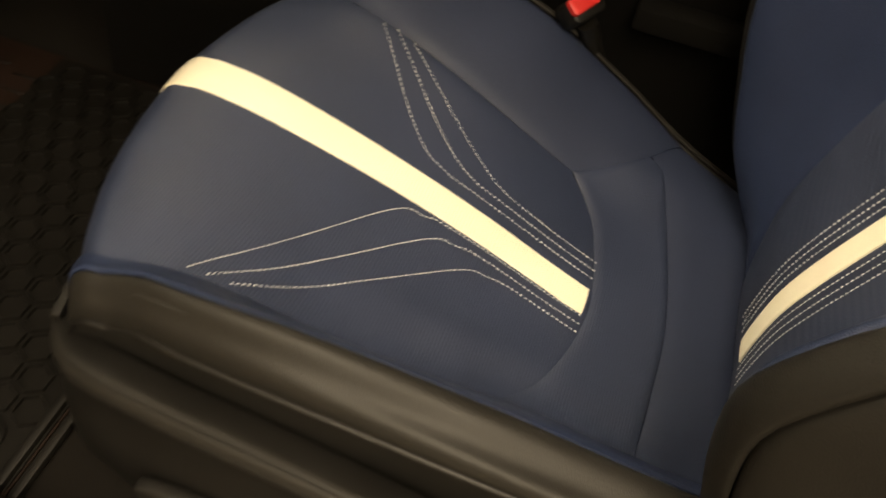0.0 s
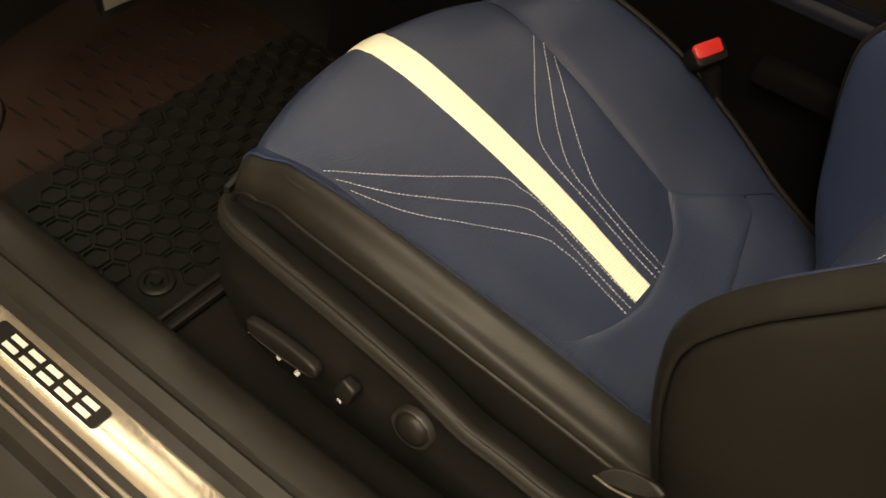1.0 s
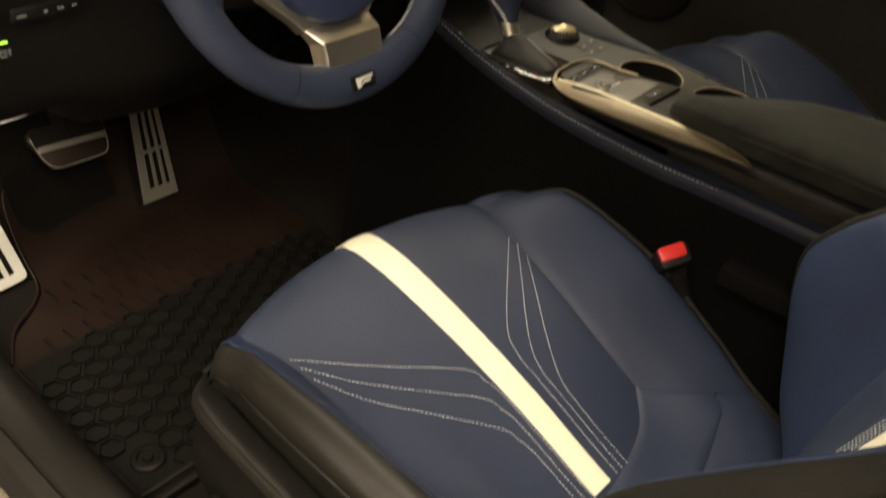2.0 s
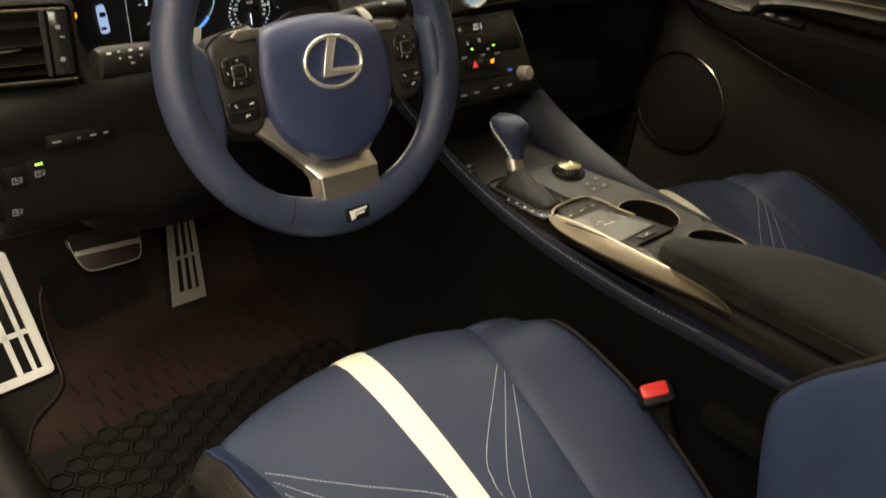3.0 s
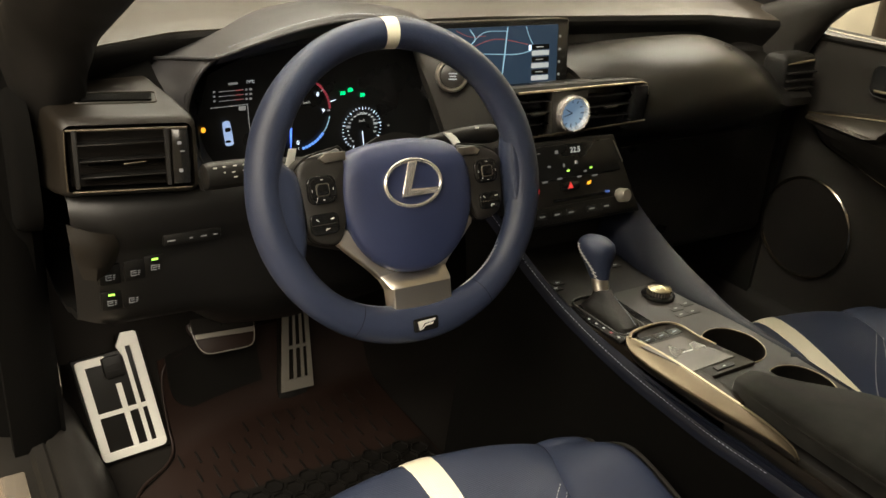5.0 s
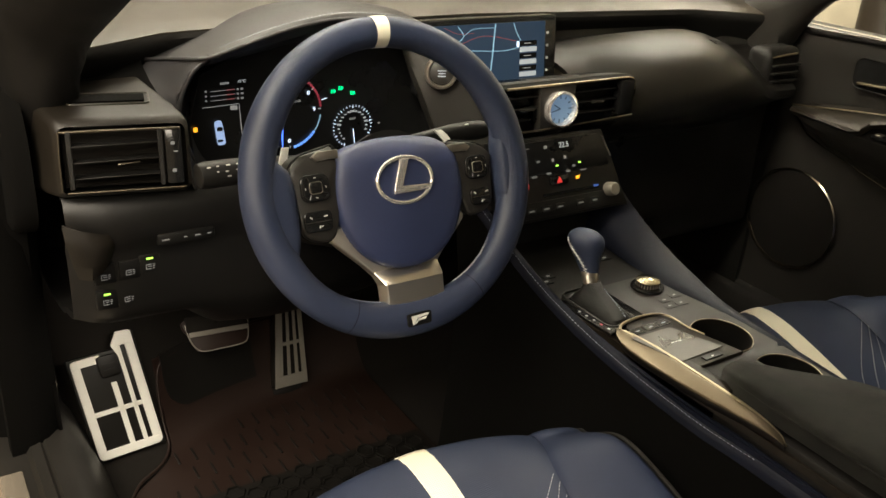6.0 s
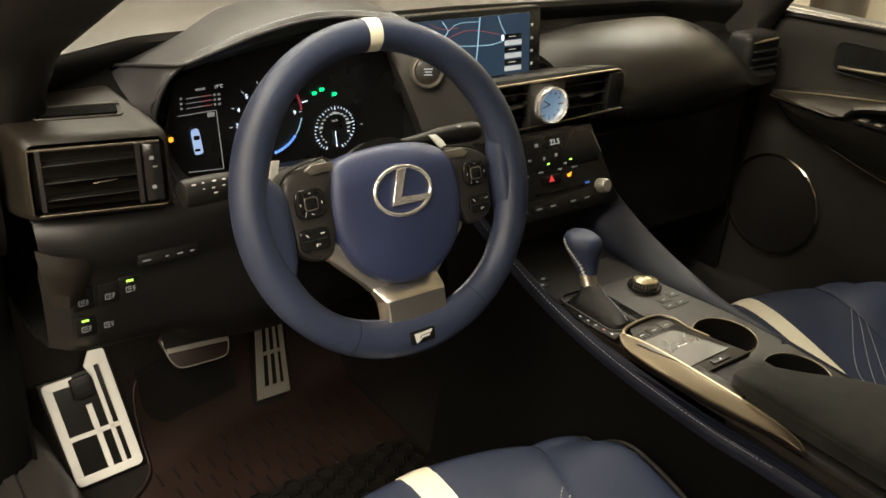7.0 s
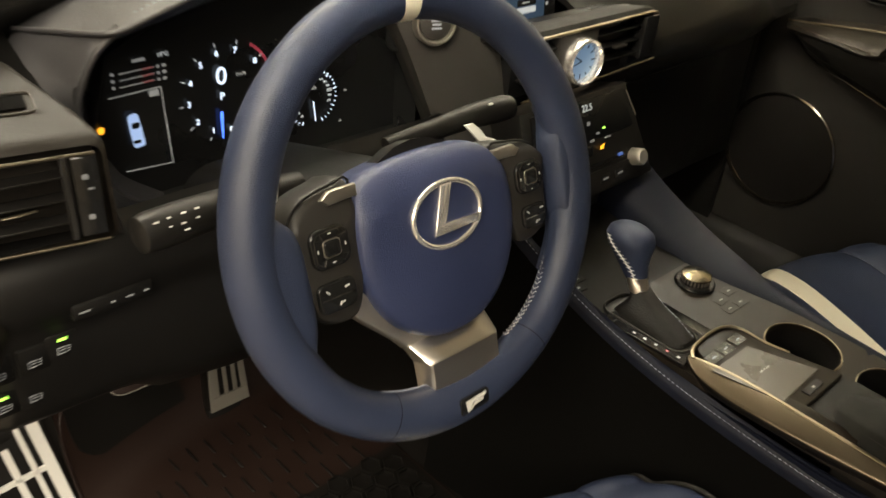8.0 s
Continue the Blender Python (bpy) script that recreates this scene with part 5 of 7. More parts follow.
for d0, count, mat, wide in ((58, 10, DARK_RED, 0.0034), (-8, 5, MAP_LINE, 0.0016), (-36, 8, BLUE_ARC, 0.0042)):
    for k in range(count):
        a, b = radians(d0 - 5.4 * k), radians(d0 - 5.4 * (k + 0.88))
        face_bar("rev_arc", TC[0] + 0.0535 * math.cos(a), TC[1] + 0.0535 * math.sin(a), TC[0] + 0.0535 * math.cos(b), TC[1] + 0.0535 * math.sin(b), wide, mat)
part("rev_needle", prism([(-0.0015, 0), (0.0015, 0), (0.0006, -0.030), (-0.0006, -0.030)], 0.0006, on_face(-0.3785, 0.676, 0, 0.0005)), BLUE_GLOW, cluster, "glowing blue needle")
part("speed_number", letters("0", 0.026, on_face(-0.3765, 0.713)), WHITE_GLOW, cluster, "lit speed")
part("gear_mark", letters("P", 0.011, on_face(-0.3765, 0.692)), WHITE_GLOW, cluster, "lit gear letter")
part("unit_mark", letters("km/h", 0.0055, on_face(-0.354, 0.712)), DIM_WHITE, cluster)
SP = (-0.2645, 0.665)
for k in range(33):
    a = radians(245 - 310 * k / 32)
    r0 = 0.0302 if k % 4 else 0.0285
    face_bar("speed_tick", SP[0] + r0 * math.cos(a), SP[1] + r0 * math.sin(a), SP[0] + 0.033 * math.cos(a), SP[1] + 0.033 * math.sin(a), 0.0011 if k % 4 == 0 else 0.0007, WHITE_GLOW)
for speed in range(20, 341, 20):
    a = radians(170 - 0.78 * (speed - 100))
    main = speed % 100 == 0
    part("dial_number", letters(str(speed), 0.0050 if main else 0.0031, on_face(SP[0] + 0.0232 * math.cos(a), SP[1] + 0.0232 * math.sin(a))), LIT_GREY, cluster)
part("unit_mark", letters("km/h", 0.005, on_face(SP[0], SP[1] + 0.012)), DIM_WHITE, cluster)
face_bar("speed_needle", SP[0] + 0.001, SP[1] - 0.004, SP[0] + 0.004, SP[1] - 0.028, 0.0013, WHITE_GLOW)
for x, z in ((-0.297, 0.7215), (-0.285, 0.7255), (-0.265, 0.7165)):
    part("telltale", prism([(0.0002, -0.0028), (0.0002, 0.0028), (0.0024, 0.0022), (0.0036, 0.0), (0.0024, -0.0022)], 0.0004, on_face(x, z)), TEAL_GLOW, cluster, "lit green lamp")
    for n in range(3):
        face_bar("telltale_ray", x - 0.0042, z - 0.0024 + 0.0021 * n, x - 0.0008, z - 0.0019 + 0.0021 * n, 0.0010, TEAL_GLOW)
face_bar("telltale", -0.317, 0.7105, -0.308, 0.7125, 0.0012, WHITE_GLOW)
for x, z in ((-0.2195, 0.6655), (-0.2255, 0.629)):
    part("telltale", prism(round_rect(0.004, 0.002, 0.0006, 2), 0.0004, on_face(x, z)), DIM_WHITE, cluster)

# start button panel beside the hood
band = []
for z, x0, y0, x1, y1 in ((0.805, -0.205, 0.315, -0.168, 0.302), (0.79, -0.197, 0.292, -0.138, 0.274), (0.757, -0.190, 0.276, -0.102, 0.249), (0.72, -0.180, 0.266, -0.074, 0.226), (0.68, -0.166, 0.255, -0.066, 0.212), (0.63, -0.150, 0.240, -0.060, 0.196), (0.58, -0.140, 0.225, -0.058, 0.18)):
    band.append(curve_points([(x0 + 0.012, y0 + 0.05, z), (x0, y0 + 0.012, z), (x0 + 0.008, y0, z), (x0 * 0.6 + x1 * 0.4, y0 * 0.55 + y1 * 0.45 - 0.006, z), (x1 - 0.012, y1, z), (x1, y1 + 0.006, z), (x1, y1 + 0.04, z)], 18))
part("start_panel", sheet(list(zip(*[curve_points(c, 30) for c in zip(*band)])), 0.005, (0, 1, 0)), DARK, dash, "smooth dark band below the start button")
st = Vector((-0.160, 0.254, 0.757))
SB = facing(st, (-0.35, -0.93, 0.15))
start = thing("start_button", st, "round start button with a silver ring", "start button")
part("button_ring", turned([(0.0190, 0.0), (0.0195, 0.005), (0.0208, 0.007), (0.0228, 0.0065), (0.0245, 0.002), (0.0245, -0.004), (0.0190, -0.004)], SB), SMOKE, start, "silver ring")
part("button_cap", turned([(0.0, 0.006), (0.015, 0.0055), (0.0185, 0.003), (0.0188, -0.004), (0.0, -0.004)], SB), DARK, start)
for w, y in ((0.013, 0.003), (0.010, -0.001), (0.012, -0.005)):
    part("button_mark", prism(round_rect(w, 0.0018, 0.0004, 2), 0.0005, SB @ pose(0, y, 0.0059)), GREY_THREAD, start)

# navigation screen
nav = thing("navigation_screen", (-0.05, 0.3, 0.7), "wide navigation screen showing a dark map", "screen")
SC = facing((-0.045, 0.292, 0.768), (0.0, -1.0, 0.12))
part("screen_frame", prism(round_rect(0.262, 0.112, 0.006), 0.03, SC @ pose(0.003, 0, -0.034), 0.003), GLOSS, nav, "glossy black frame")
part("map_display", prism(round_rect(0.218, 0.094, 0.002, 2), 0.0015, SC @ pose(0.0, 0, -0.0035)), MAP, nav, "lit map display")

def map_line(points, width, mat, label=""):
    pts = curve_points([(x, y, 0.0) for x, y in points], 24)
    rows = []
    for k, p in enumerate(pts):
        way = (pts[min(k + 1, 23)] - pts[max(k - 1, 0)]).normalized()
        side = Vector((-way.y, way.x, 0)) * width / 2
        rows.append([SC @ (p - side + Vector((0, 0, -0.0018))), SC @ (p + side + Vector((0, 0, -0.0018)))])
    part("map_road", sheet(rows, 0.0005, (0, 1, 0)), mat, nav, label)


map_line([(0.010, 0.046), (0.007, 0.02), (0.005, 0.0), (-0.001, -0.046)], 0.0022, MAP_LINE, "pale road on the map")
map_line([(-0.108, 0.006), (-0.05, 0.008), (0.024, 0.004), (0.056, 0.008)], 0.0011, MAP_LINE, "pale road on the map")
map_line([(-0.060, 0.045), (-0.050, 0.030), (-0.062, 0.018), (-0.058, 0.006)], 0.0014, MAP_LINE, "pale road on the map")
map_line([(-0.058, 0.010), (-0.064, -0.015), (-0.058, -0.046)], 0.0010, MAP_LINE, "pale road on the map")
map_line([(-0.050, 0.030), (-0.03, 0.040), (0.009, 0.040)], 0.0008, MAP_LINE, "pale road on the map")
map_line([(0.045, 0.046), (0.052, 0.030), (0.060, 0.018)], 0.0012, MAP_LINE, "pale road on the map")
map_line([(-0.107, 0.0), (-0.07, 0.012), (-0.03, 0.026), (0.0, 0.028), (0.05, 0.018)], 0.0011, RED_ROAD, "red road on the map")
map_line([(-0.085, 0.044), (-0.06, 0.034), (-0.03, 0.034)], 0.0009, RED_ROAD, "red road on the map")
for k in range(3):
    part("list_bar", prism(round_rect(0.034, 0.0075, 0.001, 2), 0.0006, SC @ pose(0.075, 0.004 - 0.0195 * k, -0.0018)), LIT_GREY, nav, "white list bar")
    part("list_row", prism(round_rect(0.034, 0.008, 0.001, 2), 0.0006, SC @ pose(0.075, 0.0135 - 0.0195 * k, -0.0019)), GLOSS, nav)
    part("list_text", prism(round_rect(0.014, 0.0014, 0.0004, 2), 0.0005, SC @ pose(0.073, 0.0135 - 0.0195 * k, -0.0012)), DIM_WHITE, nav)
part("list_pin", prism(round_rect(0.005, 0.009, 0.002, 3), 0.0006, SC @ pose(0.054, 0.013, -0.0018)), WHITE_GLOW, nav)
part("place_marker", prism(disc(0.0052, 24), 0.0006, SC @ pose(-0.012, -0.019, -0.0018)), RED_ROAD, nav, "red round place marker")
part("place_arrow", prism([(-0.0028, -0.0022), (0.0028, -0.0022), (0, 0.0034)], 0.0006, SC @ pose(-0.012, -0.019, -0.0012)), WHITE_GLOW, nav)
for k in range(4):
    part("side_mark", prism(round_rect(0.004, 0.004, 0.001, 2), 0.0006, SC @ pose(0.115, 0.028 - 0.02 * k, -0.0036)), DIM_WHITE, nav)

# central air vents with the clock
vent = thing("centre_vents", (0.03, 0.2, 0.66), "central air vents between two silver trims, a clock in the middle", "air vent")
part("vent_housing", box(-0.082, 0.172, 0.205, 0.26, 0.667, 0.736, 0.004), DEEP, vent)
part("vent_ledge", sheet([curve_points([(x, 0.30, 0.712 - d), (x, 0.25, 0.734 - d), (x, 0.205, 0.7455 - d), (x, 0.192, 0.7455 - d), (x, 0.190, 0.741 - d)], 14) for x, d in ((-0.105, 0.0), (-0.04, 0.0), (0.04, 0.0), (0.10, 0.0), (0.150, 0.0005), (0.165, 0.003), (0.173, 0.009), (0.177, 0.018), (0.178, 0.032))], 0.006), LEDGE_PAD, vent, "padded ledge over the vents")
part("trim_bar", tube([(-0.085, 0.189, 0.7405), (-0.03, 0.187, 0.7415), (0.06, 0.186, 0.742), (0.155, 0.1885, 0.7415), (0.167, 0.1895, 0.739), (0.1735, 0.190, 0.732), (0.1755, 0.190, 0.720)], [0.0022, 0.0022, 0.0022, 0.0020, 0.0017, 0.0013, 0.0008], 10, flat=0.9), GOLD, vent, "satin silver trim bar")
part("trim_bar", tube([(-0.085, 0.181, 0.6740), (-0.03, 0.179, 0.6755), (0.06, 0.178, 0.6780), (0.168, 0.181, 0.6805)], 0.0018, 10, flat=0.9), VENT_TRIM, vent, "satin silver trim bar")
for x0, x1 in ((-0.074, -0.018), (0.052, 0.140)):
    for k in range(3):
        z = 0.690 + 0.0175 * k
        part("slat", box(x0, x1, 0.190, 0.206, z - 0.0009, z + 0.0009, 0.0004, 1), DEEP, vent)
    part("slat_tab", box((x0 + x1) / 2 - 0.012, (x0 + x1) / 2 + 0.012, 0.183, 0.191, 0.7055, 0.7095, 0.0018), DARK, vent, "satin tab")
part("vent_end", box(0.140, 0.170, 0.184, 0.21, 0.682, 0.738, 0.004), DEEP, vent)
part("clock_surround", prism([(-0.036, 0.036), (0.036, 0.036), (0.033, -0.034), (-0.033, -0.034)], 0.02, facing((0.012, 0.204, 0.703), (0, -1, 0.08)), 0.004), DARK, vent, "dark surround of the clock")
CK = facing((0.0120, 0.1745, 0.7060), (-0.12, -1, 0.08))
clock = thing("clock", (0.0120, 0.184, 0.7055), "round analogue clock with a pale blue lit face", "clock")
part("clock_ring", turned([(0.0215, -0.010), (0.0232, 0.004), (0.0245, 0.0060), (0.0272, 0.0045), (0.0280, 0.0), (0.0275, -0.012), (0.0215, -0.012)], CK), BRIGHT, clock, "deep satin silver ring")
part("clock_face", turned([(0.0, -0.006), (0.0219, -0.006), (0.0219, -0.009), (0.0, -0.009)], CK), CLOCK_FACE, clock, "pale blue glowing face")
for deg, ln, wd in ((150, 0.013, 0.0016), (197, 0.016, 0.0013)):
    part("clock_hand", prism([(0, -wd / 2), (ln, -wd / 3), (ln, wd / 3), (0, wd / 2)], 0.0006, CK @ pose(0, 0, -0.005, 0, 0, deg)), BLACK, clock)
for k in range(12):
    part("hour_mark", prism(round_rect(0.004 if k % 3 else 0.006, 0.0014, 0.0004, 2), 0.0005, CK @ pose(0, 0, -0.0058, 0, 0, 30 * k) @ pose(0.0185, 0, 0)), BLACK, clock)

# climate and audio panel
HV = facing((0.02, 0.142, 0.608), (0.0, -0.94, 0.33))
stack = thing("control_panel", (0.02, 0.15, 0.54), "black climate and audio panel with lit keys", "control panel")
part("panel_body", prism([(-0.125, 0.066), (0.070, 0.066), (0.112, -0.060), (-0.125, -0.060)], 0.05, HV @ pose(0, 0, -0.05), 0.004), BLACK, stack)
part("panel_upper", prism([(-0.110, 0.060), (0.058, 0.060), (0.076, 0.010), (-0.110, 0.010)], 0.003, HV @ pose(0, 0, -0.001), 0.001), DEEP, stack, "glossy upper display strip")
part("disc_slot", prism(round_rect(0.112, 0.0045, 0.0015, 2), 0.0015, HV @ pose(-0.004, -0.0225, -0.0004)), GLOSS, stack)
part("slot_light", prism(round_rect(0.010, 0.0035, 0.0015, 2), 0.0016, HV @ pose(0.046, -0.0205, -0.0003)), glow("slot_blue", (0.08, 0.16, 0.5), 0.5), stack, "faint blue slot light")
part("lower_lip", prism([(-0.118, -0.030), (0.098, -0.030), (0.106, -0.055), (-0.118, -0.055)], 0.003, HV @ pose(0, 0, -0.001), 0.0012), BLACK, stack)
part("hazard_key", prism(round_rect(0.036, 0.013, 0.003), 0.004, HV @ pose(-0.028, -0.002, 0.0), 0.001), GLOSS, stack, "hazard key")
part("hazard_mark", prism([(-0.0055, -0.0045), (0.0055, -0.0045), (0, 0.0055)], 0.0006, HV @ pose(-0.028, -0.002, 0.004)), RED_GLOW, stack, "lit red triangle")
part("volume_knob", turned([(0.0, 0.017), (0.0088, 0.0168), (0.0108, 0.0145), (0.0113, 0.0), (0.0135, -0.001)], HV @ pose(0.0715, -0.030, 0.0)), PEDAL, stack, "satin silver volume knob")
part("wing_line", tube([HV @ Vector((0.066, 0.056, 0.002)), HV @ Vector((0.081, 0.022, 0.002))], 0.0010, 6), SILVER, stack)
part("temperature", letters("22.5", 0.0115, HV @ pose(-0.012, 0.050, 0.0021)), LIT_GREY, stack, "lit temperature 22.5")
for n, (x, y, w, h) in enumerate(((-0.083, 0.051, 0.010, 0.0012), (-0.048, 0.050, 0.006, 0.005), (-0.088, 0.030, 0.008, 0.003), (-0.064, 0.030, 0.006, 0.003), (-0.036, 0.029, 0.004, 0.005), (-0.012, 0.031, 0.005, 0.005), (-0.074, 0.008, 0.010, 0.003), (-0.046, 0.010, 0.009, 0.003), (-0.008, 0.009, 0.008, 0.003), (0.022, 0.0075, 0.012, 0.002), (0.004, 0.016, 0.006, 0.003))):
    part("key_mark", prism(round_rect(w, h, 0.0006, 2), 0.0006, HV @ pose(x, y, 0.002)), KEY_WHITE, stack)
for x, y in ((-0.029, 0.020), (0.016, 0.020)):
    part("indicator", prism(round_rect(0.005, 0.002, 0.0006, 2), 0.0006, HV @ pose(x, y, 0.0021)), GREEN_GLOW, stack, "lit green indicator")
part("seat_mark", prism([(-0.004, -0.003), (0.002, -0.003), (0.003, 0.0), (0.005, 0.003), (0.001, 0.002), (-0.004, 0.001)], 0.0006, HV @ pose(0.010, -0.002, 0.002)), AMBER_GLOW, stack, "lit amber mark")
part("seat_mark", prism([(-0.003, -0.005), (0.002, -0.005), (0.003, 0.002), (0.0, 0.005), (-0.002, 0.001)], 0.0006, HV @ pose(-0.089, -0.003, 0.002)), RED_GLOW, stack, "lit red mark")
for x in (-0.086, -0.058, -0.031, 0.010, 0.039):
    part("lower_key", prism(round_rect(0.018, 0.010, 0.002, 3), 0.002, HV @ pose(x, -0.0425, 0.0015), 0.0006, 1), BLACK, stack, "small lower key")
    part("key_mark", prism(round_rect(0.010, 0.0022, 0.0005, 2), 0.0005, HV @ pose(x, -0.0425, 0.0035)), KEY_WHITE, stack)
part("under_recess", box(-0.12, 0.14, 0.17, 0.22, 0.47, 0.56), BLACK, stack)

# ---------------- left of the wheel ----------------
lv = thing("driver_vent", (-0.62, 0.24, 0.65), "air vent in a silver frame at the dashboard's end", "air vent")
VM = facing((-0.6275, 0.214, 0.6975), (-0.2, -0.95, 0.2))
pod = []
for w, top, dx, d in ((0.144, 0.0395, 0.000, -0.0035), (0.152, 0.0455, 0.000, -0.007), (0.156, 0.0500, -0.003, -0.016), (0.160, 0.0625, -0.016, -0.05), (0.152, 0.0815, -0.035, -0.10), (0.140, 0.100, -0.05, -0.17)):
    low = -0.040 - 0.005 * min(1.0, -d / 0.016)
    pod.append([VM @ Vector((dx + x, (top + low) / 2 + y, d)) for x, y in round_rect(w, top - low, 0.010, 6)])
# shelf and end cap take the shade-darkened black
part("dash_shelf", sheet([curve_points([(x, 0.305, 0.742), (x, 0.345, 0.756), (x, 0.375, 0.766), (x, 0.400, 0.784), (x, 0.412, 0.80)], 14) for x in [-0.735 + 0.178 * k / 10 for k in range(11)]], 0.006), FLANK_SHADED, dash, "shelf behind the vent, coloured dark for shade")
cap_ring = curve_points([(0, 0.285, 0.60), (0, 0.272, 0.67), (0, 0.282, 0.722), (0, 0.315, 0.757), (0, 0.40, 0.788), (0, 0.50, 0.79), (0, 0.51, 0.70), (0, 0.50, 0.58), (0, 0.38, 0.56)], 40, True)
part("dash_end_cap", loft([[(x, 0.40 + (p.y - 0.40) * f, 0.68 + (p.z - 0.68) * f) for p in cap_ring] for x, f in ((-0.752, 0.86), (-0.748, 0.95), (-0.740, 0.99), (-0.722, 1.0))]), FLANK_SHADED, dash, "black end cap of the dash")
bm, _ = grid(pod, close_v=True)
bmesh.ops.recalc_face_normals(bm, faces=bm.faces)
part("vent_pod", bm, POD, lv, "leather-grained pod of the vent")
PT = VM @ pose(-0.012, 0.0665, -0.0600, -68, 0, 0)
part("slot_frame", tube([PT @ Vector((x, y, 0.001)) for x, y in round_rect(0.094, 0.030, 0.005)], 0.0012, 6, True), PAD, lv, "raised rim of the slot")
part("demister_slot", prism(round_rect(0.084, 0.019, 0.003), 0.0024, PT), FLANK_SHADED, lv, "narrow dark demister slot")

for y, x0, x1, r in ((0.0340, -0.069, 0.066, 0.0016), (-0.0380, -0.066, 0.068, 0.0014)):
    part("frame_bar", tube([VM @ Vector((x0 + (x1 - x0) * k / 4, y, 0.0005)) for k in range(5)], r, 10), VENT_TRIM, lv, "satin silver frame")
part("frame_bar", tube([VM @ Vector(p) for p in ((-0.070, 0.034, 0.0005), (-0.0715, 0.0, 0.002), (-0.0715, -0.036, 0.0005))], 0.0012, 10), VENT_TRIM, lv, "satin silver frame")
part("vent_back", box(-0.069, 0.069, -0.035, 0.035, -0.030, -0.026, 0, 2, VM), CARPET, lv)
for k in range(3):
    v = -0.021 + 0.0195 * k
    part("slat", box(-0.058, 0.040, v - 0.0008, v + 0.0008, -0.016, 0.0012, 0.0004, 1, VM @ pose(0, 0, 0, 8, 0, 1.5)), BLACK, lv)
for x in (-0.060, 0.042):
    part("vent_side", box(x - 0.003, x + 0.003, -0.034, 0.034, -0.003, 0.003, 0.001, 1, VM), BLACK, lv)
part("slat_tab", tube([VM @ Vector(p) for p in ((-0.008, -0.0060, 0.003), (0.004, -0.0050, 0.0045), (0.017, -0.0040, 0.003))], [0.0014, 0.0018, 0.0012], 8, flat=0.6), VENT_TRIM, lv, "metal tab")
part("key_strip", box(0.047, 0.067, -0.033, 0.033, -0.004, 0.002, 0.002, 2, VM), GLOSS, lv)
for v in (0.016, -0.017):
    part("key_mark", prism(round_rect(0.005, 0.0042, 0.001, 2), 0.0006, VM @ pose(0.056, v, 0.002)), KEY_WHITE, lv)
part("key_mark", prism(round_rect(0.005, 0.0016, 0.0005, 2), 0.0006, VM @ pose(0.059, 0.006, 0.002)), KEY_WHITE, lv)

knee = thing("knee_panel", (-0.6, 0.25, 0.45), "black lower dash panel with rows of small switches", "dash panel")
rows = []
for k in range(30):
    x = -0.70 + 0.56 * k / 29
    b = smooth_table([(-0.70, 0.03), (-0.66, 0.0), (-0.5, -0.004), (-0.40, -0.01), (-0.2, 0.02), (-0.14, 0.06)], x)[0]
    f = smooth_table([(-0.70, 0.0), (-0.575, 0.0), (-0.50, 1.0), (-0.14, 1.0)], x)[0]
    rows.append([(x, 0.245, 0.652), (x, 0.225 + b * 0.3, 0.645), (x, 0.214 + b * 0.5, 0.628), (x, 0.212 + b * 0.5, 0.606), (x, 0.218 + b, 0.585), (x, 0.226 + b, 0.573), (x, 0.222 + b, 0.565), (x, 0.222 + b, 0.52), (x, 0.226 + b, 0.478), (x, 0.236 + b - 0.004 * f, 0.470 - 0.008 * f), (x, 0.262 + b - 0.014 * f, 0.462 - 0.022 * f), (x, 0.290 + b - 0.016 * f, 0.455 - 0.040 * f), (x, 0.330 - 0.01 * f, 0.447 - 0.044 * f), (x, 0.42, 0.43 - 0.03 * f), (x, 0.6, 0.42 - 0.02 * f)])
part("panel_body", sheet([curve_points(r, 40) for r in rows], 0.008, (0, 1, 0)), KNEE, knee)
part("end_cap", sheet([curve_points(r, 12) for r in ([(-0.708, 0.205, 0.628), (-0.706, 0.198, 0.60), (-0.697, 0.198, 0.558)], [(-0.690, 0.197, 0.621), (-0.680, 0.190, 0.595), (-0.683, 0.192, 0.556)], [(-0.668, 0.2, 0.612), (-0.662, 0.196, 0.592), (-0.668, 0.198, 0.562)], [(-0.655, 0.212, 0.604), (-0.650, 0.210, 0.59), (-0.655, 0.212, 0.57)])], 0.005, (0, 1, 0)), POD, knee, "flared end cap")
part("switch_strip", box(-0.598, -0.524, 0.2085, 0.22, 0.578, 0.594, 0.003, 2), KNEE, knee, "strip of small keys")
for x, w in ((-0.588, 0.010), (-0.563, 0.004), (-0.547, 0.007), (-0.532, 0.005)):
    part("switch_mark", box(x - w / 2, x + w / 2, 0.2079, 0.2088, 0.5852, 0.5868), FAINT, knee)
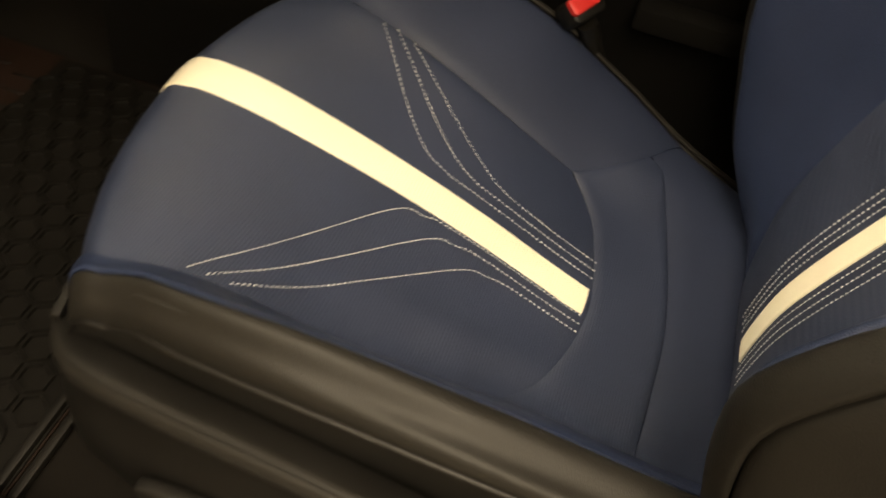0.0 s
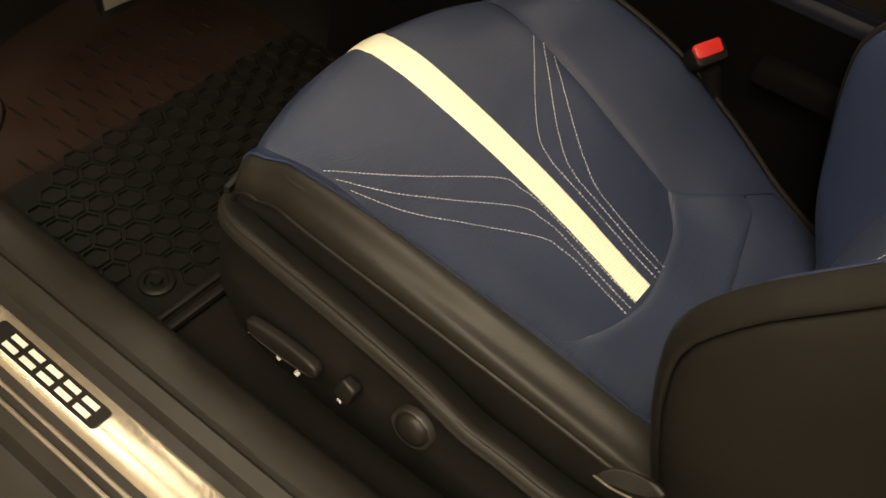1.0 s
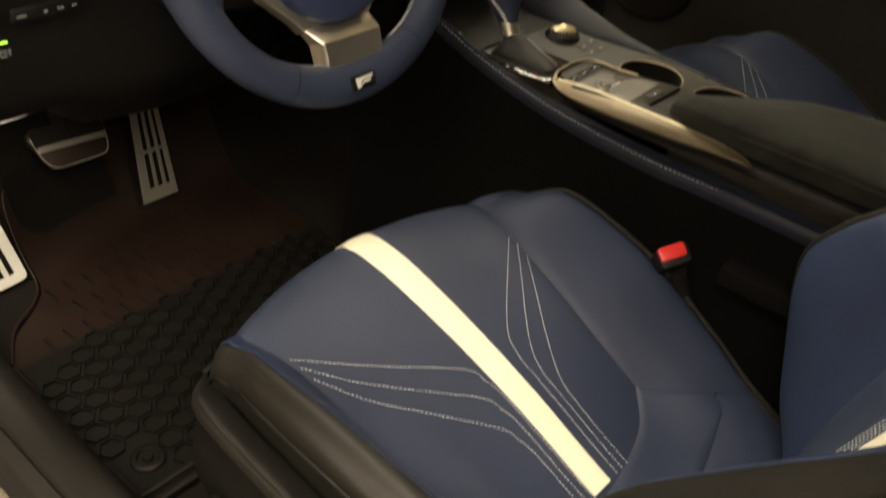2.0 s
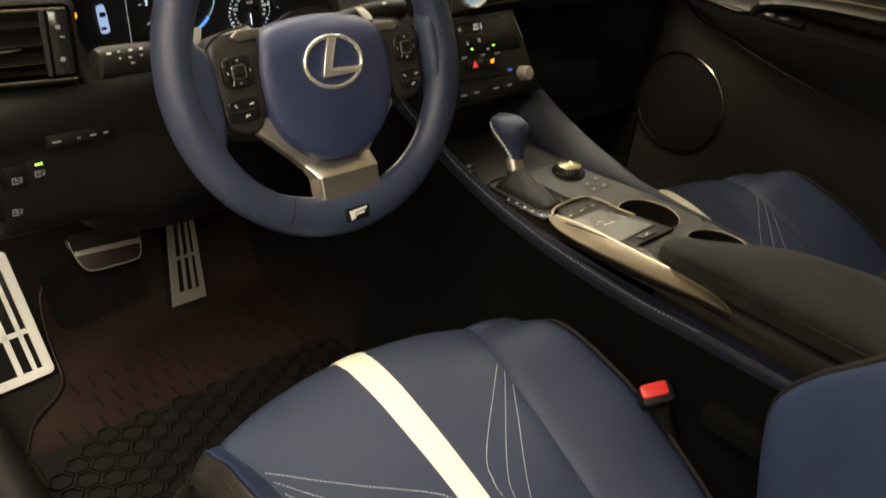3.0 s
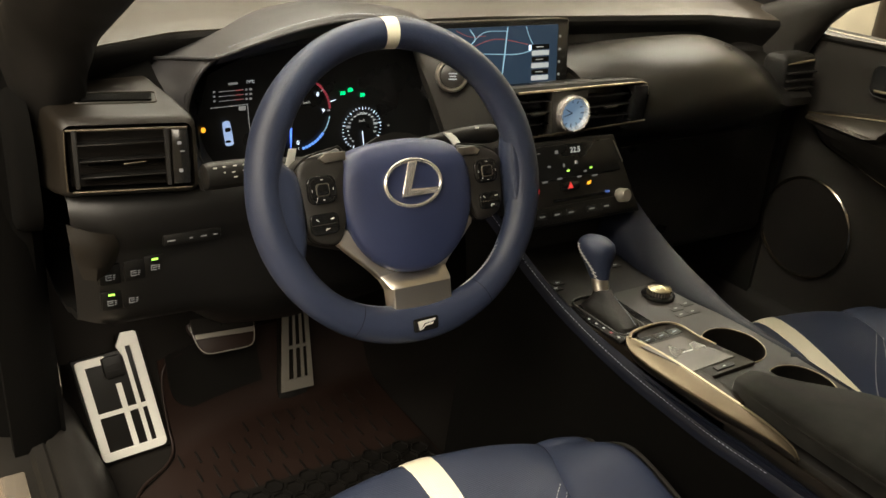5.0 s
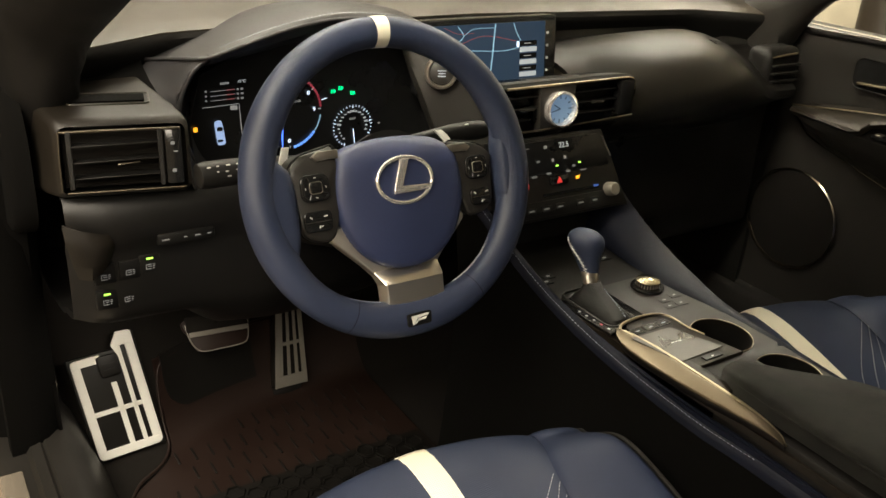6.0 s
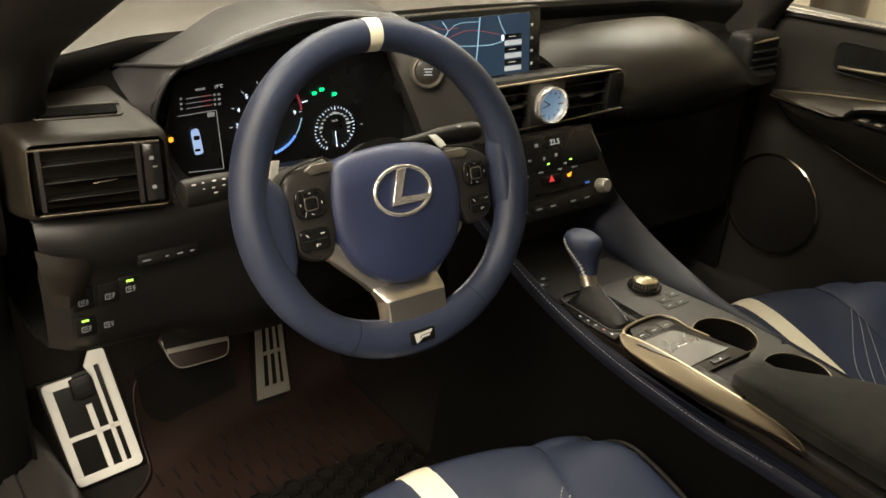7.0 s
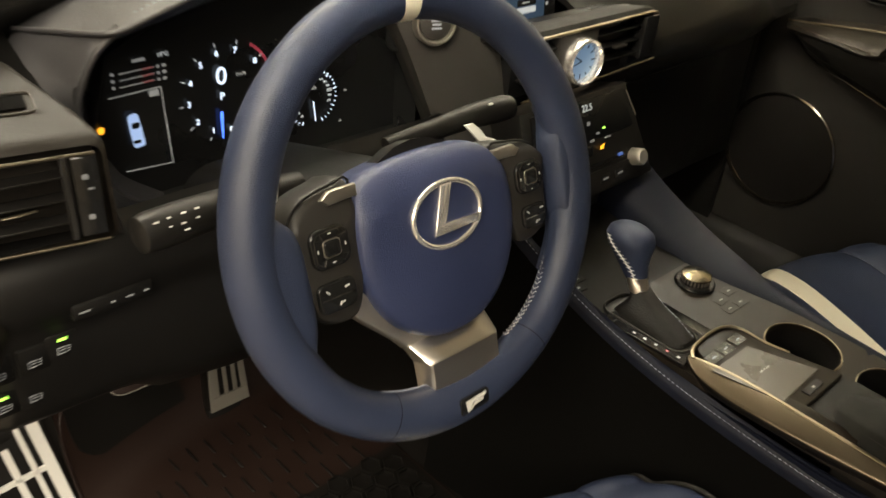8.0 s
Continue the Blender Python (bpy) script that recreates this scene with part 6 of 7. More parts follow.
for x, z, lit in ((-0.663, 0.549, 0), (-0.633, 0.550, 0), (-0.608, 0.553, 1), (-0.663, 0.512, 1), (-0.637, 0.511, 0)):
    dy = 0.0 if z < 0.53 else -0.0035
    key = part("switch", box(x - 0.013, x + 0.013, 0.2205 + dy, 0.228, z - 0.014, z + 0.013, 0.002, 2), KNEE, knee, "square black switch")
    for a0, a1, b0, b1 in ((-0.0055, 0.0015, -0.0006, 0.0002), (-0.0055, -0.0047, -0.0060, -0.0006), (-0.0030, 0.0015, -0.0034, -0.0026), (-0.0055, 0.0015, -0.0068, -0.0060), (0.0030, 0.0058, -0.0010, -0.0002), (0.0030, 0.0058, -0.0036, -0.0028), (0.0030, 0.0050, -0.0062, -0.0054)):
        part("switch_mark", box(x + a0, x + a1, 0.2189 + dy, 0.2197 + dy, z + b0, z + b1), FAINT, key)
    if lit:
        part("indicator", box(x - 0.004, x + 0.004, 0.2187 + dy, 0.2197 + dy, z + 0.007, z + 0.0092), GREEN_GLOW, key, "lit yellow-green indicator")


# housing and lens made up to go with the added footrest fill
fw = thing("footrest_fill_lamp", (-0.575, 0.345, 0.426), "added fill lamp under the lower dash panel", "lamp")
part("lamp_body", box(-0.607, -0.543, 0.328, 0.362, 0.418, 0.440, 0.003), BLACK, fw)
part("lamp_lens", box(-0.599, -0.551, 0.333, 0.357, 0.4145, 0.4183, 0.001, 1), glow("footrest_fill_lens", (1.0, 0.86, 0.66), 2.0), fw, "lit lens")

# ---------------- pedals ----------------
RM = facing((-0.628, 0.468, 0.197), (0.05, -0.93, 0.36), (-0.04, 0.32, 1))
rest = thing("foot_rest", (-0.62, 0.47, 0.1), "aluminium footrest plate with open bars", "pedal")


def leaned(pts):
    """The plate leans: its uprights slope a little to the side."""
    return [(s - 0.076 * v, v) for s, v in pts]


part("rest_base", prism(leaned([(-0.050, -0.098), (0.064, -0.098), (0.064, 0.104), (0.030, 0.104), (0.026, 0.082), (-0.050, 0.082)]), 0.012, RM @ pose(0, 0, -0.012), 0.003), RUBBER, rest, "black rubber base")
for s0, s1, v0, v1 in ((-0.046, -0.032, -0.080, 0.0655), (0.0446, 0.0595, -0.080, 0.0860), (-0.032, 0.0446, -0.0210, -0.0135), (0.0067, 0.0155, -0.080, 0.0286), (0.0295, 0.0365, -0.080, 0.0860)):
    part("tread_bar", prism(leaned([(s0, v0), (s1, v0), (s1, v1), (s0, v1)]), 0.0042, RM, 0.0006, 1), STEEL, rest, "bright aluminium bar")
part("tread_foot", prism(leaned([(-0.046, -0.080), (-0.046, -0.0875), (-0.043, -0.0925), (-0.038, -0.094), (0.051, -0.094), (0.0565, -0.0915), (0.0595, -0.0860), (0.0595, -0.080)]), 0.0042, RM, 0.0006, 1), STEEL, rest, "bright aluminium lower edge")
part("tread_hook", prism(leaned([(-0.032, 0.0655), (-0.006, 0.0655), (-0.006, 0.0745), (0.001, 0.0755), (0.001, 0.0790), (-0.040, 0.0790), (-0.0445, 0.0765), (-0.046, 0.0715), (-0.046, 0.0655)]), 0.0042, RM, 0.0006, 1), STEEL, rest, "bright aluminium upper corner")
part("rest_tongue", prism(leaned([(0.0295, 0.0860), (0.0290, 0.0700), (0.0225, 0.0890), (0.0360, 0.1095), (0.0570, 0.1080), (0.0595, 0.1050), (0.0595, 0.0860)]), 0.0042, RM, 0.0006, 1), STEEL, rest, "bright aluminium tongue")
part("rest_catch", prism(leaned(round_rect(0.032, 0.036, 0.006)), 0.009, RM @ pose(0.006, 0.058, -0.001), 0.002), RUBBER, rest, "black plastic catch")
for v in (0.052, 0.062):
    part("catch_rib", prism(leaned(round_rect(0.020, 0.002, 0.0008, 2)), 0.0010, RM @ pose(0.006, v, 0.0078)), BLACK, rest)

gas = thing("accelerator_pedal", (-0.305, 0.50, 0.1), "aluminium accelerator pedal with slots", "pedal")
GM = facing((-0.302, 0.512, 0.21), (-0.03, -0.955, 0.29), (0, 0.29, 0.955))


def tread(f0, f1, v0, v1):
    """A strip of the tapering pedal face between two shares of its width."""
    def edge(f, v):
        a, b = -0.0340 + 0.13 * (v + 0.095), 0.0300 + 0.035 * (v + 0.095)
        return (a + (b - a) * f, v)
    return [edge(f0, v0), edge(f1, v0), edge(f1, v1), edge(f0, v1)]


part("pedal_base", prism(tread(0.0, 0.99, -0.094, 0.10), 0.026, GM @ pose(0, 0, -0.026), 0.002), RAIL_DARK, gas, "dark bronze pedal body")
part("pedal_inlay", prism(tread(0.2, 0.9, -0.08, 0.10), 0.001, GM), CARPET, gas, "black rubber between the bars")
for f0, f1, v0, v1 in ((0.0, 0.245, -0.074, 0.10), (0.85, 1.0, -0.074, 0.10), (0.40, 0.49, -0.074, 0.10), (0.64, 0.735, -0.074, 0.10), (0.245, 0.85, -0.0165, -0.0105), (0.0, 1.0, -0.095, -0.074)):
    part("tread_bar", prism(tread(f0, f1, v0, v1), 0.0045, GM, 0.0006, 1), PEDAL, gas, "aluminium bar, darkened for shade")
part("pedal_foot", prism([(-0.036, -0.118), (0.020, -0.110), (0.026, -0.094), (-0.034, -0.094)], 0.02, GM @ pose(0, 0, -0.03), 0.003), BLACK, gas, "black pedal hinge")
part("pedal_arm", tube([(-0.30, 0.54, 0.29), (-0.30, 0.59, 0.38), (-0.30, 0.64, 0.48)], 0.012, 8), BLACK, gas)

brake = thing("brake_pedal", (-0.446, 0.46, 0.28), "brake pedal with an aluminium face", "pedal")
BM = facing((-0.446, 0.460, 0.2815), (0.05, -0.80, 0.60), (0.05, 0.6, 0.8))
part("pedal_base", prism([(p.x, p.y) for p in curve_points([(-0.053, 0.030, 0), (0.052, 0.030, 0), (0.0515, 0.0, 0), (0.046, -0.019, 0), (0.034, -0.0245, 0), (-0.030, -0.0265, 0), (-0.042, -0.019, 0), (-0.050, 0.0, 0)], 40, True)], 0.012, BM @ pose(0, 0, -0.010), 0.002), BROWN, brake, "dark rubber face")
# knee panel's shadow over the pedal top, made as a black plate
part("pedal_upper", prism([(-0.054, 0.0085), (0.053, 0.0085), (0.053, 0.034), (-0.054, 0.034)], 0.004, BM @ pose(0, 0, 0.0), 0.001), CARPET, brake, "upper part of the face, blackened for shadow")
rim = [BM @ p for p in curve_points([(-0.0550, 0.022, 0.002), (-0.0510, -0.002, 0.002), (-0.043, -0.0195, 0.002), (-0.030, -0.0268, 0.002), (0.0, -0.0265, 0.002), (0.034, -0.0250, 0.002), (0.047, -0.0190, 0.002), (0.0525, 0.0, 0.002), (0.0535, 0.024, 0.002)], 48)]
part("pedal_rim", tube(rim, [0.0012 - 0.0003 * abs(k - 24) / 24 for k in range(48)], 8), PEDAL, brake, "aluminium rim")
part("pedal_bar", prism(round_rect(0.101, 0.0080, 0.001, 2), 0.004, BM @ pose(0.0005, 0.0035, 0.001), 0.001), PEDAL, brake, "aluminium bar")
part("pedal_arm", tube([(-0.446, 0.475, 0.29), (-0.44, 0.53, 0.36), (-0.43, 0.60, 0.48)], 0.013, 8), CARPET, brake)

# ---------------- centre console ----------------
con = thing("centre_console", (0.0, -0.1, 0.09), "tall centre console with navy leather flanks and silver rails", "console")
# rows of each wing: y, outer edge x z, inner edge x z; the driver's one draws in and sinks towards the back
WING = {-1: ((0.22, 0.147, 0.618, 0.116, 0.575), (0.14, 0.135, 0.5705, 0.110, 0.530), (0.06, 0.1235, 0.5240, 0.103, 0.497), (-0.02, 0.1110, 0.4880, 0.098, 0.4800), (-0.12, 0.0965, 0.4585, 0.087, 0.4660), (-0.25, 0.0850, 0.4420, 0.078, 0.4560), (-0.34, 0.0765, 0.4385, 0.070, 0.4530), (-0.60, 0.070, 0.4340, 0.064, 0.448)),
        1: ((0.22, 0.155, 0.60, 0.094, 0.56), (0.14, 0.153, 0.548, 0.092, 0.508), (0.06, 0.146, 0.515, 0.086, 0.487), (-0.02, 0.138, 0.494, 0.085, 0.478), (-0.12, 0.130, 0.478, 0.106, 0.472), (-0.25, 0.129, 0.470, 0.1165, 0.467), (-0.40, 0.129, 0.462, 0.1165, 0.460), (-0.60, 0.129, 0.45, 0.1165, 0.45))}
for side in (-1, 1):
    rows, flank, seam = [], [], []
    for y, xo, zo, xi, zi in WING[side]:
        rows.append([(side * (xi - 0.004), y, zi - 0.05), (side * xi, y, zi - 0.01), (side * (xi + 0.3 * (xo - xi)), y, zi + 0.55 * (zo - zi)), (side * (xo - 0.004), y, zo - 0.001), (side * (xo + 0.003), y, zo - 0.008), (side * (xo + 0.004), y, zo - 0.02)])
        seam.append((side * (xo + 0.0025), y, zo - 0.0035))
        if side < 0:
            flank.append([(side * q, y, (zo - 0.018) * (1 - f) + 0.09 * f) for f, q in ((0, xo + 0.002), (0.12, xo - 0.008), (0.3, xo - 0.020), (0.7, xo - 0.018), (1.0, xo - 0.006))])
        else:
            flank.append([(q, y, (zo - 0.018) * (1 - f) + 0.09 * f) for f, q in ((0, 0.129), (0.12, 0.118), (0.3, 0.103), (0.7, 0.100), (1.0, 0.110))])
    rows = list(zip(*[curve_points(c, 40) for c in zip(*rows)]))
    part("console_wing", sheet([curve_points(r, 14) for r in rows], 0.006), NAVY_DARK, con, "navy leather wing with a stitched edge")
    if side < 0:
        part("wing_stitching", stitches(curve_points(seam[:-1], 220), lambda p: (side * 0.6, 0, 0.8), 0.0032, 0.0026, 0.00045, 0.0007), GREY_THREAD, con, "grey-blue stitches", kind="stuff")
    part("console_side", sheet(list(zip(*[curve_points(c, 30) for c in zip(*flank)])), 0.01, (-side, 0, 0)), FLANK_SHADED, con, "black flank, coloured darker for shade")


def deck_z(y):
    return smooth_table([(-0.6, 0.455), (-0.30, 0.466), (-0.20, 0.470), (-0.10, 0.474), (0.0, 0.478), (0.06, 0.480), (0.12, 0.484), (0.20, 0.50)], y)[0]


def deck_left(y):
    """Edge of the deck towards the driver."""
    return smooth_table([(-0.60, -0.066), (-0.34, -0.072), (-0.25, -0.080), (-0.12, -0.089), (-0.02, -0.100), (0.06, -0.106), (0.20, -0.117)], y)[0]


for ys, x1, mat, label in (((0.20, 0.12, 0.06, 0.02), 0.118, LEDGE_PAD, "black forward deck"), ((0.02, -0.02, -0.05, -0.104), 0.118, DECK, "satin deck"), ((-0.104, -0.2, -0.3, -0.6), 0.0105, DECK, "satin deck")):
    part("console_deck", sheet([[(deck_left(y) + (x1 - deck_left(y)) * k / 4, y, deck_z(y)) for k in range(5)] for y in ys], 0.01), mat, con, label)
CUPS = ((0.0575, -0.158), (0.070, -0.2625))
for cx, cy in CUPS:
    y1, y0 = (-0.104, -0.211) if cy > -0.2 else (-0.211, -0.32)
    ring_o, ring_i = [], []
    for k in range(48):
        a = TAU * k / 48
        dx, dy = math.cos(a), math.sin(a)
        reach = min((0.118 - cx) / dx if dx > 1e-6 else 9, (0.0105 - cx) / dx if dx < -1e-6 else 9, (y1 - cy) / dy if dy > 1e-6 else 9, (y0 - cy) / dy if dy < -1e-6 else 9)
        r_in = min(0.0425, reach * 0.985)
        ring_o.append((cx + dx * reach, cy + dy * reach, deck_z(cy + dy * reach)))
        ring_i.append((cx + dx * r_in, cy + dy * r_in, deck_z(cy + dy * r_in)))
    bm, _ = grid([ring_o, ring_i, [(x, y, z - 0.008) for x, y, z in ring_i]], close_v=True)
    part("cup_deck", bm, DECK, con, "dark deck round a cup holder")
part("side_rail", box(-0.092, -0.060, -0.58, -0.372, 0.326, 0.352, 0.004), FLANK_SHADED, con, "dark trim rail on the flank")
part("tray_back", box(-0.12, 0.12, 0.19, 0.21, 0.47, 0.56), BLACK, con)

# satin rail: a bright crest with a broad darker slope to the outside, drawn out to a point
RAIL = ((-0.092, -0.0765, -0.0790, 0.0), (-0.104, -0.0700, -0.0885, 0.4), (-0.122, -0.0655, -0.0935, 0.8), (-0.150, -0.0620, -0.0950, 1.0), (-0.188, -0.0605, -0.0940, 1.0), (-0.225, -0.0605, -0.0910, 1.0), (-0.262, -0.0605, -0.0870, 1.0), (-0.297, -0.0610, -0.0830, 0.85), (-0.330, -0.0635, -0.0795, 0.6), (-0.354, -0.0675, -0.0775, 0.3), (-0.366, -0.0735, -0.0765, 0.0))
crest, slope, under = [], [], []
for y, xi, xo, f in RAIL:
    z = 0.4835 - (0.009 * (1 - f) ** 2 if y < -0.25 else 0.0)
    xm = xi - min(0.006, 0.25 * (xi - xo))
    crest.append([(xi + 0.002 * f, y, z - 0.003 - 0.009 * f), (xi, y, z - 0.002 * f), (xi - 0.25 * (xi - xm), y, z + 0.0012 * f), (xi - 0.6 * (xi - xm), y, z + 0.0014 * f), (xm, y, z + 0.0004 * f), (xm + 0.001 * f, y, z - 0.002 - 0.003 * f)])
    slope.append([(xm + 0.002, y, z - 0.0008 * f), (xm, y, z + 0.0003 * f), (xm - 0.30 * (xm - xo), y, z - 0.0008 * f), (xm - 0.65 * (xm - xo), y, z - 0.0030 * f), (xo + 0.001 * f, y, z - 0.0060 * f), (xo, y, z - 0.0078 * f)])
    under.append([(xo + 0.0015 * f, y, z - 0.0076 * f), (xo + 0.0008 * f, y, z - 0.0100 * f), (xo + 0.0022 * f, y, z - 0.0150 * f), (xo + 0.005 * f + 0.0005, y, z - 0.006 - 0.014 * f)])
# crest, slope and lip step darker: the rail's shading put into its colours
for name, rows, mat, label in (("rail", crest, GOLD, "satin metal crest of the rail"), ("rail_slope", slope, RAIL_BRONZE_SHADED, "satin bronze slope of the rail, darkened for its shading"), ("rail_lip", under, RAIL_DARK, "lip under the rail, darkened for shade")):
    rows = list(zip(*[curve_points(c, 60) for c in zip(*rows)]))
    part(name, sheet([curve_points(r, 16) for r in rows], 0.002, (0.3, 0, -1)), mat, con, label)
part("rail_front", tube(curve_points([(-0.0775, -0.098, 0.4835), (-0.070, -0.0915, 0.4850), (-0.054, -0.0868, 0.4855), (-0.022, -0.0850, 0.4855), (0.001, -0.0895, 0.4850), (0.0125, -0.104, 0.4845), (0.014, -0.130, 0.4835), (0.021, -0.158, 0.4830)], 50), [0.0022 - 0.0010 * k / 49 for k in range(50)], 8), GOLD, con, "thin satin metal edge of the plinth")

# gear lever
lever = thing("gear_lever", (-0.05, -0.03, 0.478), "navy leather gear lever with pale stitching", "gear lever")
part("lever_boot", loft([[(cx + x * w, cy + y * h, z) for x, y in round_rect(1, 1, 0.3)] for cx, cy, z, w, h in ((-0.056, -0.034, 0.4785, 0.046, 0.098), (-0.056, -0.034, 0.4850, 0.042, 0.090), (-0.054, -0.026, 0.4905, 0.036, 0.066), (-0.051, -0.016, 0.4960, 0.028, 0.042), (-0.047, -0.006, 0.5015, 0.022, 0.028), (-0.044, 0.003, 0.5060, 0.021, 0.024))]), BOOT, lever, "black leather boot")
part("boot_frame", tube([(-0.056 + x, -0.030 + y, 0.4805) for x, y in round_rect(0.052, 0.112, 0.016)], 0.0018, 8, True), BLACK, lever, "black frame round the boot")
part("boot_stitching", stitches(curve_points([(-0.050, -0.078, 0.4865), (-0.047, -0.058, 0.4930), (-0.044, -0.036, 0.4985), (-0.042, -0.018, 0.5045)], 40), lambda p: (0.2, -0.5, 0.8), 0.0035, 0.002, 0.0005, 0.001), GREY_THREAD, lever, "grey stitches", kind="stuff")
part("collar", loft([[(cx + r * math.cos(TAU * k / 20), cy + r * math.sin(TAU * k / 20), z) for k in range(20)] for cx, cy, z, r in ((-0.0465, 0.000, 0.500, 0.0108), (-0.0455, 0.003, 0.505, 0.0118), (-0.0415, 0.012, 0.5165, 0.0126), (-0.0405, 0.014, 0.5185, 0.0118))]), SMOKE, lever, "satin metal collar")
KNOB = ((-0.0405, 0.013, 0.514, 0.0130, 0.0140), (-0.039, 0.020, 0.526, 0.0165, 0.0175), (-0.0375, 0.027, 0.537, 0.0208, 0.0230), (-0.0365, 0.031, 0.546, 0.0240, 0.0280), (-0.036, 0.033, 0.5535, 0.0250, 0.0300), (-0.036, 0.033, 0.5605, 0.0228, 0.0280), (-0.036, 0.033, 0.5655, 0.0172, 0.022), (-0.036, 0.033, 0.5685, 0.010, 0.013), (-0.036, 0.033, 0.5692, 0.002, 0.003))
part("knob", loft([[(cx + rx * math.cos(TAU * k / 28), cy + ry * math.sin(TAU * k / 28), z) for k in range(28)] for cx, cy, z, rx, ry in KNOB]), NAVY_SOFT, lever, "navy leather knob")
# cross stitches from the knob's outer side down to its neck
for k in range(24):
    f = k / 23 * 4.4
    n, g = int(f), f - int(f)
    cx, cy, z, rx, ry = [KNOB[n][m] * (1 - g) + KNOB[n + 1][m] * g for m in range(5)]
    mid = 214 - 9 * f - 1.4 * f * f
    ends = [Vector((cx + (rx + 0.0003) * math.cos(radians(mid + s * 9)), cy + (ry + 0.0003) * math.sin(radians(mid + s * 9)), z + s * 0.0016 * (1 if k % 2 else -1))) for s in (-1, 0, 1)]
    part("knob_stitch", tube(ends, 0.00045, 5), THREAD, lever, "pale cross stitch")

# deck details
panel = thing("gear_gate", (-0.09, -0.06, 0.478), "gloss black gear gate strip with red and white marks", "gear gate")
part("gate_plate", prism([(-0.0975, 0.010), (-0.012, 0.010), (-0.012, -0.0845), (-0.0545, -0.0865), (-0.0690, -0.094), (-0.0905, -0.0955)], 0.0045, Matrix.Translation((0, 0, 0.4760)), 0.0008), GLOSS, panel)
for k in range(5):
    part("gate_mark", box(-0.0868 - 0.0010 * k, -0.0838 - 0.0010 * k, -0.087 + 0.014 * k, -0.0835 + 0.014 * k, 0.4803, 0.4809), DARK_RED if k == 1 else DIM_WHITE, panel)
dial = thing("drive_mode_dial", (0.062, -0.01, 0.478), "round drive mode dial with a spun metal cap", "dial")
DM = Matrix.Translation((0.0585, -0.0115, 0.477))
part("dial_base", turned([(0.025, 0.0), (0.025, 0.003), (0.023, 0.005), (0.0, 0.005)], DM), GLOSS, dial)
part("dial_side", turned([(0.0170, 0.003), (0.0168, 0.011), (0.0160, 0.013), (0.0, 0.013)], DM), DARK, dial)
part("dial_cap", turned([(0.0185, 0.0115), (0.0185, 0.0130), (0.0175, 0.0140), (0.0020, 0.0172), (0.0008, 0.0174), (0.0, 0.0130)], DM), SPUN, dial, "spun metal cap")
for k in range(24):
    part("grip_rib", box(0.0164, 0.0176, -0.0008, 0.0008, 0.004, 0.0125, 0.0003, 1, DM @ Matrix.Rotation(TAU * k / 24, 4, "Z")), SMOKE, dial)
for x, y in ((0.050, -0.066), (0.073, -0.066), (0.055, -0.05), (0.080, -0.045)):
    k = single("console_key", box(x - 0.010, x + 0.010, y - 0.008, y + 0.006, 0.474, deck_z(y) + 0.0004, 0.0002, 1), DECK, "small black console key with a pale mark", "key", "", "console keys")
    part("key_mark", box(x - 0.003, x + 0.003, y - 0.002, y - 0.0005, deck_z(y), deck_z(y) + 0.0008), FAINT, k)
for x, y in ((-0.085, 0.085), (-0.062, 0.078), (-0.075, 0.065), (0.045, 0.10), (0.062, 0.09)):
    k = single("console_key", box(x - 0.010, x + 0.010, y - 0.008, y + 0.006, 0.477, deck_z(y) + 0.0012, 0.0004, 1), BOOT, "small black console key with a pale mark", "key", "", "console keys")
    part("key_mark", box(x - 0.003, x + 0.003, y - 0.003, y, deck_z(y) + 0.0008, deck_z(y) + 0.0017), DIM_WHITE, k)

# touch pad
tp = thing("touch_pad", (-0.03, -0.16, 0.475), "touch pad on a raised dark plinth", "touch pad")
po = curve_points([(-0.0640, -0.118, 0), (-0.0640, -0.099, 0), (-0.052, -0.0880, 0), (-0.022, -0.0835, 0), (0.0, -0.0885, 0), (0.011, -0.104, 0), (0.0125, -0.130, 0)], 24)
po = [(p.x, p.y) for p in po] + [(0.034, -0.2105), (0.034, -0.2125), (-0.045, -0.2125), (-0.0455, -0.2135), (-0.0455, -0.27), (-0.0605, -0.27), (-0.0605, -0.18)]
part("pad_plinth", prism(po, 0.014, Matrix.Translation((0, 0, 0.471)), 0.001, 2), DECK, tp)
TPM = Matrix.Translation((-0.031, -0.160, 0.4852)) @ Matrix.Rotation(radians(-2), 4, "Z")
part("pad_surface", prism([(-0.0500, 0.0360), (0.0200, 0.0375), (0.0495, -0.0310), (-0.0305, -0.0365)], 0.0012, TPM, 0.0004, 1), material("touch_pad_grey", (0.036, 0.030, 0.022), 0.30), tp, "smooth grey touch surface")
for w, dx in ((0.005, -0.006), (0.003, 0.0), (0.006, 0.006)):
    part("pad_mark", prism(round_rect(w, 0.0014, 0.0005, 2), 0.0003, TPM @ pose(dx, 0.004, 0.0012, 0, 0, 4)), PAINT, tp)
for k in range(3):
    part("pad_key", box(-0.068 + 0.025 * k, -0.047 + 0.025 * k, -0.1175 + 0.001 * k, -0.104 + 0.001 * k, 0.484, 0.4857, 0.0002, 1), GLOSS, tp)
    part("key_mark", box(-0.061 + 0.025 * k, -0.054 + 0.025 * k, -0.1118 + 0.001 * k, -0.1108 + 0.001 * k, 0.4854, 0.4860), GREY_THREAD, tp)
part("pad_key", box(-0.030, 0.002, -0.2075, -0.1985, 0.484, 0.4865, 0.0006, 1), BLACK, tp, "narrow black key")
part("key_mark", box(-0.016, -0.012, -0.2040, -0.2025, 0.4862, 0.4868), PAINT, tp)
